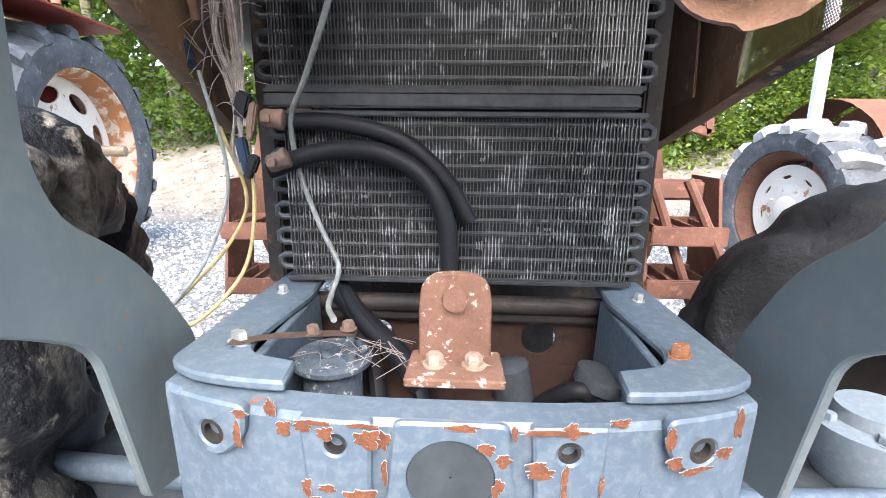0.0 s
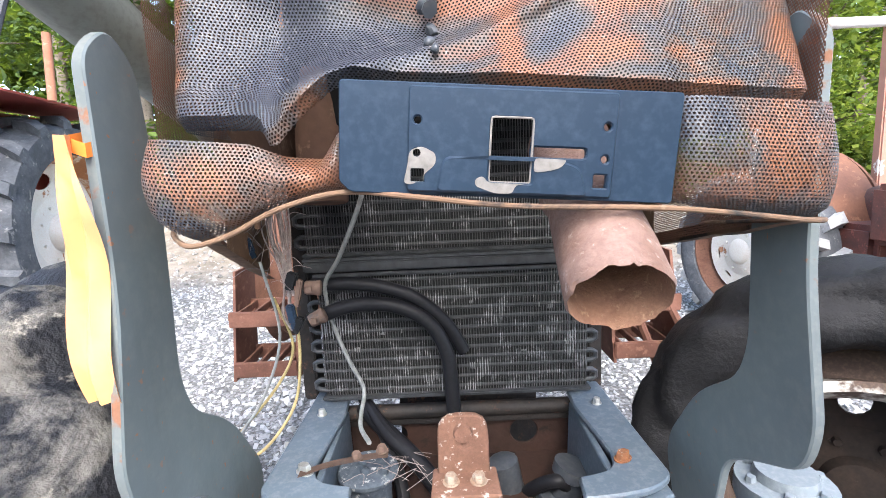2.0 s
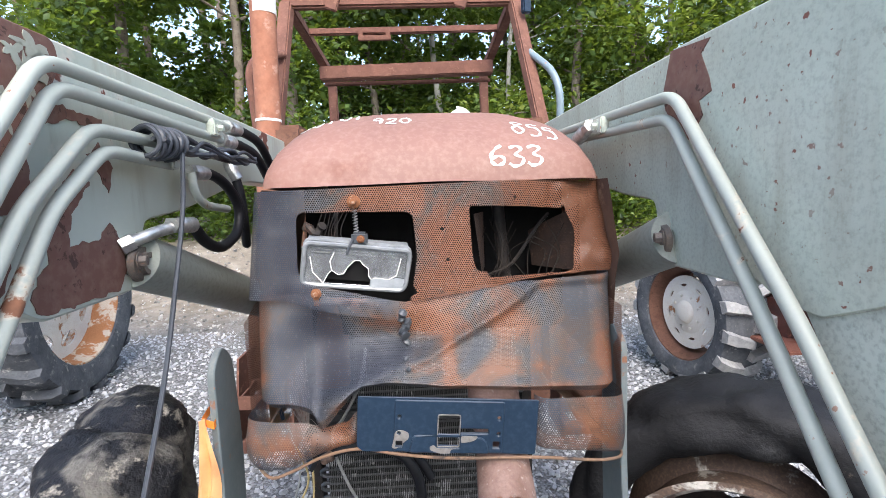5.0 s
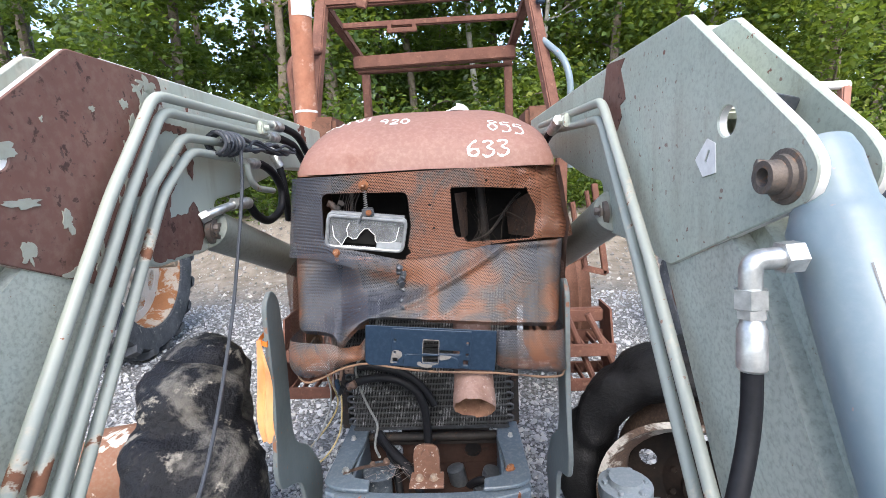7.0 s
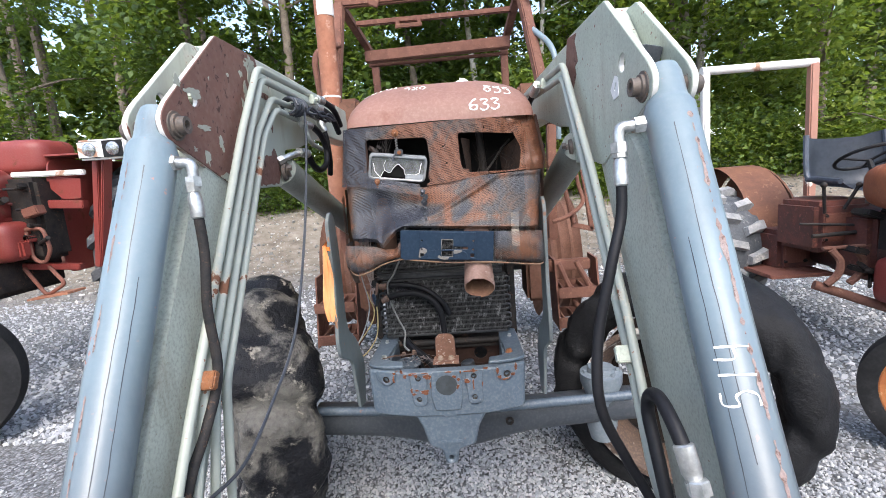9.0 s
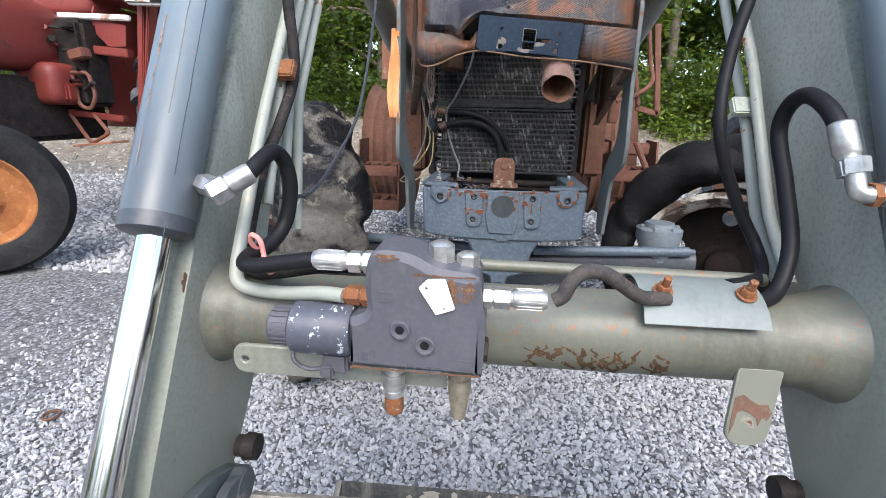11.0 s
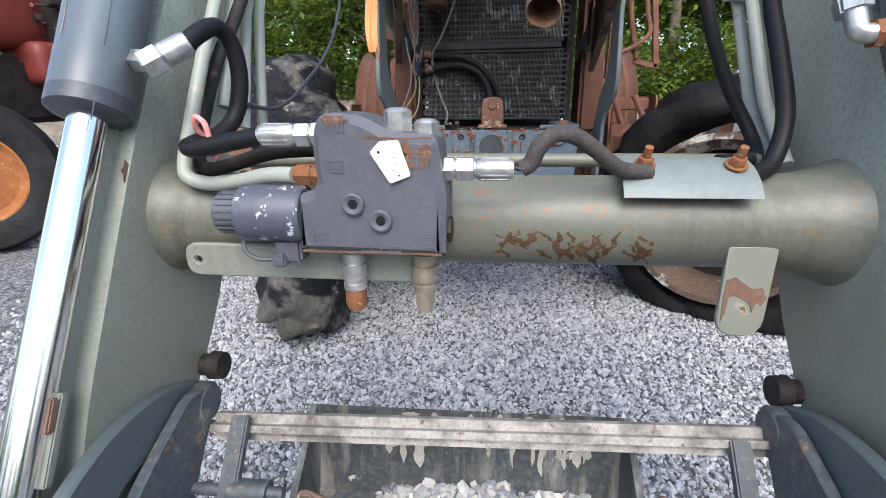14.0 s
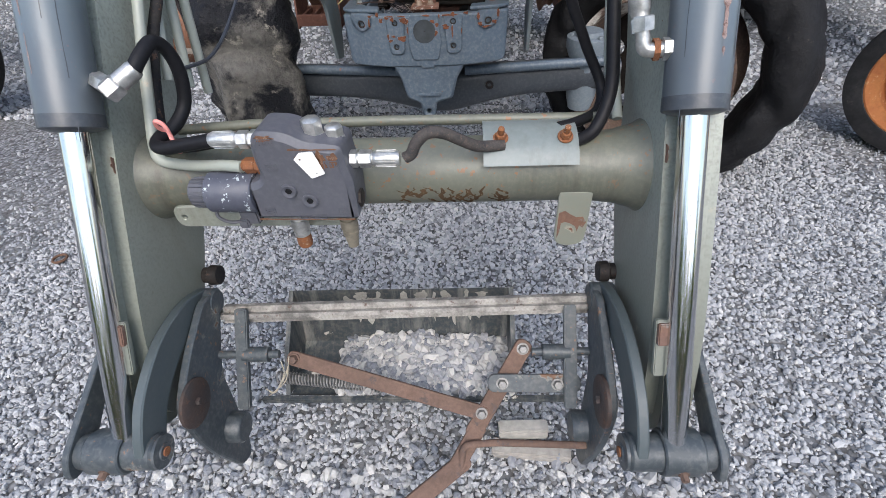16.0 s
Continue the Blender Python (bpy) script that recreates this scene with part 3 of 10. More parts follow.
M_coil = painted("speckled_coil_paint", (0.075, 0.080, 0.105), under=(0.50, 0.55, 0.56), chip=0.60, scale=75, rough=0.45, dirt=(0.13, 0.14, 0.16), dirt_amount=0.3)
M_fitrust = rusty("rusty_fitting", (0.30, 0.115, 0.042), (0.20, 0.085, 0.045), (0.40, 0.30, 0.22), scale=55)
M_wire_grey = plain("grey_wire", (0.22, 0.225, 0.215), 0.6, 0, 0.3, 80)
M_wire_yellow = plain("yellow_wire", (0.36, 0.28, 0.12), 0.55, 0, 0.3, 80)
M_pink = plain("pink_wire", (0.75, 0.28, 0.25), 0.5, 0, 0.2, 60)
M_blackcable = plain("black_cable", (0.05, 0.055, 0.065), 0.5, 0, 0.2, 60)
M_silver = plain("silvered_lamp_shell", (0.36, 0.365, 0.36), 0.26, 0.75, 0.35, 30, 0.4)
M_lampglass = plain("cloudy_lamp_glass", (0.20, 0.21, 0.215), 0.16, 0.0, 0.25, 45, 0.5)
M_glass = plain("clouded_lamp_glass", (0.34, 0.36, 0.37), 0.15, 0.2, 0.3, 20, 0.2)
M_mud = rusty("mud_smeared_steel", (0.15, 0.142, 0.13), (0.43, 0.405, 0.365), (0.13, 0.085, 0.065), scale=17, cut=(0.36, 0.60))
M_qa = painted("dark_slate_carrier", (0.050, 0.061, 0.068), under=(0.17, 0.10, 0.065), chip=0.665, scale=9, rough=0.42, dirt=(0.20, 0.20, 0.19), dirt_amount=0.42, edge=(0.20, 0.20, 0.18), vary=0.25, streak=(0.10, 0.098, 0.09), specks=0.66, fine=70, bumps=0.5)
M_link = rusty("brown_link_steel", (0.13, 0.085, 0.065), (0.19, 0.12, 0.09), (0.10, 0.08, 0.075), scale=10)
M_bark = rusty("bark", (0.14, 0.11, 0.085), (0.24, 0.20, 0.16), (0.08, 0.06, 0.05), scale=6)
M_barkpale = rusty("pale_bark", (0.30, 0.28, 0.25), (0.42, 0.40, 0.36), (0.2, 0.18, 0.15), scale=6)
M_leaf = leaf_mat("leaf_green", [(0.0, (0.012, 0.030, 0.008)), (0.5, (0.040, 0.085, 0.020)), (1.0, (0.11, 0.17, 0.035))])
# Yellower leaf copy: sun coming through the leaves is put into the colour
M_leaflit = leaf_mat("leaf_lit_yellow_green", [(0.0, (0.05, 0.10, 0.015)), (0.6, (0.13, 0.19, 0.03)), (1.0, (0.26, 0.30, 0.06))])
M_seat = plain("black_vinyl", (0.055, 0.065, 0.085), 0.4, 0, 0.25, 20, 0.2)

M_lowarm = painted("dirty_grey_green_paint", (0.440, 0.468, 0.402), under=(0.17, 0.08, 0.04), chip=0.70, scale=5, rough=0.4, dirt=(0.10, 0.10, 0.08), dirt_amount=0.5, edge=(0.36, 0.33, 0.25), streak=(0.16, 0.13, 0.09), specks=0.73, vary=0.2, fine=130, bumps=0.5, darkened=(0.60, 1.25, (0.155, 0.164, 0.136)), spec=0.7)
M_crosstube = painted("olive_tube_paint", (0.125, 0.131, 0.102), under=(0.19, 0.10, 0.05), chip=0.70, scale=6, rough=0.46, dirt=(0.20, 0.19, 0.14), dirt_amount=0.5, edge=(0.30, 0.26, 0.18), streak=(0.045, 0.038, 0.024), specks=0.635, bumps=0.5, vary=0.22, spec=0.6)
M_rimmixwarm = painted("cream_rusty_rim", (0.55, 0.46, 0.36), under=(0.36, 0.15, 0.06), chip=0.46, scale=6, rough=0.65, dirt=(0.40, 0.24, 0.13), dirt_amount=0.5, soft=0.06)
# Near-black of the lamp shell; behind the grille it paints the shade there
M_innerblack = plain("inner_black", (0.010, 0.0095, 0.009), 0.9, 0, 0.3, 20)
M_valverust = rusty("valve_rust", (0.20, 0.095, 0.05), (0.12, 0.07, 0.048), (0.33, 0.24, 0.17), scale=60, rough=0.8)

# ---- ground ----
def rise(x, y):
    """The yard is flat; behind it an earth bank climbs into the wood."""
    k = min(1.0, max(0.0, (y - 7.6 - 0.5 * math.sin(x * 0.55) - 0.3 * math.sin(x * 1.7)) / 3.6))
    h = 0.95 * k * k * (3 - 2 * k)
    if y > 11:
        h += 0.05 * min(y - 11, 40)
    if y > 7:
        h += 0.10 * noise.noise((x * 0.9, y * 0.9, 0)) * k
    return h


def ground_lines(lo, hi, fine0, fine1, step):
    out, a = [], fine0
    while a <= fine1:
        out.append(a)
        a += step
    g, s = fine1, step
    while g < hi:
        s *= 1.5
        g += s
        out.append(min(g, hi))
    g, s = fine0, step
    while g > lo:
        s *= 1.5
        g -= s
        out.insert(0, max(g, lo))
    return out


bm = bmesh.new()
gx = ground_lines(-600, 600, -14, 14, 0.5)
gy = ground_lines(-600, 900, -3, 17, 0.4)
gv = [[bm.verts.new((x, y, rise(x, y))) for x in gx] for y in gy]
for i in range(len(gy) - 1):
    for j in range(len(gx) - 1):
        bm.faces.new((gv[i][j], gv[i][j + 1], gv[i + 1][j + 1], gv[i + 1][j]))
lone("ground", bm, M_ground, "grey crushed-stone yard with a sandy earth bank", "ground", kind="structure")

rng = np.random.default_rng(7)


def stone_field(name, n, place, size, mat, label, category, seed, flat=0.75, skew=0.62, many=False):
    """Many broken stones in one mesh: squashed, skewed blocks with uneven corners; many: with more facets."""
    r = np.random.default_rng(seed)
    b = bmesh.new()
    if many:
        bmesh.ops.create_icosphere(b, subdivisions=1, radius=1.05)
    else:
        bmesh.ops.create_cube(b, size=1.5)
    bmesh.ops.triangulate(b, faces=b.faces[:])
    b.verts.ensure_lookup_table()
    base = np.array([v.co[:] for v in b.verts])
    tri = np.array([[v.index for v in f.verts] for f in b.faces])
    b.free()
    P = place(r, n)
    n, c = len(P), len(base)
    S = size(r, n)[:, None, None]
    sh = 1 + skew * (r.random((n, c, 3)) - 0.5)
    ax = np.stack([1.05 + 0.9 * (r.random(n) - 0.5), 0.95 + 0.6 * (r.random(n) - 0.5), flat * (0.7 + 0.5 * r.random(n))], 1)[:, None, :]
    q = r.normal(size=(n, 4))
    q /= np.linalg.norm(q, axis=1)[:, None]
    w, x, y, z = q.T
    R = np.stack([1 - 2 * (y * y + z * z), 2 * (x * y - z * w), 2 * (x * z + y * w), 2 * (x * y + z * w), 1 - 2 * (x * x + z * z), 2 * (y * z - x * w), 2 * (x * z - y * w), 2 * (y * z + x * w), 1 - 2 * (x * x + y * y)], 1).reshape(n, 3, 3)
    pts = np.einsum("nij,nvj->nvi", R, base[None] * sh * ax) * S + P[:, None, :]
    faces = (tri[None] + (np.arange(n) * c)[:, None, None]).reshape(-1, 3)
    me = bpy.data.meshes.new(name)
    me.vertices.add(n * c)
    me.vertices.foreach_set("co", pts.reshape(-1).astype(np.float32))
    me.loops.add(len(faces) * 3)
    me.loops.foreach_set("vertex_index", faces.reshape(-1).astype(np.int32))
    me.polygons.add(len(faces))
    me.polygons.foreach_set("loop_start", np.arange(0, len(faces) * 3, 3, dtype=np.int32))
    me.update(calc_edges=True)
    me.shade_flat()
    me.materials.append(mat)
    return tagged(new(name, me), label, category, kind="stuff")


def spread_near(r, n):
    x = r.uniform(-1.85, 2.05, n) + 0.42 * r.normal(size=n) * (r.random(n) < 0.6)
    y = -1.2 + 2.7 * r.random(n) ** 1.15 + 0.34 * r.normal(size=n) * (r.random(n) < 0.5)
    return np.stack([x, y, r.uniform(-0.002, 0.008, n)], 1)


def spread_far(r, n):
    y = 1.6 + 4.4 * r.random(n) ** 1.4
    x = r.uniform(-1, 1, n) * (2.6 + y * 0.95)
    return np.stack([x, y, r.uniform(-0.004, 0.008, n)], 1)


stone_field("gravel", 84000, spread_near, lambda r, n: 0.0048 + 0.0070 * r.random(n) ** 2.3, M_stone, "loose grey crushed limestone gravel lying on the yard", "gravel", 3, 0.72, 0.7, True)
def spread_bank(r, n):
    y = 5.8 + 4.6 * r.random(n)
    x = r.uniform(-1, 1, n) * (2.6 + y * 0.95)
    return np.stack([x, y, np.array([rise(a, b) for a, b in zip(x, y)]) + r.uniform(-0.006, 0.008, n)], 1)


stone_field("rubble", 9000, spread_bank, lambda r, n: 0.010 + 0.032 * r.random(n) ** 4, M_bankstone, "loose stones and clods lying over the earth bank", "rubble", 5)
stone_field("gravel", 24000, spread_far, lambda r, n: 0.009 + 0.014 * r.random(n) ** 2.5, M_stone, "coarser grey gravel spread over the yard behind", "gravel", 4)



def spread_rubble(r, n):
    x = r.uniform(-0.85, 0.85, n)
    y = -0.70 - 0.42 * r.random(n) ** 0.8
    return np.stack([x, y, r.uniform(0.004, 0.018, n)], 1)


stone_field("rubble", 900, spread_rubble, lambda r, n: 0.0075 + 0.011 * r.random(n) ** 2.2, M_rock, "larger pale broken stones lying under the bucket carrier", "rubble", 12, 0.8, 0.75, True)

# ---- the burnt tractor ----
HX = 0.050                                   # middle of the hood
tractor = thing("tractor", (0, 0.9, 0), "burnt-out farm tractor with rusted hood and crumpled grille", "tractor")


def lin(a, b, n):
    return [a + (b - a) * i / (n - 1) for i in range(n)]


# hood top, rolled over at the front
bm = bmesh.new()
rows = []
for y, zt, hw, zs in ((0.394, 1.804, 0.325, 1.800), (0.402, 1.845, 0.330, 1.803), (0.43, 1.885, 0.336, 1.803), (0.48, 1.925, 0.342, 1.803), (0.56, 1.958, 0.348, 1.803), (0.70, 1.985, 0.356, 1.80), (0.95, 2.008, 0.362, 1.79), (1.35, 2.025, 0.368, 1.78), (1.95, 2.035, 0.372, 1.77)):
    r = []
    for k in range(33):
        a = math.pi * k / 32
        c, s = math.cos(a), math.sin(a)
        x = HX - hw * math.copysign(abs(c) ** (2 / 3.4), c)
        z = zs + (zt - zs) * abs(s) ** (2 / 2.6)
        r.append((x, y + 0.032 + 0.085 * (x - HX) + 0.022 * abs(c) ** 6 * (1 if y < 0.5 else 0) + 0.004 * noise.noise((x * 7, y * 5, z * 7)), z + 0.004 * noise.noise((x * 6, y * 4, 3))))
    rows.append(r)
sheet(bm, rows)
bm.normal_update()
HOOD_TREE = BVHTree.FromBMesh(bm)
hood = part("hood", bm, M_hood, tractor, "rust-pink scorched sheet-steel hood with white paint marks", smooth=60)
# side skins below the hood
for s in (-1, 1):
    bm = bmesh.new()
    rows = []
    for z in lin(1.800, 1.40, 9):
        rows.append([(HX + s * (0.335 + 0.035 * (1.8 - z) / 0.2 if z > 1.6 else 0.352 - 0.10 * (1.6 - z) * (1 if s < 0 else 0.4)) + 0.004 * noise.noise((y * 8, z * 8, s)), y, z) for y in lin(0.435, 0.80, 8)])
    sheet(bm, rows)
    part("side_panel", bm, M_rustsheet, tractor, "rust-brown side skin of the hood", smooth=60)

# skins of the grille: grids between a top and a bottom line, returned round the corners, cut out along outlines
def bend_x(xl, xr, r, back, n=96):
    """Plan of a shell front: (x, step back) from one rear edge round both corners to the other."""
    out = [(xl, r + back[0] * (1 - k / 7)) for k in range(7)]
    out += [(xl + r - r * math.cos(a), r - r * math.sin(a)) for a in lin(0, math.pi / 2, 7)]
    out += [(x, 0.0) for x in lin(xl + r, xr - r, n)[1:-1]]
    out += [(xr - r + r * math.sin(a), r - r * math.cos(a)) for a in lin(0, math.pi / 2, 7)]
    return out + [(xr, r + back[1] * (k + 1) / 7) for k in range(7)]


def curve(x, pts):
    """A broken line through pts, z for x."""
    if x <= pts[0][0]:
        return pts[0][1]
    for (a, p), (b, q) in zip(pts, pts[1:]):
        if x <= b:
            return p + (q - p) * (x - a) / (b - a)
    return pts[-1][1]


def nearest_on(p, loop):
    best, d0 = None, 9
    for a, b in zip(loop, loop[1:] + loop[:1]):
        a, b = Vector(a), Vector(b)
        w = b - a
        t = max(0, min(1, (p - a).dot(w) / max(1e-9, w.dot(w))))
        q = a + w * t
        if (p - q).length < d0:
            best, d0 = q, (p - q).length
    return best, d0


def skin(name, mat, label, plan, top, bottom, depth, holes=(), rows_=40, lean=None, parent=None):
    """depth(x, z, v) is the y of the front; holes are outlines in x and z."""
    bm = bmesh.new()
    rows = []
    for v in lin(0, 1, rows_):
        r = []
        for x, back in plan:
            zt, zb = curve(x, top), curve(x, bottom)
            z = zt + (zb - zt) * v
            xx = x + (lean(x, v) if lean else 0.0)
            r.append((xx, depth(xx, z, v) + back, z))
        rows.append(r)
    g, made = sheet(bm, rows)
    if holes:
        cell = max(abs(rows[1][8][2] - rows[0][8][2]), (Vector(rows[0][30]) - Vector(rows[0][29])).length)
        kill = [f for f in made if any(inside((f.calc_center_median().x, f.calc_center_median().z), h) for h in holes)]
        rim = set()
        for f in kill:
            for w in f.verts:
                if any(q not in kill for q in w.link_faces):
                    rim.add(w)
        bmesh.ops.delete(bm, geom=kill, context="FACES")
        for w in rim:
            if not w.is_valid:
                continue
            p = Vector((w.co.x, w.co.z))
            q, d = min((nearest_on(p, h) for h in holes), key=lambda k: k[1])
            if d < cell * 1.3:
                w.co.x, w.co.z = q.x, q.y
    # thin folded edge all along the free borders
    rims = [e for e in bm.edges if e.is_boundary]
    ext = bmesh.ops.extrude_edge_only(bm, edges=rims)
    uv = bm.loops.layers.uv.verify()
    for w in [e for e in ext["geom"] if isinstance(e, bmesh.types.BMVert)]:
        w.co.y += 0.0035
    for f in [e for e in ext["geom"] if isinstance(e, bmesh.types.BMFace)]:
        for lp in f.loops:
            lp[uv].uv = (0.0, 0.0)
    return part(name, bm, mat, parent or tractor, label, smooth=60)


# upper grille with two lamp openings; below the first a strip is torn loose and bent forward
def upper_y(x, z, v=0):
    y = 0.410 + 0.07 * x + 0.21 * max(0.0, x - 0.15) - 0.10 * (1.79 - z)
    y += 0.004 * noise.noise((x * 9, z * 9, 1)) + 0.002 * noise.noise((x * 26, z * 26, 4))
    if x > 0.26:
        y += 0.016 * noise.noise((x * 17, z * 12, 8)) + 0.006 * noise.noise((x * 40, z * 30, 3))
    if z < 1.64 and -0.24 < x < -0.02:
        y -= 0.030 * min(1.0, (1.64 - z) / 0.045) * min(1.0, (x + 0.24) / 0.06)
    return y


open_l = rounded([(-0.213, 1.756), (0.000, 1.750), (0.006, 1.665), (-0.004, 1.612), (0.004, 1.598), (-0.010, 1.590), (-0.004, 1.545), (-0.034, 1.540), (-0.030, 1.590), (-0.104, 1.607), (-0.205, 1.629), (-0.213, 1.65)], [0.018, 0.016, 0.01, 0, 0, 0, 0, 0, 0.004, 0.01, 0.014, 0.01], 5)
open_r = rounded([(0.108, 1.757), (0.215, 1.752), (0.296, 1.744), (0.304, 1.752), (0.306, 1.738), (0.331, 1.690), (0.318, 1.620), (0.300, 1.616), (0.143, 1.619), (0.138, 1.630), (0.118, 1.632), (0.111, 1.66)], [0.008, 0.02, 0, 0, 0, 0.02, 0.01, 0.01, 0, 0, 0.012, 0.02], 4)
small = [circle((x, z), 0.0042, 7) for x, z in ((0.055, 1.715), (0.064, 1.657), (0.200, 1.770))]
skin("upper_grille", M_grilletop, "rusted perforated grille panel with two empty lamp openings", bend_x(-0.292, 0.398, 0.030, (0.05, 0.07), 132), [(-0.29, 1.796), (0.1, 1.801), (0.40, 1.808)], [(-0.30, 1.601), (-0.225, 1.598), (-0.11, 1.571), (-0.035, 1.556), (-0.02, 1.556), (-0.008, 1.584), (0.06, 1.589), (0.125, 1.599), (0.20, 1.609), (0.31, 1.614), (0.40, 1.612), (0.46, 1.604)], upper_y, [open_l, open_r] + small, 52, lambda x, v: (-0.018 if x < 0.05 else 0.036) * v * min(1.0, abs(x - 0.05) / 0.30))
for x, y, z in ((-0.176, 0.352, 1.612),):
    bm = bmesh.new()
    hexhead(bm, (x, y, z), (0.05, -1, 0.1), 0.007, 0.006)
    box(bm, (x - 0.001, y + 0.002, z - 0.014), (0.009, 0.004, 0.018), None, 0.001)
    part("lip_screw", bm, M_fitrust, tractor, "rusty screw in the torn strip")

# middle grille: dented sheet with a crease that runs down to its lower corner, where it curls forward
MID_TOP = [(-0.32, 1.606), (-0.20, 1.604), (-0.02, 1.578), (0.13, 1.604), (0.42, 1.612)]
MID_LOW = [(-0.29, 1.412), (-0.232, 1.409), (-0.196, 1.406), (-0.187, 1.391), (-0.176, 1.389), (-0.150, 1.416), (-0.124, 1.440), (-0.103, 1.449), (-0.04, 1.4445), (0.06, 1.437), (0.20, 1.425), (0.36, 1.412)]


def middle_y(x, z, v=0):
    top = 0.402 + 0.05 * x + 0.12 * max(0.0, x - 0.15)
    low_ = 0.300 + 0.16 * max(0.0, -x - 0.16) + 0.14 * max(0.0, x - 0.20)
    y = top + (low_ - top) * v ** 0.9
    # hollow of the blow, above the crease
    y += 0.034 * math.exp(-((x + 0.05) / 0.15) ** 2 - ((z - 1.515) / 0.045) ** 2)
    y += 0.016 * math.exp(-((x + 0.19) / 0.05) ** 2 - ((z - 1.49) / 0.06) ** 2)
    # the crease itself
    line = curve(x, [(-0.16, 1.43), (-0.10, 1.459), (0.02, 1.490), (0.10, 1.530), (0.24, 1.606)])
    y -= 0.013 * math.exp(-((z - line) / 0.011) ** 2) * (1 if x > -0.16 else 0)
    # curl at the lower corner
    y -= 0.030 * math.exp(-((x + 0.155) / 0.035) ** 2) * max(0.0, v - 0.70) / 0.30
    # rolled lower edge
    if v > 0.93:
        y += 0.020 * (v - 0.93) / 0.07
    y += 0.007 * noise.noise((x * 11, z * 11, 2)) + 0.0028 * noise.noise((x * 30, z * 30, 5))
    return y


skin("middle_grille", M_grille, "dented perforated grille sheet, scorched blue and rust", bend_x(-0.300, 0.398, 0.034, (0.10, 0.06), 96), MID_TOP, MID_LOW, middle_y, (), 44, lambda x, v: (0.016 if x < 0.05 else -0.036) * v * min(1.0, abs(x - 0.05) / 0.30))

# lower corner pieces
def low_left_y(x, z, v=0):
    y = 0.306 - 0.016 * math.sin(math.pi * min(1, v)) + 0.03 * math.exp(-((x + 0.138) / 0.022) ** 2) * (1 - v) + 0.008 * noise.noise((x * 14, z * 14, 9))
    return y + (0.012 * (v - 0.9) / 0.1 if v > 0.9 else 0)


skin("lower_grille", M_grillelow, "bent rusty perforated corner piece", bend_x(-0.303, -0.108, 0.022, (0.10, 0.0), 34), [(-0.30, 1.404), (-0.197, 1.394), (-0.164, 1.381), (-0.133, 1.378), (-0.113, 1.404)], [(-0.303, 1.330), (-0.285, 1.312), (-0.264, 1.302), (-0.227, 1.311), (-0.175, 1.334), (-0.135, 1.347), (-0.108, 1.349)], low_left_y, (), 22)


def low_right_y(x, z, v=0):
    return 0.292 + 0.10 * max(0.0, x - 0.20) - 0.012 * math.sin(math.pi * v) + 0.005 * noise.noise((x * 16, z * 14, 12)) + (0.014 * (v - 0.9) / 0.1 if v > 0.9 else 0)


skin("lower_grille", M_grillelow, "scorched perforated corner piece", bend_x(0.205, 0.372, 0.028, (0.0, 0.10), 34), [(0.20, 1.421), (0.36, 1.410)], [(0.20, 1.322), (0.37, 1.297)], low_right_y, (), 22)
# bottom rim and flanks of the grille shell
bm = bmesh.new()
sweep(bm, smooth_path([(-0.300, 0.50, 1.345), (-0.304, 0.36, 1.318), (-0.268, 0.306, 1.299), (-0.225, 0.306, 1.308), (-0.175, 0.304, 1.331), (-0.11, 0.300, 1.345), (-0.04, 0.288, 1.338), (0.05, 0.286, 1.326), (0.20, 0.288, 1.317), (0.33, 0.296, 1.300), (0.372, 0.345, 1.294), (0.378, 0.55, 1.27)], 5), 0.0028, 8)
part("grille_rim", bm, M_scorch, tractor, "bent dark bottom rim of the grille shell")
M_flank = rusty("tan_burnt_sheet", (0.33, 0.185, 0.095), (0.17, 0.098, 0.06), (0.40, 0.26, 0.165), scale=8, rough=0.85)
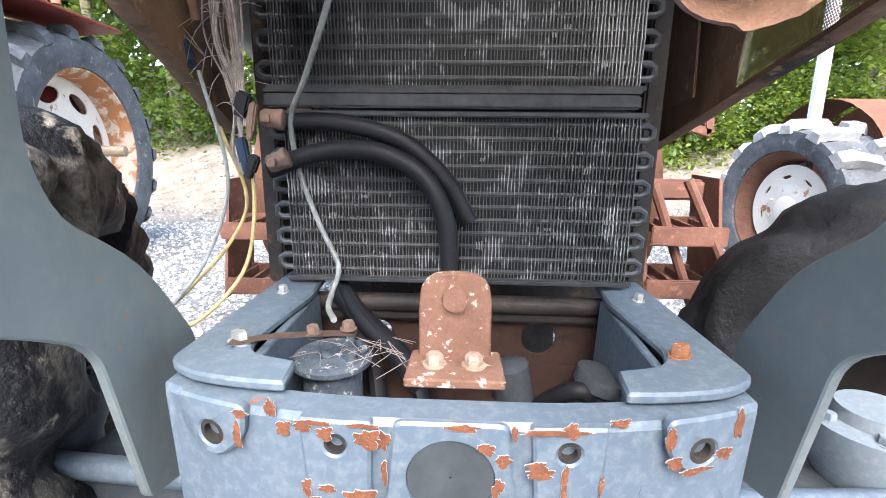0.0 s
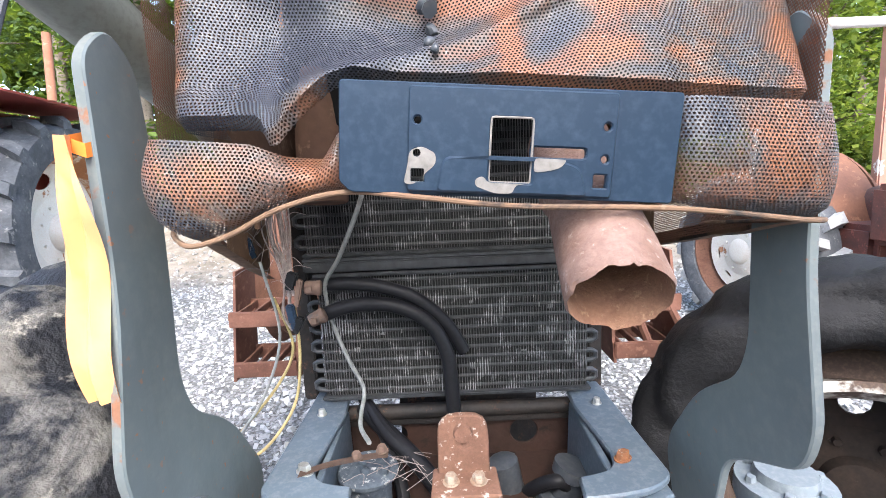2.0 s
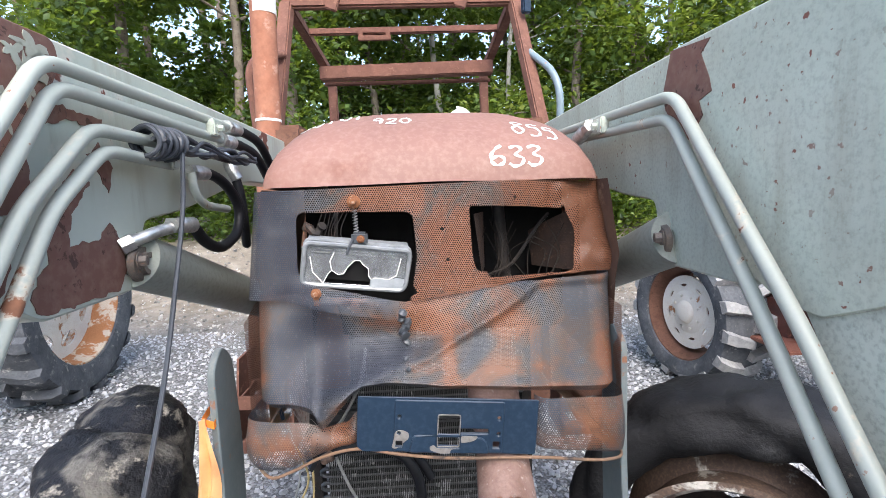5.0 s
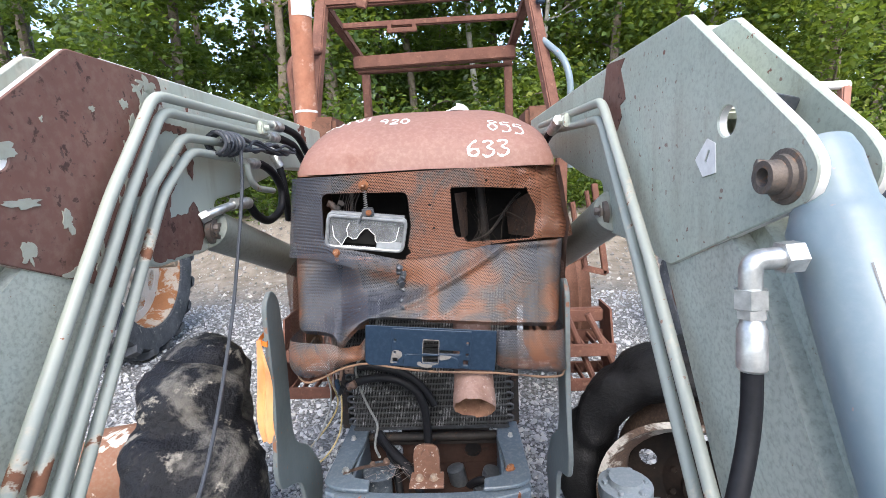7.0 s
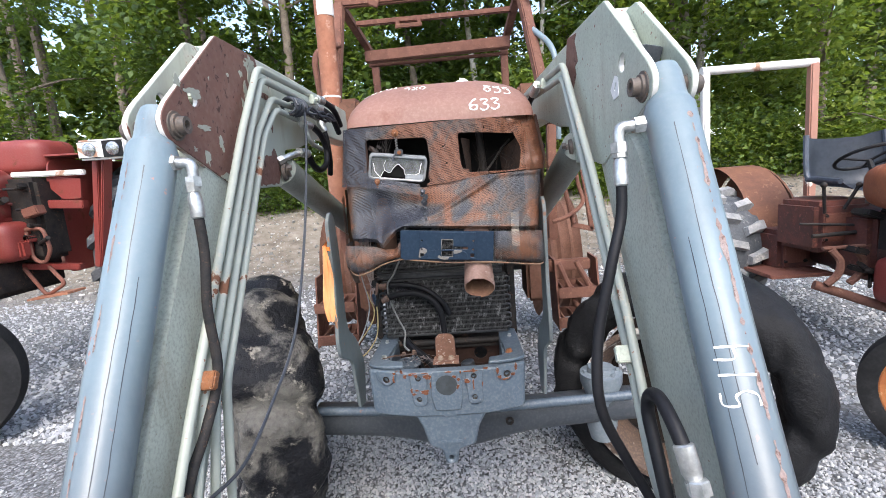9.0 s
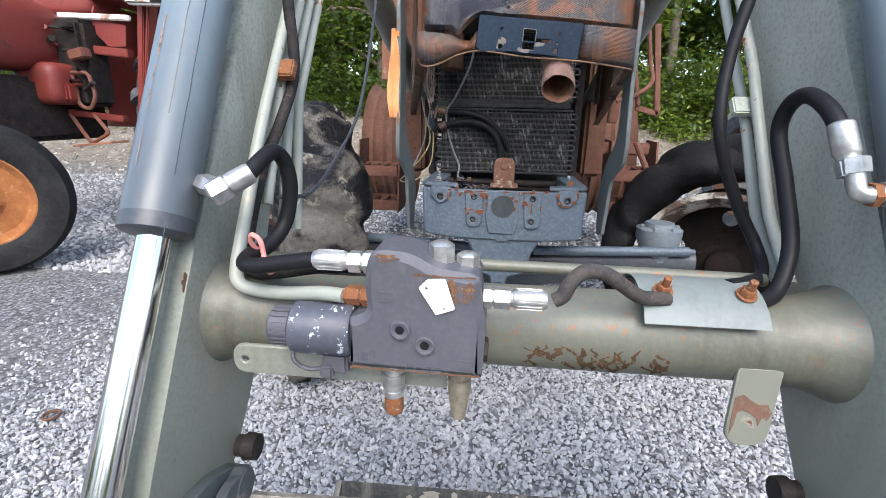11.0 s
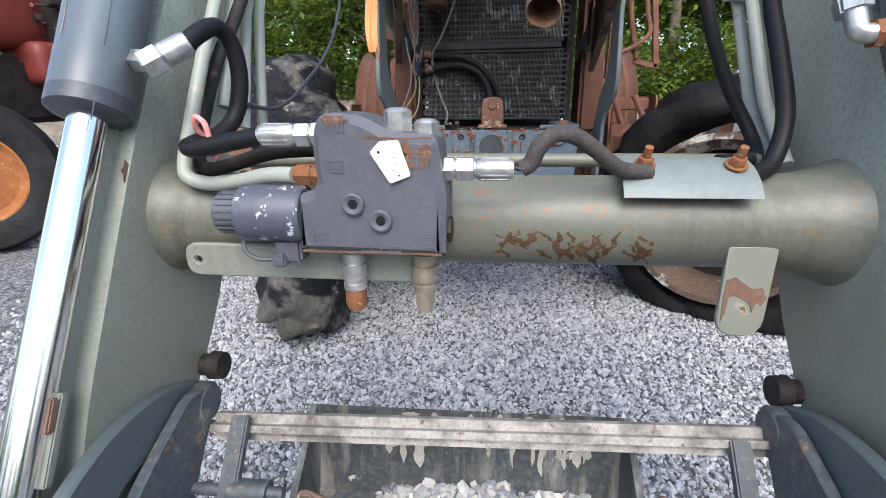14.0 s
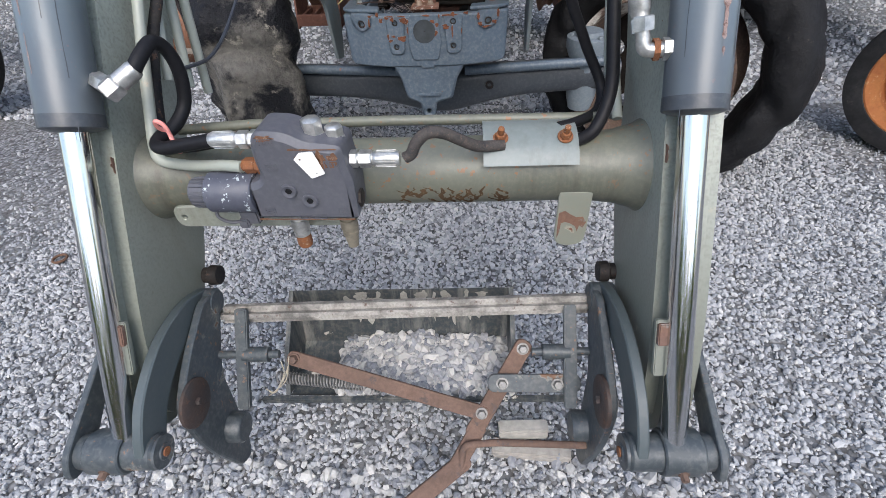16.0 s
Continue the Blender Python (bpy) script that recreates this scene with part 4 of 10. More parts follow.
for s, xa, xb, za, zb, ym, yb in ((-1, -0.302, -0.428, 1.322, 1.142, 0.56, 0.90), (1, 0.374, 0.458, 1.296, 1.112, 0.80, 1.20)):
    def low(y):
        return za + (zb - za) * (y - 0.335) / (yb - 0.335)

    def out_x(y):
        return xa + (xb - xa) * (y - 0.335) / (yb - 0.335)
    # perforated skin towards the front
    bm = bmesh.new()
    sheet(bm, [[(out_x(y) + 0.003 * noise.noise((y * 9, z * 9, s)), y, low(y) + 0.006 + (1.56 - low(y)) * z) for y in lin(0.345, ym + 0.02, 14)] for z in lin(0, 1, 10)])
    flank = part("grille_flank", bm, M_grillerust, tractor, "rusty perforated flank of the grille shell", smooth=60)
    # folded rail along its lower edge
    bm = bmesh.new()
    fl = [(y, 0.004 * noise.noise((y * 14, s, 3))) for y in lin(0.345, yb, 16)]
    sheet(bm, [[(out_x(y) + s * (0.004 - w * 0.030) + k, y - 0.012 * w, low(y) - 0.003 * math.sin(w * 3.14) + k) for w in (0, 0.35, 0.7, 1.0)] for y, k in fl])
    sheet(bm, [[(out_x(y) + s * 0.005 + k, y, low(y) + k), (out_x(y) + s * 0.006 + k, y, low(y) + 0.010 + k), (out_x(y) + s * 0.003 + k, y, low(y) + 0.024 + k)] for y, k in fl])
    part("flank_rail", bm, M_scorch, flank, "tan folded flange of the flank, scorched black in front", smooth=30)
    # solid sheet behind, creased once
    bm = bmesh.new()
    rows = []
    for k, y in enumerate(lin(ym, yb, 9)):
        t = k / 8
        rows.append([(out_x(y) - s * (0.003 + 0.012 * abs(math.sin(t * 4.2)) + 0.006 * noise.noise((y * 12, z * 6, 4))), y + 0.012 * z, low(y) + 0.008 + (1.58 - low(y)) * z) for z in lin(0, 1, 9)])
    sheet(bm, rows)
    part("flank_sheet", bm, M_flank, flank, "tan and brown creased steel sheet", smooth=30)
    if s > 0:
        bm = bmesh.new()
        box(bm, (out_x(ym) - 0.034, ym + 0.12, low(ym) + 0.09), (0.004, 0.085, 0.17), rot("X", -6), 0.002)
        part("flank_strap", bm, M_rustsheet, flank, "rusty strap plate riveted to the flank")
    else:
        bm = bmesh.new()
        rod(bm, (out_x(ym) + 0.016, ym + 0.10, low(ym) + 0.03), (out_x(ym) + 0.020, ym + 0.08, low(ym) + 0.085), 0.006, seg=10)
        part("hinge_pin", bm, M_rustsheet, flank, "rusty hinge pin inside the flank")

# blue mounting plate with slots, pressed ribs and a raised lower ledge
bm = bmesh.new()


def rect(x0, x1, z0, z1, r=0.003):
    return rounded([(x0, z0), (x1, z0), (x1, z1), (x0, z1)], r, 2)


tilt = Matrix.Translation((0.048, 0.2905, 1.3835)) @ rot("Y", 4.6) @ rot("X", 1.5)
PLACE = tilt @ frame_xz(0)
square = rect(-0.018, 0.020, -0.036, 0.022)
slot = rect(0.0201, 0.070, -0.012, -0.003)
holes = [square, slot] + [circle((u, v), 0.0036, 10) for u in (-0.0845, 0.0875) for v in (0.017, -0.012)] + [rect(u - 0.006, u + 0.006, -0.038, -0.026, 0.001) for u in (-0.0835, 0.0845)]
plate(bm, rounded([(-0.156, -0.040), (-0.146, -0.050), (0.155, -0.050), (0.155, 0.050), (-0.156, 0.050)], [0.004, 0.008, 0.004, 0.004, 0.004]), holes, 0.004, PLACE, 0.001)
mp = part("mounting_plate", bm, M_blueplate, tractor, "dark blue steel plate with square and round slots")
bm = bmesh.new()
plate(bm, rounded([(-0.093, -0.047), (0.096, -0.047), (0.096, 0.047), (-0.093, 0.047)], 0.004), holes, 0.004, tilt @ frame_xz(-0.0038), 0.0015)
part("raised_panel", bm, M_blueplate, mp, "raised middle panel of the plate")
bm = bmesh.new()
plate(bm, rounded([(-0.066, -0.0465), (0.073, -0.0465), (0.066, -0.020), (0.046, -0.014), (-0.060, -0.014)], [0.006, 0.006, 0.01, 0.01, 0.008]), [rect(-0.0185, 0.0205, -0.036, -0.0142, 0.002)], 0.005, tilt @ frame_xz(-0.0078), 0.002)
part("pressed_lip", bm, M_blueplate, mp, "pressed ledge along the lower edge")
for nm, loop, yy in (("bare_patch", [(-0.096, -0.040), (-0.087, -0.041), (-0.076, -0.030), (-0.067, -0.022), (-0.067, -0.012), (-0.080, -0.006), (-0.091, -0.010), (-0.093, -0.026)], -0.0062), ("bare_patch", [(-0.030, -0.040), (-0.012, -0.046), (0.004, -0.0455), (0.006, -0.038), (0.016, -0.0365), (-0.019, -0.0365), (-0.024, -0.030), (-0.031, -0.034)], -0.0108), ("bare_patch", [(0.022, -0.013), (0.052, -0.0135), (0.046, -0.021), (0.036, -0.024), (0.022, -0.026)], -0.0108)):
    bm = bmesh.new()
    plate(bm, rounded(loop, 0.004, 3), [circle((-0.0845, -0.012), 0.0037, 10), rect(-0.0896, -0.0774, -0.0381, -0.0259, 0.001)] if yy > -0.008 else [], 0.0008, tilt @ frame_xz(yy))
    part(nm, bm, M_bare, mp, "flaked patch of bare pale metal", smooth=0)
bm = bmesh.new()
sweep(bm, [tilt @ V(x, -0.0062, z) for x, z in square + square[:1]], 0.0011, 6)
part("bare_edge", bm, M_bare, mp, "worn bright edge of the square hole")

# Added black sheet: the shade inside the hood is put into its colour
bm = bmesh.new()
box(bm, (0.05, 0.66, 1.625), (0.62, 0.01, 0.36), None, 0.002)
part("dark_backing", bm, M_innerblack, tractor, "black sheet added for the dark space behind the grille")
# inside the second opening: creased charred sheets and an upright pipe
M_charred = rusty("charred_brown_sheet", (0.060, 0.036, 0.026), (0.028, 0.022, 0.020), (0.10, 0.058, 0.038), scale=26)
for a_, b_, c_, d_, m_ in (((0.118, 0.425, 1.74), (0.150, 0.53, 1.74), (0.150, 0.53, 1.62), (0.132, 0.435, 1.62), M_charred), ((0.345, 0.485, 1.75), (0.262, 0.60, 1.69), (0.268, 0.59, 1.61), (0.345, 0.48, 1.61), M_charred)):
    bm = bmesh.new()
    sheet(bm, [[Vector(a_).lerp(Vector(b_), t).lerp(Vector(d_).lerp(Vector(c_), t), v) + V(0, 0.006 * noise.noise((t * 4, v * 4, a_[0])), 0) for t in lin(0, 1, 7)] for v in lin(0, 1, 7)])
    part("inner_sheet", bm, m_, tractor, "creased charred brown sheet inside the lamp opening", smooth=60)
bm = bmesh.new()
rod(bm, (0.20, 0.56, 1.58), (0.185, 0.57, 1.79), 0.014, seg=10)
sweep(bm, smooth_path([(0.16, 0.54, 1.60), (0.21, 0.53, 1.625), (0.27, 0.55, 1.70), (0.30, 0.56, 1.73)], 4), 0.004, 6)
part("brace", bm, M_darkmetal, tractor)
# lamp left in the torn opening
lampm = Matrix.Translation((-0.105, 0.384, 1.6525)) @ rot("Z", 8) @ rot("Y", 7.5) @ rot("X", 4)
oval = rounded([(-0.098, -0.040), (0.092, -0.042), (0.097, 0.036), (-0.096, 0.038)], [0.014, 0.016, 0.014, 0.012], 6)
gap = [(-0.060, -0.036), (-0.052, -0.018), (-0.046, -0.011), (-0.034, -0.018), (-0.024, -0.016), (-0.018, -0.004), (-0.006, 0.010), (0.004, 0.011), (0.010, 0.004), (0.021, -0.004), (0.022, -0.018), (0.028, -0.024), (0.024, -0.037), (-0.02, -0.036)]
bm = bmesh.new()
plate(bm, oval, [], 0.05, frame_xz(0.045), 0.010, 2)
bmesh.ops.transform(bm, matrix=lampm, verts=bm.verts)
lamp = part("headlamp", bm, M_innerblack, tractor, "broken headlamp hanging in its opening")
bm = bmesh.new()
plate(bm, [(x * 0.985, z * 0.96) for x, z in oval], [gap], 0.002, frame_xz(0.012), 0.0006)
for z0 in (0.020, 0.026):
    box(bm, (0, 0.0095, z0), (0.182, 0.003, 0.0022), rot("Y", 0.6), 0.0008)
bmesh.ops.transform(bm, matrix=lampm, verts=bm.verts)
part("reflector", bm, M_silver, lamp, "jagged silvered reflector shell")
bm = bmesh.new()
sweep(bm, [(x, 0.006, z) for x, z in oval + oval[:1]], 0.0045, 8)
sweep(bm, [(x, 0.014, z * 1.04 + 0.004) for x, z in oval[8:]], 0.004, 8)
sheet(bm, [[(x, y, z - 0.012 * (x + 0.1) * 0.05) for x in lin(-0.092, 0.092, 12)] for y, z in ((0.004, 0.036), (0.012, 0.042), (0.024, 0.046), (0.040, 0.047))])
bmesh.ops.transform(bm, matrix=lampm, verts=bm.verts)
part("lens_rim", bm, M_lampglass, lamp, "cloudy ribbed rim of the lamp glass")
bm = bmesh.new()
plate(bm, [(0.026, -0.024), (0.034, -0.021), (0.060, -0.022), (0.074, -0.018), (0.090, -0.019), (0.090, -0.036), (0.080, -0.041), (0.027, -0.039)], [], 0.002, frame_xz(0.006))
bmesh.ops.transform(bm, matrix=lampm, verts=bm.verts)
part("glass_shard", bm, M_glass, lamp, "clouded shard of lamp glass")
bm = bmesh.new()
for pts in (gap[:-2] + [(0.034, -0.021), (0.060, -0.022), (0.074, -0.014), (0.078, 0.008), (0.080, 0.020)], [(-0.086, 0.012), (-0.080, -0.016), (-0.066, -0.030), (-0.060, -0.036)], [(-0.046, -0.011), (-0.050, 0.006), (-0.044, 0.022)]):
    sweep(bm, [(x, 0.007, z) for x, z in pts], 0.0010, 5)
bmesh.ops.transform(bm, matrix=lampm, verts=bm.verts)
part("broken_edge", bm, M_white, lamp, "bright broken edges of the lamp glass")
bm = bmesh.new()
box(bm, (0.0, 0.010, 0.052), (0.030, 0.014, 0.024), rot("Y", -6), 0.004)
sweep(bm, [(-0.012, 0.004, 0.050), (-0.018, 0.001, 0.036), (-0.021, 0.0, 0.022)], 0.0028, 6)
bmesh.ops.transform(bm, matrix=lampm, verts=bm.verts)
brk = part("adjuster", bm, M_cyldark, lamp, "melted slate lamp bracket")
bm = bmesh.new()
hexhead(bm, lampm @ V(0.002, 0.003, 0.052), (0.1, -1, 0), 0.0055, 0.005)
part("screw", bm, M_fitrust, brk, "rusty bracket screw")
bm = bmesh.new()
sweep(bm, [V(-0.106, 0.405, 1.702).lerp(V(-0.107, 0.404, 1.762), k / 88) + V(0.0042 * math.cos(k * math.pi / 4), 0.0042 * math.sin(k * math.pi / 4), 0) for k in range(89)], 0.0011, 5)
part("coil", bm, M_bolt, brk, "small steel coil spring")
bm = bmesh.new()
hexhead(bm, (-0.107, 0.394, 1.772), (0.05, -1, 0.05), 0.0065, 0.012)
lathe(bm, (-0.107, 0.399, 1.772), (0, -1, 0), [(0, 0.0125), (0.003, 0.0125), (0.004, 0.011)], 18)
part("screw", bm, M_fitrust, brk, "rust-orange adjusting screw with a washer")
for k in range(7):
    bm = bmesh.new()
    x0 = -0.185 + 0.008 * k
    sweep(bm, smooth_path([(x0 + 0.012, 0.43, 1.752), (x0 + 0.004 * math.sin(k), 0.425, 1.72), (x0 - 0.002 + 0.006 * math.sin(k * 2.2), 0.42, 1.692)], 3), 0.0011, 5)
    part("charred_lead", bm, M_darkmetal, lamp, "charred lead behind the lamp")
bm = bmesh.new()
box(bm, (-0.150, 0.44, 1.72), (0.008, 0.004, 0.085), rot("Y", 4), 0.001)
part("lead_clip", bm, M_darkmetal, lamp, "dark strip behind the lamp")
bm = bmesh.new()
sweep(bm, [(-0.205 + 0.006 * k, 0.412 + 0.004 * math.sin(k * 1.7), 1.722 + 0.008 * math.sin(k * 1.3)) for k in range(7)], 0.008, 7, [0.005 + 0.005 * abs(math.sin(k * 1.2)) for k in range(7)])
part("melted_lump", bm, M_darkmetal, lamp, "melted lump beside the lamp")
bm = bmesh.new()
sweep(bm, smooth_path([(-0.022, 0.362, 1.572), (-0.028, 0.372, 1.556), (-0.016, 0.376, 1.545), (-0.026, 0.370, 1.532), (-0.020, 0.360, 1.524)], 4), 0.006, 7, [0.003 + 0.007 * abs(math.sin(k * 1.1)) for k in range(17)])
for k, (x, z) in enumerate(((-0.019, 1.508), (-0.022, 1.488), (-0.017, 1.476))):
    b = bmesh.new()
    bmesh.ops.create_icosphere(b, subdivisions=2, radius=0.007 - 0.001 * k)
    for w in b.verts:
        w.co *= 1 + 0.5 * noise.noise(w.co * 160 + V(k, 0, 0))
        w.co += V(x, middle_y(x, z, (1.58 - z) / 0.13) - 0.002, z)
    merge(bm, b)
part("melted_plastic", bm, M_cyldark, tractor, "drips of melted grey plastic")

# marks painted by hand: strokes laid onto the sheet below them
STROKES = {
    "6": [[(0.50, 0.98), (0.24, 0.76), (0.08, 0.42), (0.12, 0.12), (0.34, 0.0), (0.56, 0.14), (0.52, 0.36), (0.30, 0.42), (0.12, 0.26)]],
    "3": [[(0.06, 0.90), (0.32, 1.0), (0.52, 0.84), (0.28, 0.56), (0.56, 0.36), (0.46, 0.08), (0.20, 0.0), (0.02, 0.14)]],
    "5": [[(0.54, 1.0), (0.14, 0.98), (0.10, 0.58), (0.40, 0.60), (0.56, 0.34), (0.42, 0.06), (0.08, 0.02)]],
    "8": [[(0.30, 0.52), (0.08, 0.76), (0.30, 1.0), (0.52, 0.78), (0.30, 0.52), (0.06, 0.25), (0.30, 0.0), (0.56, 0.25), (0.30, 0.52)]],
    "9": [[(0.50, 0.72), (0.30, 0.50), (0.10, 0.70), (0.30, 1.0), (0.50, 0.80), (0.46, 0.0)]],
    "2": [[(0.08, 0.80), (0.30, 1.0), (0.50, 0.80), (0.38, 0.46), (0.04, 0.02), (0.56, 0.02)]],
    "0": [[(0.30, 1.0), (0.08, 0.70), (0.10, 0.25), (0.32, 0.0), (0.54, 0.30), (0.50, 0.78), (0.30, 1.0)]],
    "1": [[(0.32, 1.0), (0.30, 0.50), (0.28, 0.0)]],
    "4": [[(0.08, 1.0), (0.06, 0.46), (0.52, 0.44)], [(0.50, 0.92), (0.46, 0.0)]],
}


def strokes(text, gap=0.72):
    """Pen strokes of a text as lists of flat points, middle at 0."""
    out = []
    for i, ch in enumerate(text):
        for st in STROKES[ch]:
            out.append([(i * gap + p.x - len(text) * gap / 2 + 0.05 * math.sin(3 * i), p.y - 0.5 + 0.06 * math.sin(5 * i)) for p in smooth_path([(a, b, 0) for a, b in st], 5)])
    return out


def ribbon(bm, pts, up, w):
    """A flat stroke along points that already lie on a surface, with normals up."""
    prev = None
    for i, p in enumerate(pts):
        d = (pts[min(i + 1, len(pts) - 1)] - pts[max(i - 1, 0)]).normalized()
        s = d.cross(up[i]).normalized() * w * (0.75 + 0.25 * math.sin(i * 0.9))
        cur = (bm.verts.new(p + s), bm.verts.new(p - s))
        if prev:
            bm.faces.new((prev[0], prev[1], cur[1], cur[0]))
        prev = cur


def write(text, x, y, z, size, depth, way):
    """Hand-painted text on the hood: cast along way from a sheet at (x, y, z)."""
    for st in strokes(text):
        bm = bmesh.new()
        P, U = [], []
        for u, v in st:
            o = V(x + u * size, y + (v * depth if abs(way.z) > 0.5 else 0), z + (0 if abs(way.z) > 0.5 else v * depth))
            hit_, nrm, _, _ = HOOD_TREE.ray_cast(o, way.normalized())
            if hit_ is not None:
                if nrm.dot(way) > 0:
                    nrm = -nrm
                P.append(hit_ + nrm * 0.0015)
                U.append(nrm)
        if len(P) > 2:
            ribbon(bm, P, U, 0.0038)
        part("painted_stroke", bm, M_white, hood, "hand-painted white stroke", smooth=0)


# ---- radiator and condenser ----
def finned(x0, x1, z0, z1, y, name, label, seed, tubes):
    r = random.Random(seed)
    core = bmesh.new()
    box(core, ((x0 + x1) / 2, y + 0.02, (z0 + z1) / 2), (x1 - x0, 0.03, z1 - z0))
    ob = part(name, core, M_finshade, tractor, label)
    b = bmesh.new()
    n = int((x1 - x0) / 0.0052)
    for i in range(n):
        x = x0 + (i + 0.5) * (x1 - x0) / n
        zz = lin(z0, z1, 13)
        pts = [(x + r.uniform(-0.0009, 0.0009), y + r.uniform(-0.0015, 0.0015), z) for z in zz]
        for p, q in zip(pts, pts[1:]):
            put(b, [(p[0] - 0.0008, p[1], p[2]), (p[0] + 0.0008, p[1], p[2]), (q[0] + 0.0008, q[1], q[2]), (q[0] - 0.0008, q[1], q[2]), (p[0], p[1] + 0.008, p[2]), (q[0], q[1] + 0.008, q[2])], [(0, 1, 2, 3), (1, 4, 5, 2), (4, 0, 3, 5)])
    part("fin_pack", b, M_fin, ob, "thin dusty metal fins", smooth=0)["kind"] = "stuff"
    b = bmesh.new()
    for k in range(tubes):
        z = z0 + (k + 0.5) * (z1 - z0) / tubes
        rod(b, (x0, y + 0.006, z), (x1, y + 0.006, z), 0.0042, seg=8)
    part("cooling_tube", b, M_rad, ob, "flattened cooling tubes")["kind"] = "stuff"
    b = bmesh.new()
    for _ in range(22):
        x, z = r.uniform(x0 + 0.02, x1 - 0.02), r.uniform(z0 + 0.02, z1 - 0.02)
        h = r.uniform(0.004, 0.014)
        for d in range(r.randint(1, 3)):
            box(b, (x + d * 0.004, y - 0.001, z), (0.0018, 0.0022, h * r.uniform(0.6, 1)), rot("Y", r.uniform(-7, 7)))
    part("bent_fin_patch", b, M_findust, ob, "bent pale fins")["kind"] = "stuff"
    for zz in (z0 - 0.004, z1 + 0.004):
        b = bmesh.new()
        box(b, ((x0 + x1) / 2, y + 0.008, zz), (x1 - x0 + 0.012, 0.03, 0.008), None, 0.002)
        part("frame_bar", b, M_rad, ob)
    b = bmesh.new()
    for s, xx in ((-1, x0), (1, x1)):
        for k in range(tubes // 2):
            z = z0 + (2 * k + 1) * (z1 - z0) / tubes
            dz = (z1 - z0) / tubes / 2
            sweep(b, [(xx, y + 0.01, z - dz), (xx + s * 0.012, y + 0.01, z - dz), (xx + s * 0.020, y + 0.01, z - dz * 0.5), (xx + s * 0.020, y + 0.01, z + dz * 0.5), (xx + s * 0.012, y + 0.01, z + dz), (xx, y + 0.01, z + dz)], 0.0055, 8)
    part("return_bend", b, M_rad, ob, "row of tube return bends")["kind"] = "stuff"
    return ob


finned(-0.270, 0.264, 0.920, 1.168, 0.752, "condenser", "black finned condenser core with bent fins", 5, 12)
finned(-0.290, 0.262, 1.214, 1.60, 0.766, "radiator", "black finned radiator core, sunlight painted pale in one corner", 6, 18)
bm = bmesh.new()
box(bm, (-0.018, 0.757, 1.190), (0.548, 0.032, 0.020), None, 0.003)
box(bm, (-0.018, 0.748, 1.204), (0.548, 0.012, 0.006), None, 0.001)
part("core_divider", bm, M_rad, tractor, "dark steel bar between the two cores")
for s in (-1, 1):
    bm = bmesh.new()
    box(bm, (-0.01 + s * 0.305, 0.83, 1.27), (0.03, 0.06, 0.76), None, 0.004)
    part("core_post", bm, M_darkmetal, tractor, "oily upright frame of the cores")
# closed dark engine space behind
bm = bmesh.new()
box(bm, (0.03, 1.02, 1.35), (0.60, 0.06, 1.1), None, 0.01)
part("fan_shroud", bm, M_darkmetal, tractor)
bm = bmesh.new()
box(bm, (0.03, 1.65, 1.30), (0.42, 1.1, 0.85), None, 0.06)
box(bm, (0.03, 1.7, 0.75), (0.36, 1.5, 0.45), None, 0.06)
part("engine", bm, M_darkmetal, tractor, "burnt dark engine block")
# black hoses across the condenser
def towards(pts, k=0.915, c=(0.008, 0.034, 1.139)):
    """Points drawn in towards the front of the tractor."""
    return [Vector(c) + (Vector(p) - Vector(c)) * k for p in pts]


bm = bmesh.new()
sweep(bm, smooth_path(towards([(-0.30, 0.80, 1.160), (-0.20, 0.79, 1.160), (-0.11, 0.785, 1.140), (-0.055, 0.785, 1.105), (-0.015, 0.785, 1.06), (0.015, 0.785, 1.005)])), 0.013, 10)
part("hose", bm, M_hose, tractor, "burnt black rubber hose")
bm = bmesh.new()
sweep(bm, smooth_path(towards([(-0.31, 0.79, 1.085), (-0.22, 0.785, 1.115), (-0.13, 0.775, 1.115), (-0.06, 0.77, 1.08), (-0.025, 0.765, 1.02), (-0.015, 0.76, 0.95), (-0.012, 0.75, 0.86), (-0.01, 0.74, 0.80)])), 0.014, 10)
part("hose", bm, M_hose, tractor, "burnt black rubber hose")

# air tube mouth below the grille
bm = bmesh.new()
p_mouth, p_back = V(0.147, 0.276, 1.237), V(0.150, 0.470, 1.388)
ax = (p_back - p_mouth).normalized()
L = (p_back - p_mouth).length
lathe(bm, p_mouth, ax, [(0.0, 0.0490), (0.004, 0.0515), (0.05, 0.050), (0.11, 0.047), (0.14, 0.046), (0.15, 0.052), (L, 0.052)], 72, False)


def torn(b):
    """The lip hangs a little on one side and is torn along its rim."""
    for v in b.verts:
        d = (v.co - p_mouth).dot(ax)
        if d < 0.05:
            v.co += V(0, 0, -1) * 0.004 * (1 - d / 0.05) * (1 if v.co.x > 0.15 else 0.2)
            v.co += ax * (0.004 * noise.noise(v.co * 60) + 0.003 * noise.noise(v.co * 140)) * (1 - d / 0.05)
    return b


tube = part("air_tube", torn(bm), rusty("rust_pink_tube", (0.255, 0.165, 0.14), (0.16, 0.092, 0.07), (0.33, 0.25, 0.22), scale=24, rough=0.85, bumps=0.8), tractor, "rusty open air-tube mouth below the grille")
bm = bmesh.new()
lathe(bm, p_mouth, ax, [(0.0, 0.0490), (0.006, 0.0480), (0.10, 0.045), (L * 0.7, 0.042), (L * 0.7 + 0.001, 0.001)], 72, False)
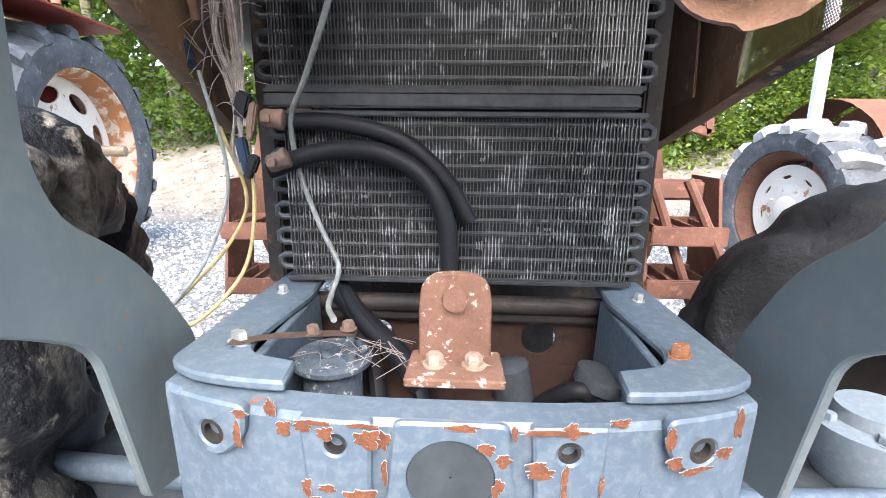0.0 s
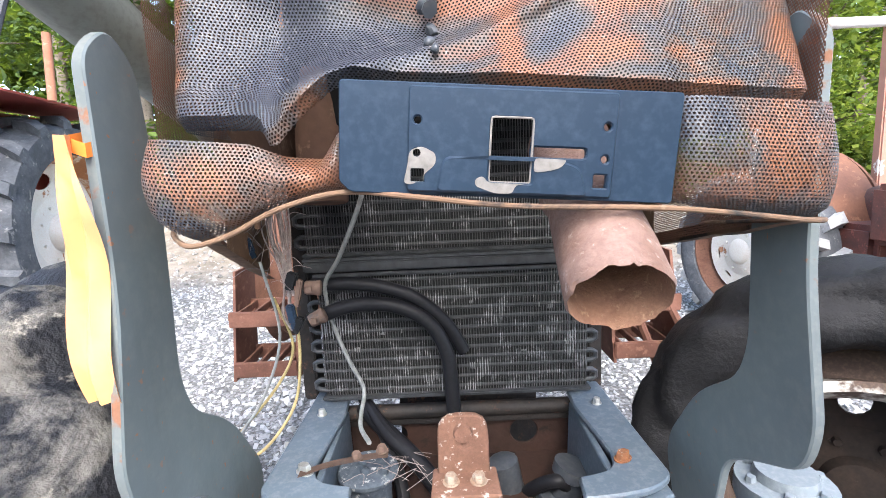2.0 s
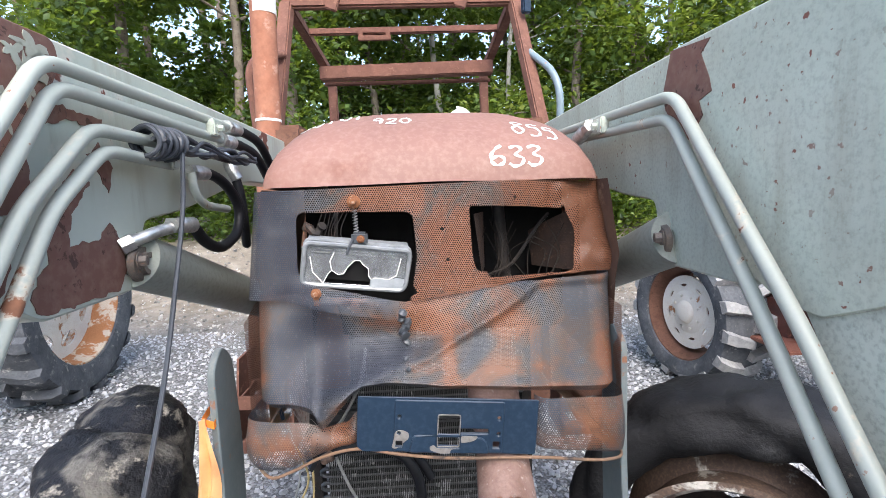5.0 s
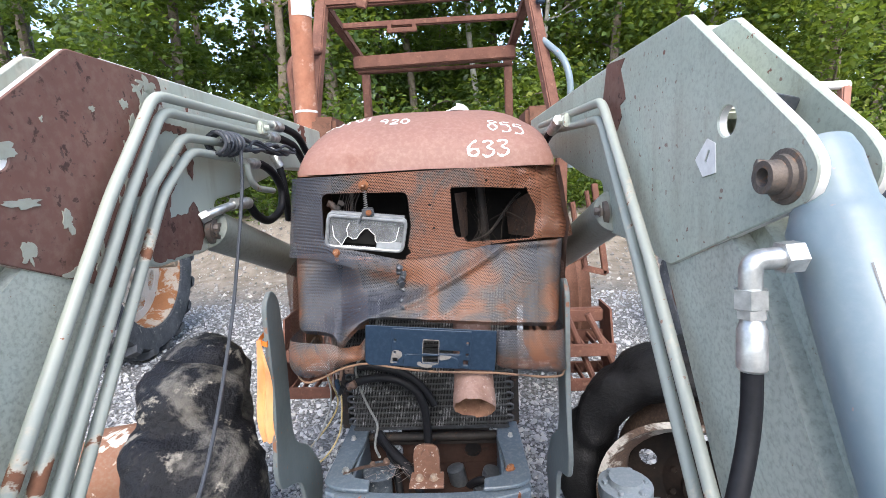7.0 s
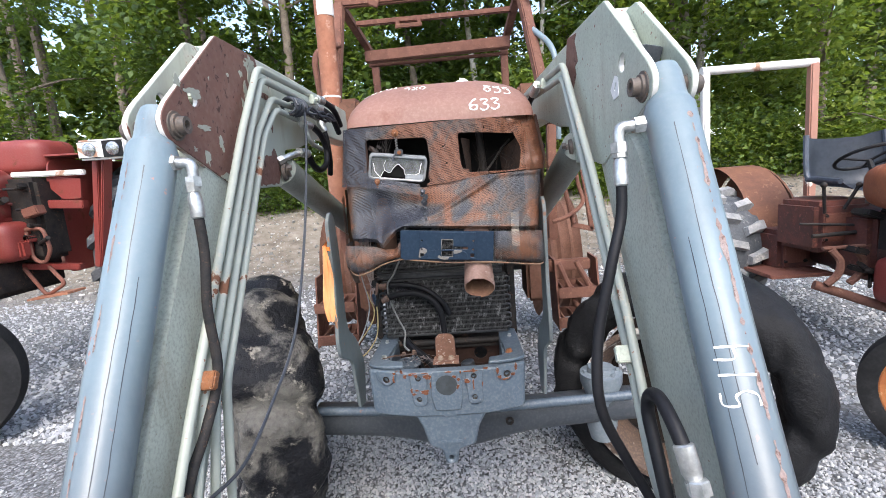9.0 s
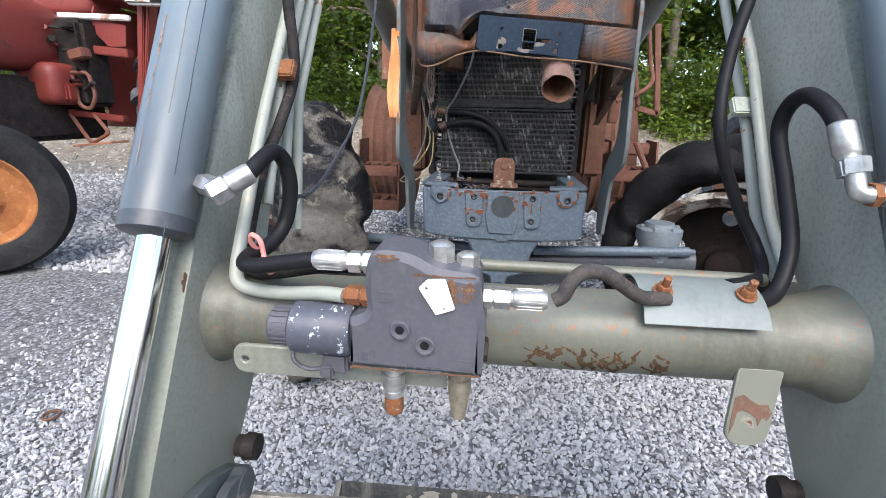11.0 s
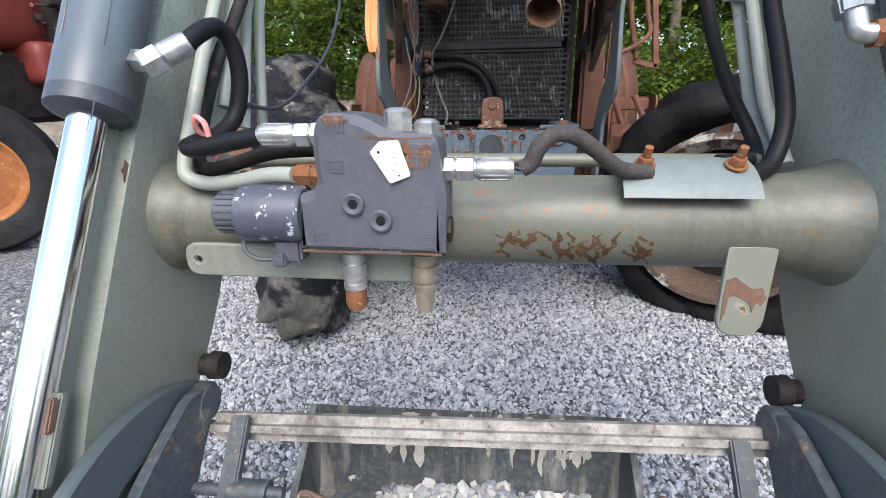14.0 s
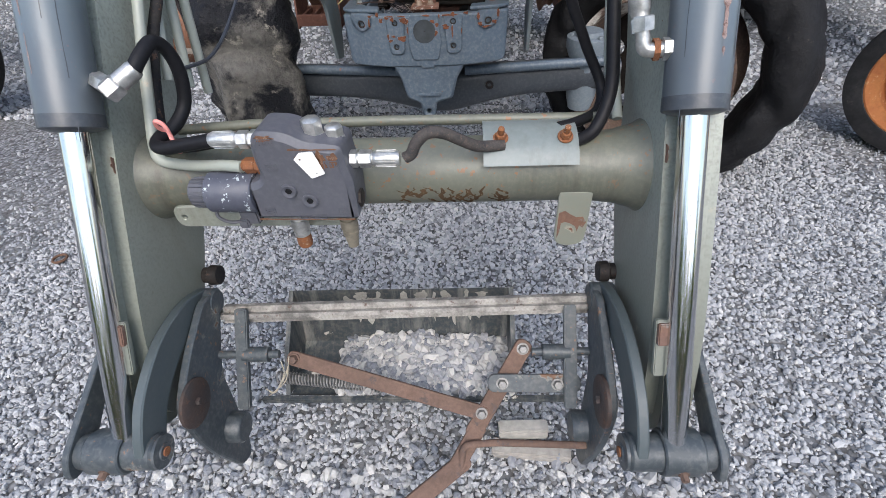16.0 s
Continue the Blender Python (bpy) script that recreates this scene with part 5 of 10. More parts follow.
part("tube_lining", torn(bm), rusty("orange_scale_rust", (0.29, 0.155, 0.095), (0.19, 0.095, 0.06), (0.38, 0.23, 0.14), scale=34, bumps=0.9), tube, "brown scale rust inside the tube")
bm = bmesh.new()
lathe(bm, (-0.220, 0.66, 1.318), (0, 0.15, 1), [(0.002, 0.034), (0, 0.040), (0.004, 0.043), (0.09, 0.042), (0.22, 0.042)], 24)
part("air_tube", bm, M_rustsheet, tractor, "rusty pipe stub beside the wiring")

# ---- weight bracket ----
TOP = 0.895


def bowed(name, bm, mat, parent, label="", smooth=40):
    """A part of the casting: its front sweeps back towards the corners."""
    for x in (0.07, 0.11, 0.15, 0.19, 0.215, 0.24, 0.265, 0.285):
        for q in (-x, x):
            bmesh.ops.bisect_plane(bm, geom=bm.verts[:] + bm.edges[:] + bm.faces[:], plane_co=(q, 0, 0), plane_no=(1, 0, 0))
    for v in bm.verts:
        v.co.y += 0.052 * (abs(v.co.x) / 0.30) ** 3.2 * max(0.0, min(1.0, (0.58 - v.co.y) / 0.12))
    return part(name, bm, mat, parent, label, smooth)


bm = bmesh.new()
# front wall with rounded corners, two side walls, a floor
outl = rounded([(-0.304, TOP - 0.006), (0.304, TOP - 0.006), (0.296, 0.712), (0.13, 0.708), (-0.13, 0.708), (-0.296, 0.712)], [0.01, 0.01, 0.02, 0.0, 0.0, 0.02])
plate(bm, outl, [circle((0.0, 0.836), 0.041, 28)], 0.045, frame_xz(0.428), 0.006)
bracket = bowed("weight_bracket", bm, M_bracket, tractor, "faded blue cast front weight bracket with chipped paint")
for s in (-1, 1):
    bm = bmesh.new()
    side = [(0.452, 0.72), (0.452, TOP - 0.004), (0.80, TOP - 0.004), (0.80, 0.66)]
    plate(bm, side, [], 0.03, frame_yz(s * 0.284), 0.004)
    bowed("side_wall", bm, M_bracket, bracket)
    bm = bmesh.new()
    o = rounded([(s * 0.308, 0.425), (s * 0.300, 0.82), (s * 0.230, 0.82), (s * 0.222, 0.70), (s * 0.240, 0.53), (s * 0.225, 0.485), (s * 0.17, 0.48), (s * 0.165, 0.432), (s * 0.272, 0.418)], [0.02, 0.0, 0.0, 0.01, 0.03, 0.02, 0.0, 0.004, 0.03])
    if s > 0:
        o = o[::-1]
    plate(bm, o, [], 0.012, Matrix.Translation((0, 0, TOP + 0.004)), 0.003)
    bowed("top_plate", bm, M_bracket, bracket, "flat faded blue top plate")
    bm = bmesh.new()
    # inside face, sloping in
    plate(bm, [(0.47, 0.74), (0.49, TOP - 0.003), (0.74, TOP - 0.003), (0.76, 0.70)], [], 0.012, Matrix.Translation((s * 0.229, 0, 0)) @ frame_yz(0), 0.002)
    bowed("inner_wall", bm, M_bracket, bracket)
    bm = bmesh.new()
    hexhead(bm, (s * 0.250, 0.507, TOP + 0.010), (0, 0, 1), 0.011, 0.012)
    bowed("bolt", bm, M_fitrust if s > 0 else M_zinc, bracket, "hex bolt with a rusty washer")
    bm = bmesh.new()
    hexhead(bm, (s * 0.268, 0.705, TOP + 0.010), (0, 0, 1), 0.007, 0.010)
    bowed("bolt", bm, M_zinc, bracket)
    # corner boss with a bolt hole
    bm = bmesh.new()
    o = rounded([(s * 0.230 - 0.040, 0.898), (s * 0.230 + 0.040, 0.898), (s * 0.230 + 0.036, 0.862), (s * 0.230 + 0.01, 0.838), (s * 0.230 - 0.01, 0.838), (s * 0.230 - 0.036, 0.862)][:: 1], 0.012)
    plate(bm, o, [circle((s * 0.230, 0.862), 0.0125, 16)], 0.016, frame_xz(0.402), 0.003)
    bowed("boss", bm, M_bracket, bracket, "bolt boss with rust-edged chips")
    bm = bmesh.new()
    lathe(bm, (s * 0.230, 0.396, 0.862), (0, 1, 0), [(0.0, 0.0132), (0.0, 0.009), (0.018, 0.008), (0.02, 0.0)], 16, False)
    bowed("hole_sleeve", bm, M_darkmetal, bracket)
    # inner raised pads with two holes each
    bm = bmesh.new()
    o = rounded([(s * 0.105 - 0.034, 0.893), (s * 0.105 + 0.034, 0.893), (s * 0.105 + 0.030, 0.76), (s * 0.105 - 0.024, 0.757)], [0.004, 0.004, 0.02, 0.02])
    plate(bm, o, [circle((s * 0.105, 0.868), 0.010, 14), circle((s * 0.105 - 0.002, 0.785), 0.010, 14)], 0.014, frame_xz(0.402), 0.003)
    bowed("pad", bm, M_bracket, bracket, "raised pad with chipped paint and two holes")
    for zz in (0.868, 0.785):
        bm = bmesh.new()
        lathe(bm, (s * 0.105, 0.397, zz), (0, 1, 0), [(0.0, 0.0105), (0.0, 0.0075), (0.015, 0.007), (0.016, 0.0)], 14, False)
        bowed("hole_sleeve", bm, M_darkmetal, bracket)
bm = bmesh.new()
lathe(bm, (0, 0.404, 0.836), (0, 1, 0), [(0.0, 0.053), (-0.006, 0.050), (-0.006, 0.041), (0.004, 0.041)], 32, False)
bowed("ring", bm, M_bracket, bracket, "raised ring round the hitch hole")
bm = bmesh.new()
lathe(bm, (0, 0.4005, 0.836), (0, 1, 0), [(0.02, 0.0412), (0.001, 0.0412), (0.0, 0.0400), (0.0012, 0.020), (0.0014, 0.001)], 36, False)
bowed("hole_plug", bm, plain("grey_blue_plug", (0.045, 0.052, 0.056), 0.5, 0, 0.35, 25), bracket, "recessed dull grey disc")
bm = bmesh.new()
plate(bm, rounded([(-0.052, 0.893), (0.052, 0.893), (0.062, 0.80), (0.048, 0.735), (-0.048, 0.735), (-0.062, 0.80)], 0.01), [circle((0, 0.836), 0.042, 24)], 0.010, frame_xz(0.4035), 0.003)
bowed("pad", bm, M_bracket, bracket)
# rust chips along the edges
bm = bmesh.new()
rr = random.Random(3)
CHIPS = ((-0.169, 0.895, 0.012, 0.020), (-0.156, 0.875, 0.018, 0.017), (-0.134, 0.886, 0.020, 0.011), (-0.112, 0.881, 0.020, 0.013), (-0.073, 0.878, 0.032, 0.018), (-0.063, 0.869, 0.016, 0.020), (-0.199, 0.867, 0.010, 0.028), (-0.195, 0.890, 0.018, 0.008), (-0.125, 0.891, 0.034, 0.005), (-0.079, 0.891, 0.030, 0.005), (0.011, 0.890, 0.030, 0.007), (0.032, 0.870, 0.019, 0.012), (0.047, 0.858, 0.016, 0.013), (0.056, 0.887, 0.007, 0.016), (-0.132, 0.823, 0.013, 0.018), (-0.113, 0.823, 0.017, 0.008), (-0.080, 0.816, 0.044, 0.018), (-0.124, 0.808, 0.018, 0.010), (0.080, 0.849, 0.030, 0.011), (0.077, 0.856, 0.018, 0.010), (0.102, 0.838, 0.008, 0.044), (0.094, 0.890, 0.056, 0.006), (0.105, 0.893, 0.012, 0.014), (0.152, 0.893, 0.024, 0.008), (0.194, 0.882, 0.012, 0.028), (0.266, 0.884, 0.012, 0.030), (0.224, 0.844, 0.036, 0.007), (0.253, 0.857, 0.022, 0.014), (0.202, 0.855, 0.016, 0.013), (0.135, 0.836, 0.005, 0.022), (-0.060, 0.842, 0.006, 0.026), (0.043, 0.829, 0.011, 0.022))
for cx, cz, w, h in CHIPS:
    yy = 0.3942 if abs(abs(cx) - 0.105) < 0.036 or abs(abs(cx) - 0.23) < 0.042 else (0.3978 if abs(cx) < 0.062 else 0.4046)
    ph = rr.uniform(0, 6)
    for grow, lift, m_, nm, lb in ((1.045, 0.0, M_chipedge, "chip_edge", "pale edge of lifted paint"), (1.0, 0.0007, M_chip, "paint_chip", "rust-brown patch where the paint has flaked")):
        bm = bmesh.new()
        o = []
        for k in range(30):
            a = 2 * math.pi * k / 30
            f = 0.85 + 0.55 * noise.noise((math.cos(a) * 1.6 + ph, math.sin(a) * 1.6, ph)) + 0.32 * noise.noise((math.cos(a) * 6 + ph, math.sin(a) * 6, ph))
            o.append((cx + w / 2 * f * grow * math.cos(a), cz + h / 2 * f * grow * math.sin(a)))
        plate(bm, o, [], 0.0010, frame_xz(yy - lift))
        bowed(nm, bm, m_, bracket, lb, smooth=0)
# scratches down to the pale undercoat
for k in range(34):
    bm = bmesh.new()
    x, z = rr.uniform(-0.27, 0.27), rr.uniform(0.745, 0.885)
    L, an, wd = rr.uniform(0.008, 0.035), rr.uniform(-1.9, -0.9), rr.uniform(0.0004, 0.0011)
    yy = 0.3943 if abs(abs(x) - 0.105) < 0.028 else (0.3980 if abs(x) < 0.05 else 0.4049)
    if abs(x) < 0.062 and z < 0.893 or abs(abs(x) - 0.23) < 0.05 and z > 0.83 or abs(abs(x) - 0.105) > 0.024 and abs(abs(x) - 0.105) < 0.045:
        continue
    plate(bm, [(x - wd, z), (x + L * math.cos(an) * 0.5, z + L * math.sin(an) * 0.5 - wd), (x + L * math.cos(an), z + L * math.sin(an)), (x + L * math.cos(an) * 0.5 + wd, z + L * math.sin(an) * 0.5 + wd)], [], 0.0006, frame_xz(yy))
    bowed("scratch", bm, M_findust, bracket, "pale scratch", smooth=0)
# hitch tab
bm = bmesh.new()
plate(bm, rounded([(-0.040, TOP), (0.040, TOP), (0.038, 1.000), (-0.038, 1.000)], [0, 0, 0.03, 0.03]), [], 0.012, frame_xz(0.512), 0.002)
plate(bm, rounded([(-0.050, 0.452), (0.052, 0.452), (0.050, 0.52), (-0.048, 0.52)], 0.004), [], 0.010, Matrix.Translation((0, 0, TOP + 0.006)), 0.002)
rod(bm, (0, 0.506, 0.972), (0, 0.4985, 0.972), 0.015, 0.013, 16)
tab = part("hitch_tab", bm, rusty("rust_orange_tab", (0.200, 0.104, 0.070), (0.140, 0.070, 0.046), (0.55, 0.48, 0.42), scale=30), tractor, "rust-orange hitch tab with pale flaked spots")
for s in (-1, 1):
    bm = bmesh.new()
    hexhead(bm, (s * 0.0205, 0.484, TOP + 0.011), (0, 0, 1), 0.0095, 0.011)
    part("bolt", bm, rusty("flaking_bolt", (0.24, 0.15, 0.10), (0.36, 0.30, 0.24), (0.17, 0.08, 0.045), scale=60), tab, "hex bolt with flaking rust")
# inside the bracket: rusty back panel, floor, pump with hoses
bm = bmesh.new()
plate(bm, [(-0.25, 0.735), (0.25, 0.735), (0.25, 0.872), (-0.25, 0.872)], [circle((0.14, 0.80), 0.03, 16), circle((-0.14, 0.80), 0.028, 16)], 0.008, frame_xz(0.80), 0.001)
box(bm, (0, 0.62, 0.745), (0.50, 0.34, 0.02))
part("back_panel", bm, rusty("rust_brown_panel", (0.040, 0.024, 0.019), (0.060, 0.031, 0.023), (0.025, 0.018, 0.016), scale=7), tractor, "rust-brown panel behind the bracket")
bm = bmesh.new()
rod(bm, (-0.26, 0.775, 0.868), (0.25, 0.775, 0.868), 0.016, seg=12)
box(bm, (-0.01, 0.785, 0.848), (0.52, 0.03, 0.02), None, 0.004)
part("lower_tank", bm, M_darkmetal, tractor, "dark lower tank of the cooler")
bm = bmesh.new()
sweep(bm, smooth_path([(-0.20, 0.77, 0.885), (-0.15, 0.72, 0.86), (-0.09, 0.66, 0.835), (-0.045, 0.62, 0.80)]), 0.017, 10)
part("hose", bm, M_hose, tractor, "charred hose in the bracket")
M_ash = rusty("blue_white_ash", (0.05, 0.065, 0.085), (0.11, 0.135, 0.16), (0.42, 0.43, 0.42), scale=22)
bm = bmesh.new()
lathe(bm, (-0.168, 0.612, 0.76), (0, 0, 1), [(0, 0.040), (0.076, 0.040), (0.080, 0.053), (0.087, 0.054), (0.092, 0.050), (0.0925, 0.034), (0.096, 0.030), (0.097, 0.008)], 32)
sensor = part("burnt_sensor", bm, M_ash, tractor, "flat blue-grey sensor housing crusted with ash")
rr = random.Random(13)
for k in range(5):
    a = k * 1.25 + 0.3
    c = V(-0.152 + 0.026 * math.cos(a), 0.612 + 0.022 * math.sin(a), 0.853)
    bm = bmesh.new()
    shell = [(0, 0.008), (0.006, 0.0085), (0.011, 0.006), (0.016, 0.0045)]
    lathe(bm, c, (rr.uniform(-0.8, 0.8), rr.uniform(-0.8, 0.4), 1), shell, 10)
    part("melted_stub", bm, M_ash, sensor, "melted connector stub")
bm = bmesh.new()
g = [[(x, y - 0.008, z), (x, y + 0.008, z + 0.001)] for x, y, z in smooth_path([(-0.255, 0.510, TOP + 0.016), (-0.22, 0.535, TOP + 0.013), (-0.19, 0.550, TOP + 0.010), (-0.15, 0.566, TOP + 0.006), (-0.125, 0.575, TOP + 0.002)], 4)]
sheet(bm, g)
bmesh.ops.solidify(bm, geom=bm.faces[:], thickness=0.003)
for x, y in ((-0.175, 0.560), (-0.135, 0.577)):
    hexhead(bm, (x, y, TOP + 0.008), (0, 0, 1), 0.008, 0.009)
part("strap", bm, M_link, tractor, "flat brown strap to the bracket bolt")
bm = bmesh.new()
for k, pts in enumerate((((-0.20, 0.78, 0.90), (-0.14, 0.70, 0.86), (-0.07, 0.64, 0.82), (-0.03, 0.60, 0.76)), ((-0.16, 0.74, 0.86), (-0.12, 0.66, 0.80), (-0.10, 0.60, 0.74)), ((0.10, 0.70, 0.70), (0.14, 0.64, 0.78), (0.18, 0.62, 0.80), (0.21, 0.66, 0.72)))):
    bm = bmesh.new()
    sweep(bm, smooth_path(pts), 0.013, 9)
    part("hose", bm, M_hose, tractor, "charred hose in the bracket")
bm = bmesh.new()
lathe(bm, (0.17, 0.64, 0.70), (0.3, 0, 1), [(0, 0.05), (0.06, 0.05), (0.065, 0.03), (0.10, 0.028), (0.105, 0.036), (0.125, 0.036)], 16)
lathe(bm, (0.10, 0.68, 0.70), (-0.2, 0, 1), [(0, 0.03), (0.11, 0.03), (0.115, 0.02)], 12)
part("steering_pump", bm, M_cyldark, tractor, "dark steering hardware inside the bracket")

# axle pivot and front axle
M_bracketpale = painted("pale_blue_casting", (0.20, 0.235, 0.26), under=(0.20, 0.10, 0.06), chip=0.70, scale=12, rough=0.45, dirt=(0.30, 0.31, 0.31), dirt_amount=0.5, vary=0.2)
bm = bmesh.new()
plate(bm, rounded([(-0.135, 0.72), (0.150, 0.72), (0.115, 0.66), (0.095, 0.58), (0.03, 0.56), (0.02, 0.50), (-0.025, 0.50), (-0.035, 0.56), (-0.085, 0.58), (-0.105, 0.66)], 0.012), [circle((-0.003, 0.525), 0.010, 12)], 0.08, frame_xz(0.455), 0.008)
box(bm, (0.005, 0.412, 0.598), (0.09, 0.012, 0.012), None, 0.003)
box(bm, (0.005, 0.412, 0.712), (0.05, 0.012, 0.018), None, 0.003)
part("pivot_housing", bm, M_bracket, tractor, "dusty blue axle pivot housing")
bm = bmesh.new()
rows = []
for x in lin(-0.62, 0.80, 24):
    c = 0.525 + 0.05 * abs(x - 0.03) - 0.03 * math.exp(-((x - 0.03) / 0.2) ** 2)
    h = 0.062 + 0.030 * math.exp(-((x - 0.03) / 0.25) ** 2)
    ring = []
    for k in range(17):
        a = 2 * math.pi * k / 16
        ring.append((x, 0.72 + 0.07 * math.copysign(abs(math.cos(a)) ** 0.6, math.cos(a)), c + h * math.copysign(abs(math.sin(a)) ** 0.6, math.sin(a))))
    rows.append(ring)
sheet(bm, rows)
axle = part("front_axle", bm, M_cyldark, tractor, "dark slate front axle beam")
bm = bmesh.new()
for s in (-1, 1):
    rod(bm, (s * 0.12 + 0.02, 0.63, 0.612), (s * 0.70 + 0.06, 0.64, 0.635), 0.020, seg=14)
    rod(bm, (s * 0.34 + 0.02, 0.628, 0.618), (s * 0.72 + 0.06, 0.638, 0.637), 0.012, seg=12)
part("steering_ram", bm, M_bracket, axle, "blue-grey steering ram with a bright rod")
bm = bmesh.new()
lathe(bm, (0.245, 0.650, 0.54), (0, -1, 0), [(0, 0.018), (0.008, 0.018), (0.008, 0.009), (0.0, 0.008)], 14, False)
part("drain_plug", bm, M_darkmetal, axle)
for s, xx in ((-1, -0.70), (1, 0.66)):
    bm = bmesh.new()
    lathe(bm, (xx, 0.72, 0.40), (0, 0, 1), [(0, 0.05), (0.06, 0.065), (0.22, 0.07), (0.27, 0.09), (0.31, 0.09), (0.315, 0.06), (0.335, 0.055)], 22)
    for k in range(6):
        a = k * math.pi / 3
        hexhead(bm, (xx + 0.07 * math.cos(a), 0.72 + 0.07 * math.sin(a), 0.71), (0, 0, 1), 0.010, 0.012)
    part("knuckle", bm, M_cyldark if s < 0 else M_bracketpale, axle, "blue-grey steering knuckle with a bolted cap")


# ---- wheels ----
def ring_profile(bm, c, way, prof, seg, sag=0.0, wob=0.0, seed=0):
    """A turned ring (w, r); the part below is pressed flat by sag."""
    way = Vector(way).normalized()
    m = way.to_track_quat("Z", "Y").to_matrix()
    c = Vector(c)
    rings = []
    for w, r in prof:
        rg = []
        for i in range(seg):
            a = 2 * math.pi * i / seg
            p = c + m @ Vector((r * math.cos(a), r * math.sin(a), w))
            if wob:
                p += wob * noise.noise_vector((p * 3.2 + Vector((seed, 0, 0)))) + 0.5 * wob * noise.noise_vector((p * 8 + Vector((seed, 5, 0))))
            if sag and p.z < sag:
                p.z = max(0.003, sag * (0.02 + 0.98 * max(0, p.z / sag)) if p.z > 0 else 0.003)
            rg.append(bm.verts.new(p))
        rings.append(rg)
    n = len(rings)
    for k in range(n):
        a, b = rings[k], rings[(k + 1) % n]
        for i in range(seg):
            j = (i + 1) % seg
            bm.faces.new((a[i], a[j], b[j], b[i]))
    return rings


def tyre_profile(R, Rr, w):
    return [(-w * 0.36, Rr), (-w * 0.46, Rr + 0.06 * (R - Rr)), (-w * 0.52, Rr + 0.45 * (R - Rr)), (-w * 0.50, R - 0.16 * (R - Rr)), (-w * 0.42, R - 0.03), (-w * 0.2, R - 0.005), (0, R), (w * 0.2, R - 0.005), (w * 0.42, R - 0.03), (w * 0.50, R - 0.16 * (R - Rr)), (w * 0.52, Rr + 0.45 * (R - Rr)), (w * 0.46, Rr + 0.06 * (R - Rr)), (w * 0.36, Rr), (w * 0.30, Rr - 0.01), (-w * 0.30, Rr - 0.01)]


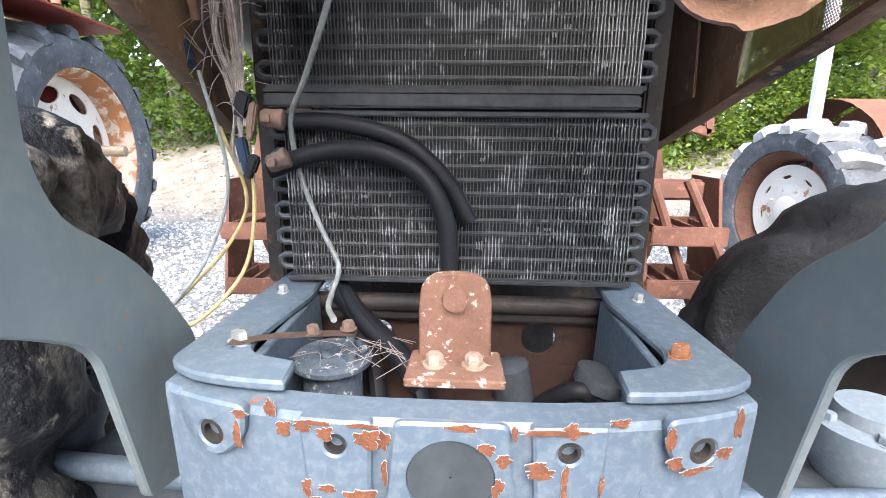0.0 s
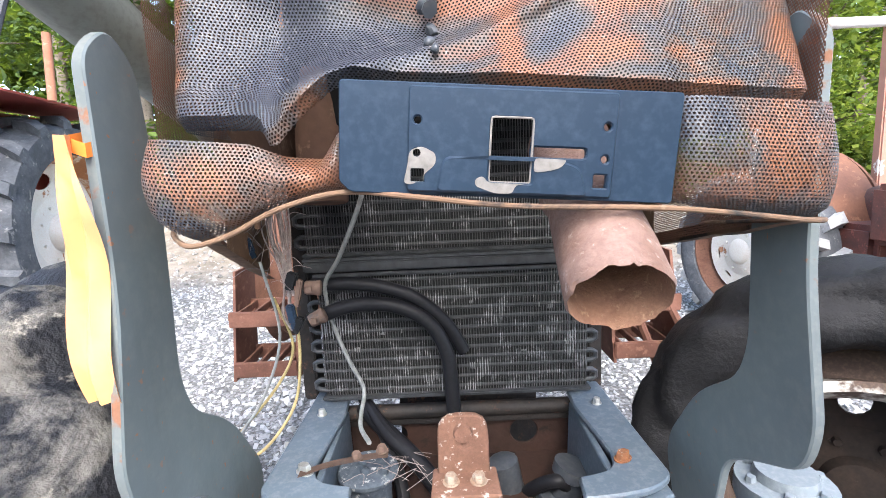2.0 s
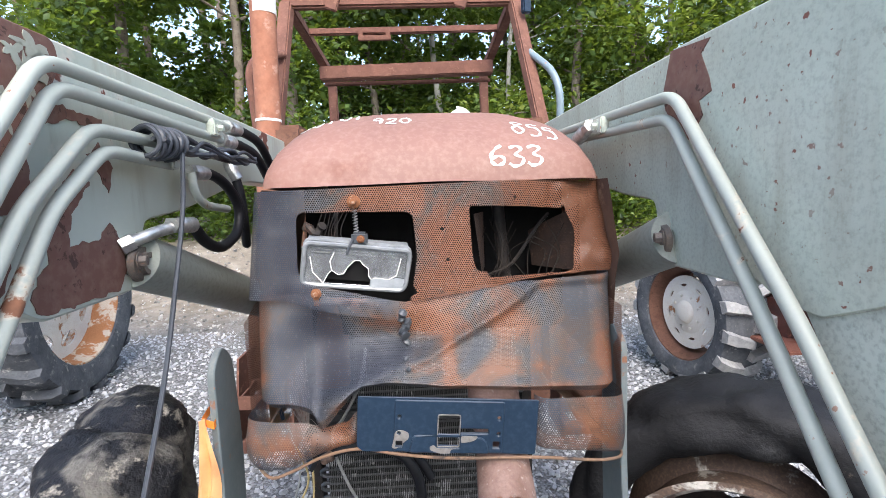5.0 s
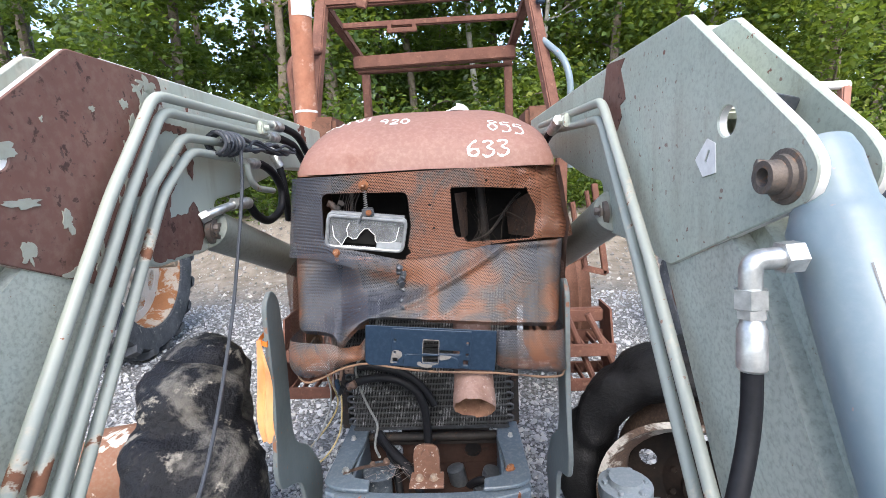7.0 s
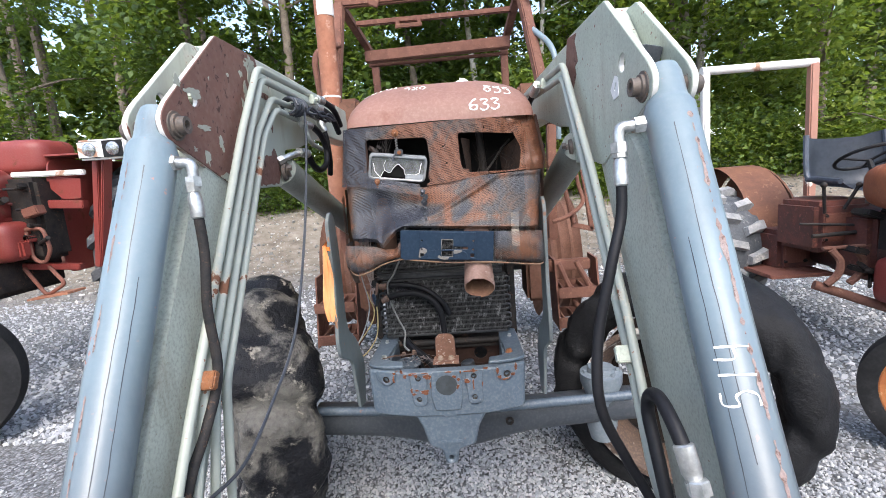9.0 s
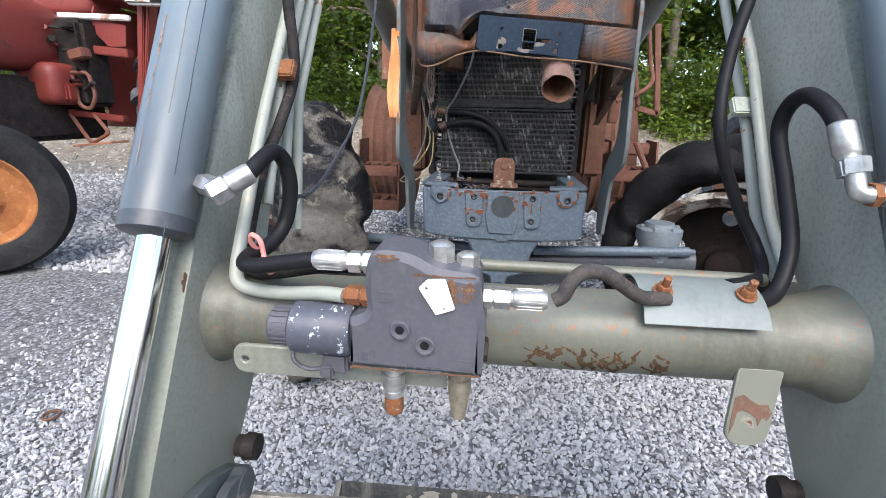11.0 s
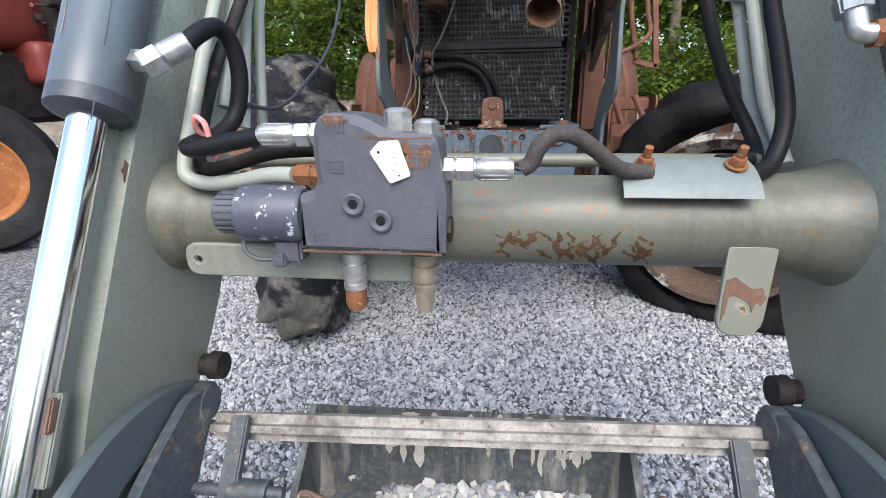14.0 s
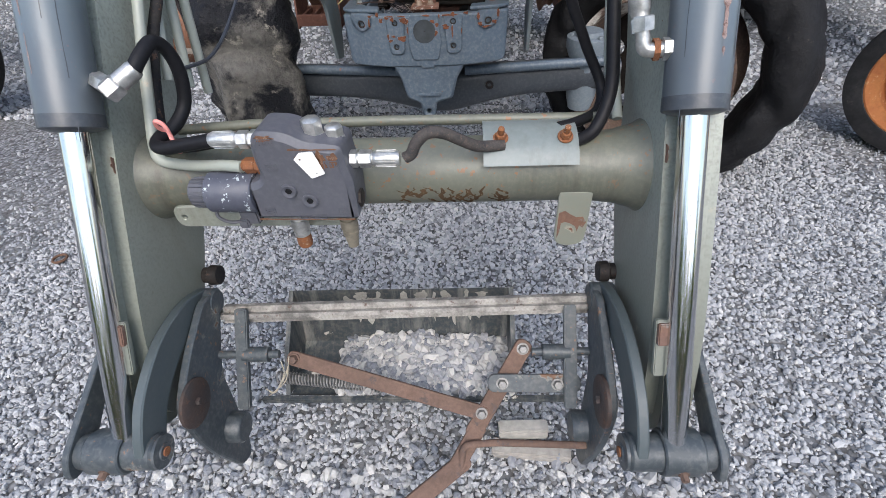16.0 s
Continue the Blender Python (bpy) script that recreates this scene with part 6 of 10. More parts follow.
def wheel(parent, c, way, R, Rr, w, tyre_mat, rim_mat, lugs=0, label="", sag=0.0, wob=0.0, hub=0.05, dish=0.0, holes=8, seed=1, name="wheel", tyre_label="", rim_label="", with_tyre=True, disc_mat=None, thick=0.020, disc_r=None, slot=(0.66, 0.11, 1.0), lug_mat=None):
    """slot: place, size and tangential stretch of the disc's holes."""
    way = Vector(way).normalized()
    m = way.to_track_quat("Z", "Y").to_matrix()
    c = Vector(c)
    top = thing(name, c, label, "wheel") if parent is None else None
    bm = bmesh.new()
    # rim barrel and dished disc
    prof = [(-w * 0.40, Rr + 0.018), (-w * 0.42, Rr + 0.022), (-w * 0.42, Rr - 0.004), (-w * 0.36, Rr - 0.012), (-w * 0.2, Rr - 0.05), (w * 0.2, Rr - 0.05), (w * 0.36, Rr - 0.012), (w * 0.42, Rr - 0.004), (w * 0.42, Rr + 0.022), (w * 0.40, Rr + 0.018), (w * 0.30, Rr - 0.004), (w * 0.18, Rr - 0.045), (-w * 0.18, Rr - 0.045), (-w * 0.30, Rr - 0.004)]
    ring_profile(bm, c, way, prof, 40)
    rim = part("rim" if parent is None else name, bm, rim_mat, top if parent is None else parent, rim_label if parent is None else label)
    bm = bmesh.new()
    o = circle((0, 0), disc_r or Rr - 0.045, 40)
    hs = []
    for k in range(holes):
        a = 2 * math.pi * (k + 0.3) / holes
        u, v = Vector((math.cos(a), math.sin(a))), Vector((-math.sin(a), math.cos(a)))
        hs.append([tuple(u * Rr * slot[0] + u * Rr * slot[1] * math.cos(q) + v * Rr * slot[1] * slot[2] * math.sin(q)) for q in (2 * math.pi * j / 12 for j in range(12))])
    plate(bm, o, hs, 0.012, Matrix.Translation(c) @ m.to_4x4() @ Matrix.Translation((0, 0, dish)))
    part("disc", bm, disc_mat or (M_discdark if rim_mat is M_rimmix else rim_mat), rim)
    bm = bmesh.new()
    lathe(bm, c + way * (dish - 0.02), way, [(0, Rr * 0.5), (0.02, Rr * 0.5), (0.035, Rr * 0.42), (0.05, Rr * 0.25), (0.05 + hub, Rr * 0.22), (0.06 + hub, Rr * 0.16)], 24)
    for k in range(8):
        a = 2 * math.pi * (k + 0.5) / 8
        hexhead(bm, c + way * (dish + 0.012) + m @ Vector((Rr * 0.36 * math.cos(a), Rr * 0.36 * math.sin(a), 0.0)), way, 0.013, 0.02)
    part("hub", bm, disc_mat or (M_discdark if rim_mat is M_rimmix else rim_mat), rim)
    if with_tyre:
        bm = bmesh.new()
        ring_profile(bm, c, way, tyre_profile(R, Rr, w), 56 if wob else 48, sag, wob, seed)
        part("tyre", bm, tyre_mat, top if parent is None else rim, tyre_label, smooth=50)
        if lugs:
            for k in range(lugs):
                for s in (-1, 1):
                    bm = bmesh.new()
                    a0 = 2 * math.pi * (k + (0.5 if s > 0 else 0)) / lugs
                    pts_lo, pts_hi = [], []
                    for t in lin(0, 1, 5):
                        ww = s * w * (0.03 + 0.50 * t)
                        aa = a0 + 0.20 * t * (2 * math.pi / lugs * lugs / 12)
                        rb = R - 0.006 - (0.045 if t > 0.9 else 0.012 * t)
                        rt = R + 1.9 * thick - (0.05 if t > 0.9 else 0.008 * t)
                        da = thick / R * (1.3 if t > 0.5 else 1.0)
                        pts_lo.append(((aa - da * 1.5, rb, ww), (aa + da * 1.5, rb, ww)))
                        pts_hi.append(((aa - da, rt, ww), (aa + da, rt, ww)))
                    P = lambda q: c + m @ Vector((q[1] * math.cos(q[0]), q[1] * math.sin(q[0]), q[2]))
                    g = [[bm.verts.new(P(lo[0])), bm.verts.new(P(hi[0])), bm.verts.new(P(hi[1])), bm.verts.new(P(lo[1]))] for lo, hi in zip(pts_lo, pts_hi)]
                    for u, v in zip(g, g[1:]):
                        for i in range(3):
                            bm.faces.new((u[i], u[i + 1], v[i + 1], v[i]))
                    bm.faces.new(g[0])
                    bm.faces.new(g[-1][::-1])
                    part("lug", bm, lug_mat or tyre_mat, top if parent is None else rim, smooth=50)
    return top or rim


def crumpled_tyre(c, way, R, Rr, w, seed, deep, slump=0.0):
    """A burnt tyre fallen slack: folds pressed in between stiff ridges."""
    way = Vector(way).normalized()
    m = way.to_track_quat("Z", "Y").to_matrix()
    c = Vector(c)
    bm = bmesh.new()
    seg, K = 120, 34
    rings = []
    for i in range(seg):
        a = 2 * math.pi * i / seg
        ring = []
        for k in range(K):
            b = 2 * math.pi * k / K
            cs, sn = math.cos(b), math.sin(b)
            r = (R + Rr) / 2 + (R - Rr) / 2 * math.copysign(abs(cs) ** 0.75, cs)
            ww = w / 2 * math.copysign(abs(sn) ** 0.75, sn)
            out = m @ Vector((math.cos(a), math.sin(a), 0))
            p = c + m @ Vector((r * math.cos(a), r * math.sin(a), ww))
            n = (out * cs + way * sn).normalized()
            q = p + Vector((seed, seed * 2, 0))
            d = 0.6 * deep * noise.noise(q * 2.1) - deep * (0.22 - min(0.22, abs(noise.noise(q * 2.9)))) / 0.22 * 0.6 + 0.30 * deep * noise.noise(q * 7.5) + 0.17 * deep * noise.noise(q * 17) + 0.10 * deep * noise.noise(q * 34)
            p = p + n * d
            low_ = max(0.0, 1 - p.z / 0.42)
            if slump and out.y < 0:
                p += Vector((0.10, -0.95, 0)) * slump * low_ * min(1.0, -out.y * 2.5)
            if p.z < 0.10:
                p.z = 0.012 + 0.88 * max(0.0, p.z)
            ring.append(bm.verts.new(p))
        rings.append(ring)
    for i in range(seg):
        u, v = rings[i], rings[(i + 1) % seg]
        for k in range(K):
            j = (k + 1) % K
            bm.faces.new((u[k], u[j], v[j], v[k]))
    return bm


FW = wheel(tractor, (-0.96, 0.92, 0.575), (-0.88, -0.47, 0), 0.60, 0.31, 0.34, M_burntpale, M_rimorange, 0, "front wheel with a burnt, sagging tyre", 0.2, 0.05, 0.05, -0.05, 6, 3, "front_wheel", with_tyre=False)
part("tyre", crumpled_tyre((-0.935, 0.90, 0.585), (-0.88, -0.47, 0), 0.615, 0.28, 0.40, 3.0, 0.085, 0.33), M_burntpale, FW, "burnt slack tyre folded and crusted with pale ash", smooth=80)
bm = bmesh.new()
lathe(bm, (-0.88, 0.80, 0.80), (-0.95, -0.30, 0), [(0, 0.15), (0.155, 0.15), (0.16, 0.165), (0.18, 0.165), (0.185, 0.15), (0.31, 0.148), (0.315, 0.13), (0.36, 0.12)], 32)
part("hub", bm, painted("peeling_hub", (0.22, 0.10, 0.055), under=(0.58, 0.52, 0.44), chip=0.555, scale=10, rough=0.75), FW, "rust-brown hub barrel with white paint peeling off")
FR = wheel(tractor, (1.043, 0.947, 0.471), (-0.54, -0.84, 0.05), 0.62, 0.352, 0.36, M_burnt, M_rimmix, 0, "front wheel turned across, its burnt tyre slack round the rim", 0.12, 0.05, 0.03, -0.10, 5, 8, "front_wheel", with_tyre=False)
part("tyre", crumpled_tyre((1.11, 1.00, 0.49), (-0.54, -0.84, 0.05), 0.615, 0.385, 0.40, 8.0, 0.055), M_burnt, FR, "burnt black tyre hanging slack round the rim", smooth=80)


def bare_rim(x, y, z, R, w, s):
    """A wide ribbed wheel rim left without its tyre."""
    bm = bmesh.new()
    prof = []
    for k in range(13):
        t = -0.5 + k / 12
        prof.append((t * w, R - 0.05 * (1 - (2 * t) ** 2) + (0.022 if k % 3 == 0 else 0.0)))
    inner = [(q, r - 0.03) for q, r in prof[::-1]]
    ring_profile(bm, (x, y, z), (s, 0, 0), prof + inner, 48)
    rim = part("rear_wheel", bm, M_rimrust, tractor, "wide ribbed rear rim, rusted and without its tyre")
    bm = bmesh.new()
    plate(bm, circle((y, z), R - 0.07, 36), [circle((y + R * 0.55 * math.cos(a), z + R * 0.55 * math.sin(a)), R * 0.12, 10) for a in (2 * math.pi * k / 8 for k in range(8))], 0.014, frame_yz(x + s * 0.03))
    part("disc", bm, M_rimrust, rim)
    return rim


bare_rim(-0.97, 3.05, 0.82, 0.53, 0.32, -1)
bare_rim(0.87, 3.05, 0.80, 0.52, 0.32, 1)
# bent door frame hanging beside the hood
for pts, r, nm in ((((0.78, 2.0, 1.60), (0.80, 2.0, 1.45), (0.85, 2.0, 1.22)), 0.016, "rail"), (((0.86, 2.0, 1.66), (0.89, 2.0, 1.48), (0.91, 1.98, 1.36), (0.82, 1.96, 1.28), (0.70, 1.95, 1.24)), 0.014, "rail")):
    bm = bmesh.new()
    sweep(bm, smooth_path(pts), r, 8)
    part("bent_rail", bm, M_cab, tractor, "bent rusty rail beside the hood")
bm = bmesh.new()
for a, b in (((0.91, 2.02, 1.70), (0.98, 2.02, 1.16)), ((0.985, 2.02, 1.165), (0.84, 2.02, 1.205))):
    a, b = V(*a), V(*b)
    box(bm, (a + b) / 2, (0.035, 0.03, (b - a).length), (b - a).to_track_quat("Z", "X").to_matrix(), 0.004)
part("door_frame", bm, M_cab, tractor, "remnant of a rusted cab door frame")
bm = bmesh.new()
rod(bm, (-0.96, 3.05, 0.8), (0.86, 3.05, 0.8), 0.11, seg=18)
box(bm, (0.03, 2.9, 0.85), (0.5, 0.9, 0.6), None, 0.06)
part("rear_axle", bm, M_darkmetal, tractor)

# ---- cab frame, stack, steps ----
bm = bmesh.new()
CL, CR, CY, CZ = -0.72, 0.62, 2.45, 2.93
cab = part("cab_frame", (lambda b: (box(b, ((CL + CR) / 2, CY, CZ + 0.03), (CR - CL + 0.06, 0.06, 0.13), None, 0.012), b)[1])(bm), M_cab, tractor, "rusted bare cab frame without glass")
def bar(name, a, b, w, d, lab=""):
    bm = bmesh.new()
    a, b = Vector(a), Vector(b)
    q = (b - a).to_track_quat("Z", "X").to_matrix()
    box(bm, (a + b) / 2, (w, d, (b - a).length), q, 0.008)
    return part(name, bm, M_cab, cab, lab)
bar("pillar", (CL, CY, CZ), (CL - 0.06, CY - 0.35, 1.9), 0.06, 0.075)
bar("pillar", (CR, CY, CZ), (CR + 0.12, CY - 0.35, 1.9), 0.06, 0.075)
bar("pillar", (CL - 0.06, CY - 0.35, 1.9), (CL - 0.05, CY - 0.35, 1.1), 0.06, 0.075)
bar("pillar", (CR + 0.12, CY - 0.35, 1.9), (CR + 0.10, CY - 0.35, 1.1), 0.06, 0.075)
bar("pillar", (CL + 0.02, 3.7, 2.82), (CL + 0.02, 3.7, 1.2), 0.07, 0.07)
bar("pillar", (CR - 0.02, 3.7, 2.82), (CR - 0.02, 3.7, 1.2), 0.07, 0.07)
bar("roof_rail", (CL, CY, CZ), (CL + 0.02, 3.7, 2.82), 0.06, 0.06)
bar("roof_rail", (CR, CY, CZ), (CR - 0.02, 3.7, 2.82), 0.06, 0.06)
bar("roof_bar", (CL, 2.85, 2.90), (CR, 2.85, 2.90), 0.045, 0.035)
bar("roof_bar", (CL, 3.32, 2.745), (CR, 3.32, 2.765), 0.10, 0.10)
bar("roof_bar", (CL, 3.45, 2.70), (CR, 3.45, 2.70), 0.03, 0.03)
bm = bmesh.new()
for x in (-0.34, -0.16):
    box(bm, (x, 2.83, 2.875), (0.03, 0.03, 0.07), None, 0.004)
box(bm, (-0.25, 2.82, 2.845), (0.22, 0.02, 0.035), None, 0.004)
part("mount", bm, M_cab, cab, "bent mounting strip under the roof bar")
for x in (-0.45, 0.30):
    bm = bmesh.new()
    box(bm, (x, CY - 0.04, CZ - 0.02), (0.07, 0.03, 0.08), rot("Y", 20), 0.006)
    part("mount", bm, M_cab, cab, "bent mounting tab on the cab frame")
bm = bmesh.new()
sweep(bm, bent_path([(-0.82, 2.15, 1.75), (-0.86, 2.10, 2.52), (-0.72, 2.3, 2.60)], 0.12), 0.022, 10)
part("grab_rail", bm, M_cab, cab)
bm = bmesh.new()
sweep(bm, bent_path([(0.80, 2.15, 1.80), (0.80, 2.12, 2.40), (0.66, 2.36, 2.62)], 0.15), 0.020, 10)
part("grab_rail", bm, M_cyl, cab, "grey bent grab rail")
bm = bmesh.new()
box(bm, (0.67, 2.35, 2.86), (0.05, 0.04, 0.10), rot("Z", 20), 0.006)
part("work_lamp", bm, M_blueplate, cab, "small blue lamp bracket on the cab post")
bm = bmesh.new()
lathe(bm, (-0.735, 1.93, 1.35), (0.02, 0.0, 1), [(0, 0.075), (0.55, 0.075), (0.56, 0.060), (1.42, 0.060), (1.42, 0.052), (1.3, 0.05)], 24)
stack = part("exhaust_pipe", bm, M_stack, tractor, "upright rusted exhaust stack with a pale tip")
bm = bmesh.new()
lathe(bm, (-0.706, 1.93, 2.675), (0.02, 0, 1), [(0, 0.0615), (0.10, 0.0615), (0.10, 0.052), (0.06, 0.05)], 24)
part("tip", bm, M_whitepipe, stack, "pale cover over the stack tip")
bm = bmesh.new()
lathe(bm, (-0.72, 1.93, 2.17), (0.02, 0, 1), [(0, 0.062), (0.012, 0.062)], 24)
part("band", bm, M_white, stack)
def steps(x0, x1, y, zs, name):
    xm = (x0 + x1) / 2
    for z in zs:
        bm = bmesh.new()
        box(bm, (xm, y, z), (x1 - x0, 0.02, 0.07), None, 0.004)
        st = part(name, bm, M_cab, tractor, "rusted open cab step")
        bm = bmesh.new()
        box(bm, (xm, y + 0.24, z), (x1 - x0, 0.02, 0.07), None, 0.004)
        part("step_rail", bm, M_cab, st)
        for k in range(4):
            bm = bmesh.new()
            box(bm, (x0 + (x1 - x0) * (k + 0.5) / 4, y + 0.12, z + 0.015), (0.012, 0.24, 0.03), None, 0.002)
            part("tread_bar", bm, M_cab, st)
    for x in (x0, x1):
        bm = bmesh.new()
        plate(bm, [(y - 0.01, zs[-1] - 0.05), (y + 0.25, zs[-1] - 0.05), (y + 0.32, zs[0] + 0.2), (y + 0.10, zs[0] + 0.2)], [], 0.012, frame_yz(x))
        part("step_cheek", bm, M_cab, tractor)
steps(-0.985, -0.70, 1.86, (0.76, 0.525), "cab_step")
steps(0.68, 0.95, 1.72, (0.80, 0.60), "cab_step")
bm = bmesh.new()
rod(bm, (0.80, 1.75, 1.0), (1.02, 1.70, 0.55), 0.018, seg=8)
rod(bm, (0.70, 1.80, 0.98), (0.90, 1.74, 0.45), 0.018, seg=8)
box(bm, (0.75, 1.9, 0.95), (0.35, 0.05, 0.08), None, 0.01)
part("step_brace", bm, M_cab, tractor)
# lift cylinders towards the loader mast
for s, px in ((-1, -0.53), (1, 0.52)):
    bm = bmesh.new()
    rod(bm, (px, 0.42, 1.68), (px + s * -0.02, 1.75, 1.22), 0.054, seg=24)
    part("mast_post", (lambda b: (box(b, (px, 1.72, 1.45), (0.12, 0.30, 1.3), None, 0.02), b)[1])(bmesh.new()), M_rimrust, tractor)
    part("lift_cylinder", bm, painted("grey_green_cylinder", (0.27, 0.29, 0.255), under=(0.16, 0.08, 0.05), chip=0.70, scale=8, rough=0.42, dirt=(0.14, 0.14, 0.12), dirt_amount=0.5), tractor, "grey-green lift cylinder")
write("633", 0.211, 0.335, 1.864, 0.054, 0.042, V(0, 1, -0.10))
write("855", 0.262, 0.525, 2.10, 0.048, 0.048, V(0, 0, -1))
write("80101", -0.165, 0.575, 2.10, 0.040, 0.042, V(0, 0, -1))
write("920", -0.035, 0.535, 2.10, 0.040, 0.040, V(0, 0, -1))
bm = bmesh.new()
rows = []
for q in lin(0, 1, 8):
    rows.append([(0.13 + 0.036 * math.cos(a) * math.sqrt(max(0.0, 1 - q * q)) * (1 + 0.3 * math.sin(3 * a)), 0.90 + 0.04 * math.sin(a) * math.sqrt(max(0.0, 1 - q * q)), 2.004 + 0.018 * q * (1 + 0.5 * math.cos(a))) for a in lin(0, 2 * math.pi, 21)])
sheet(bm, rows)
lone("white_rag", bm, M_white, "crumpled white rag lying on the hood", "rag", smooth=60)

# ---- loader guard plates ----
M_guardedge = painted("guard_cut_edge", (0.135, 0.155, 0.155), under=(0.22, 0.105, 0.06), chip=0.605, scale=9, rough=0.5, dirt=(0.25, 0.25, 0.22), dirt_amount=0.4, soft=0.04, vary=0.2)
GUARD = [(0.318, 1.490), (0.316, 1.24), (0.285, 1.06), (0.300, 1.005), (0.385, 0.965), (0.440, 0.93), (0.480, 0.72), (0.560, 0.70), (0.610, 0.84), (0.600, 0.885), (0.520, 1.00), (0.425, 1.065), (0.405, 1.12), (0.415, 1.33), (0.400, 1.490), (0.360, 1.525)]
for s, x, dy in ((-1, -0.361, 0.006), (1, 0.385, 0.036)):
    bm = bmesh.new()
    rad = [0.02, 0.05, 0.03, 0.03, 0.04, 0.05, 0.01, 0.01, 0.02, 0.02, 0.05, 0.04, 0.04, 0.05, 0.03, 0.04]
    plate(bm, rounded([(y + dy, z) for y, z in GUARD], rad), [], 0.013, frame_yz(x), 0.002)
    for f in bm.faces:
        f.material_index = 1 if abs(f.normal.x) < 0.5 else 0
    g = lone("guard_plate", bm, [M_guard, M_guardedge], "thick dark green-grey guard plate bolted beside the bracket", "guard plate", "guard plates")

# ribbon tied round the post
bm = bmesh.new()
pth = [(-0.378, 0.315, 1.396), (-0.358, 0.315, 1.388), (-0.358, 0.412, 1.412), (-0.378, 0.412, 1.418), (-0.378, 0.315, 1.396)]
g = []
for p in pth:
    g.append([V(*p), V(*p) + V(0, 0, 0.014)])
sheet(bm, g)
rib = lone("ribbon", bm, M_ribbon, "bright orange marking ribbon tied round the guard post", "ribbon", smooth=0)
bm = bmesh.new()
rows = []
for k in lin(0, 1, 18):
    z = 1.410 - 0.270 * k
    w = 0.008 + 0.010 * math.sin(min(1, k * 2) * 1.5)
    y = 0.308 - 0.006 * math.sin(k * 9)
    rows.append([(-0.374 + u * w + 0.004 * math.sin(k * 7), y + 0.007 * math.sin(u * 5 + k * 5), z) for u in lin(-1, 1, 7)])
sheet(bm, rows)
part("tail", bm, M_ribbonpale, rib, "pale orange hanging ribbon tail", smooth=60)

# ---- front loader ----
loader = thing("front_loader", (0.004, -0.1, 0), "grey-green front loader with peeling paint and lowered arms", "loader")
loader.rotation_euler.z = radians(1.3)
PIVOT = Matrix.Translation((0.004, -0.1, 0))
LTURN = PIVOT @ rot("Z", 1.3) @ PIVOT.inverted()
LX = 0.004                                   # middle of the loader
RB = 0.0495                                  # radius of the ram barrels
KNEE = [(0.02, 2.02), (0.400, 2.030), (0.43, 1.955), (0.27, 1.70), (0.12, 1.618), (0.05, 1.611), (-0.02, 1.640), (-0.215, 1.720), (-0.265, 1.740), (-0.278, 1.778), (-0.252, 1.812)]
KNEE_SHORT = [(0.02, 2.02), (0.27, 2.024), (0.275, 1.985), (0.15, 1.80), (0.09, 1.66)] + KNEE[5:]
KNEE_R = [0.01, 0.02, 0.02, 0.02, 0.02, 0.008, 0.01, 0.02, 0.03, 0.03, 0.03]
LOWER = [(0.23, 1.80), (0.115, 1.62), (-0.150, 1.20), (-0.335, 0.93), (-0.43, 0.66), (-0.56, 0.50), (-0.74, 0.36), (-0.84, 0.335), (-0.90, 0.42), (-0.84, 0.60), (-0.63, 0.98), (-0.20, 1.66), (0.0, 1.80)]
UPPER = [(0.12, 2.03), (0.60, 2.035), (1.75, 2.03), (1.85, 1.93), (1.75, 1.84), (1.05, 1.845), (0.64, 1.765), (0.475, 1.750), (0.470, 1.665), (0.425, 1.622), (0.20, 1.620), (0.0, 1.75)]


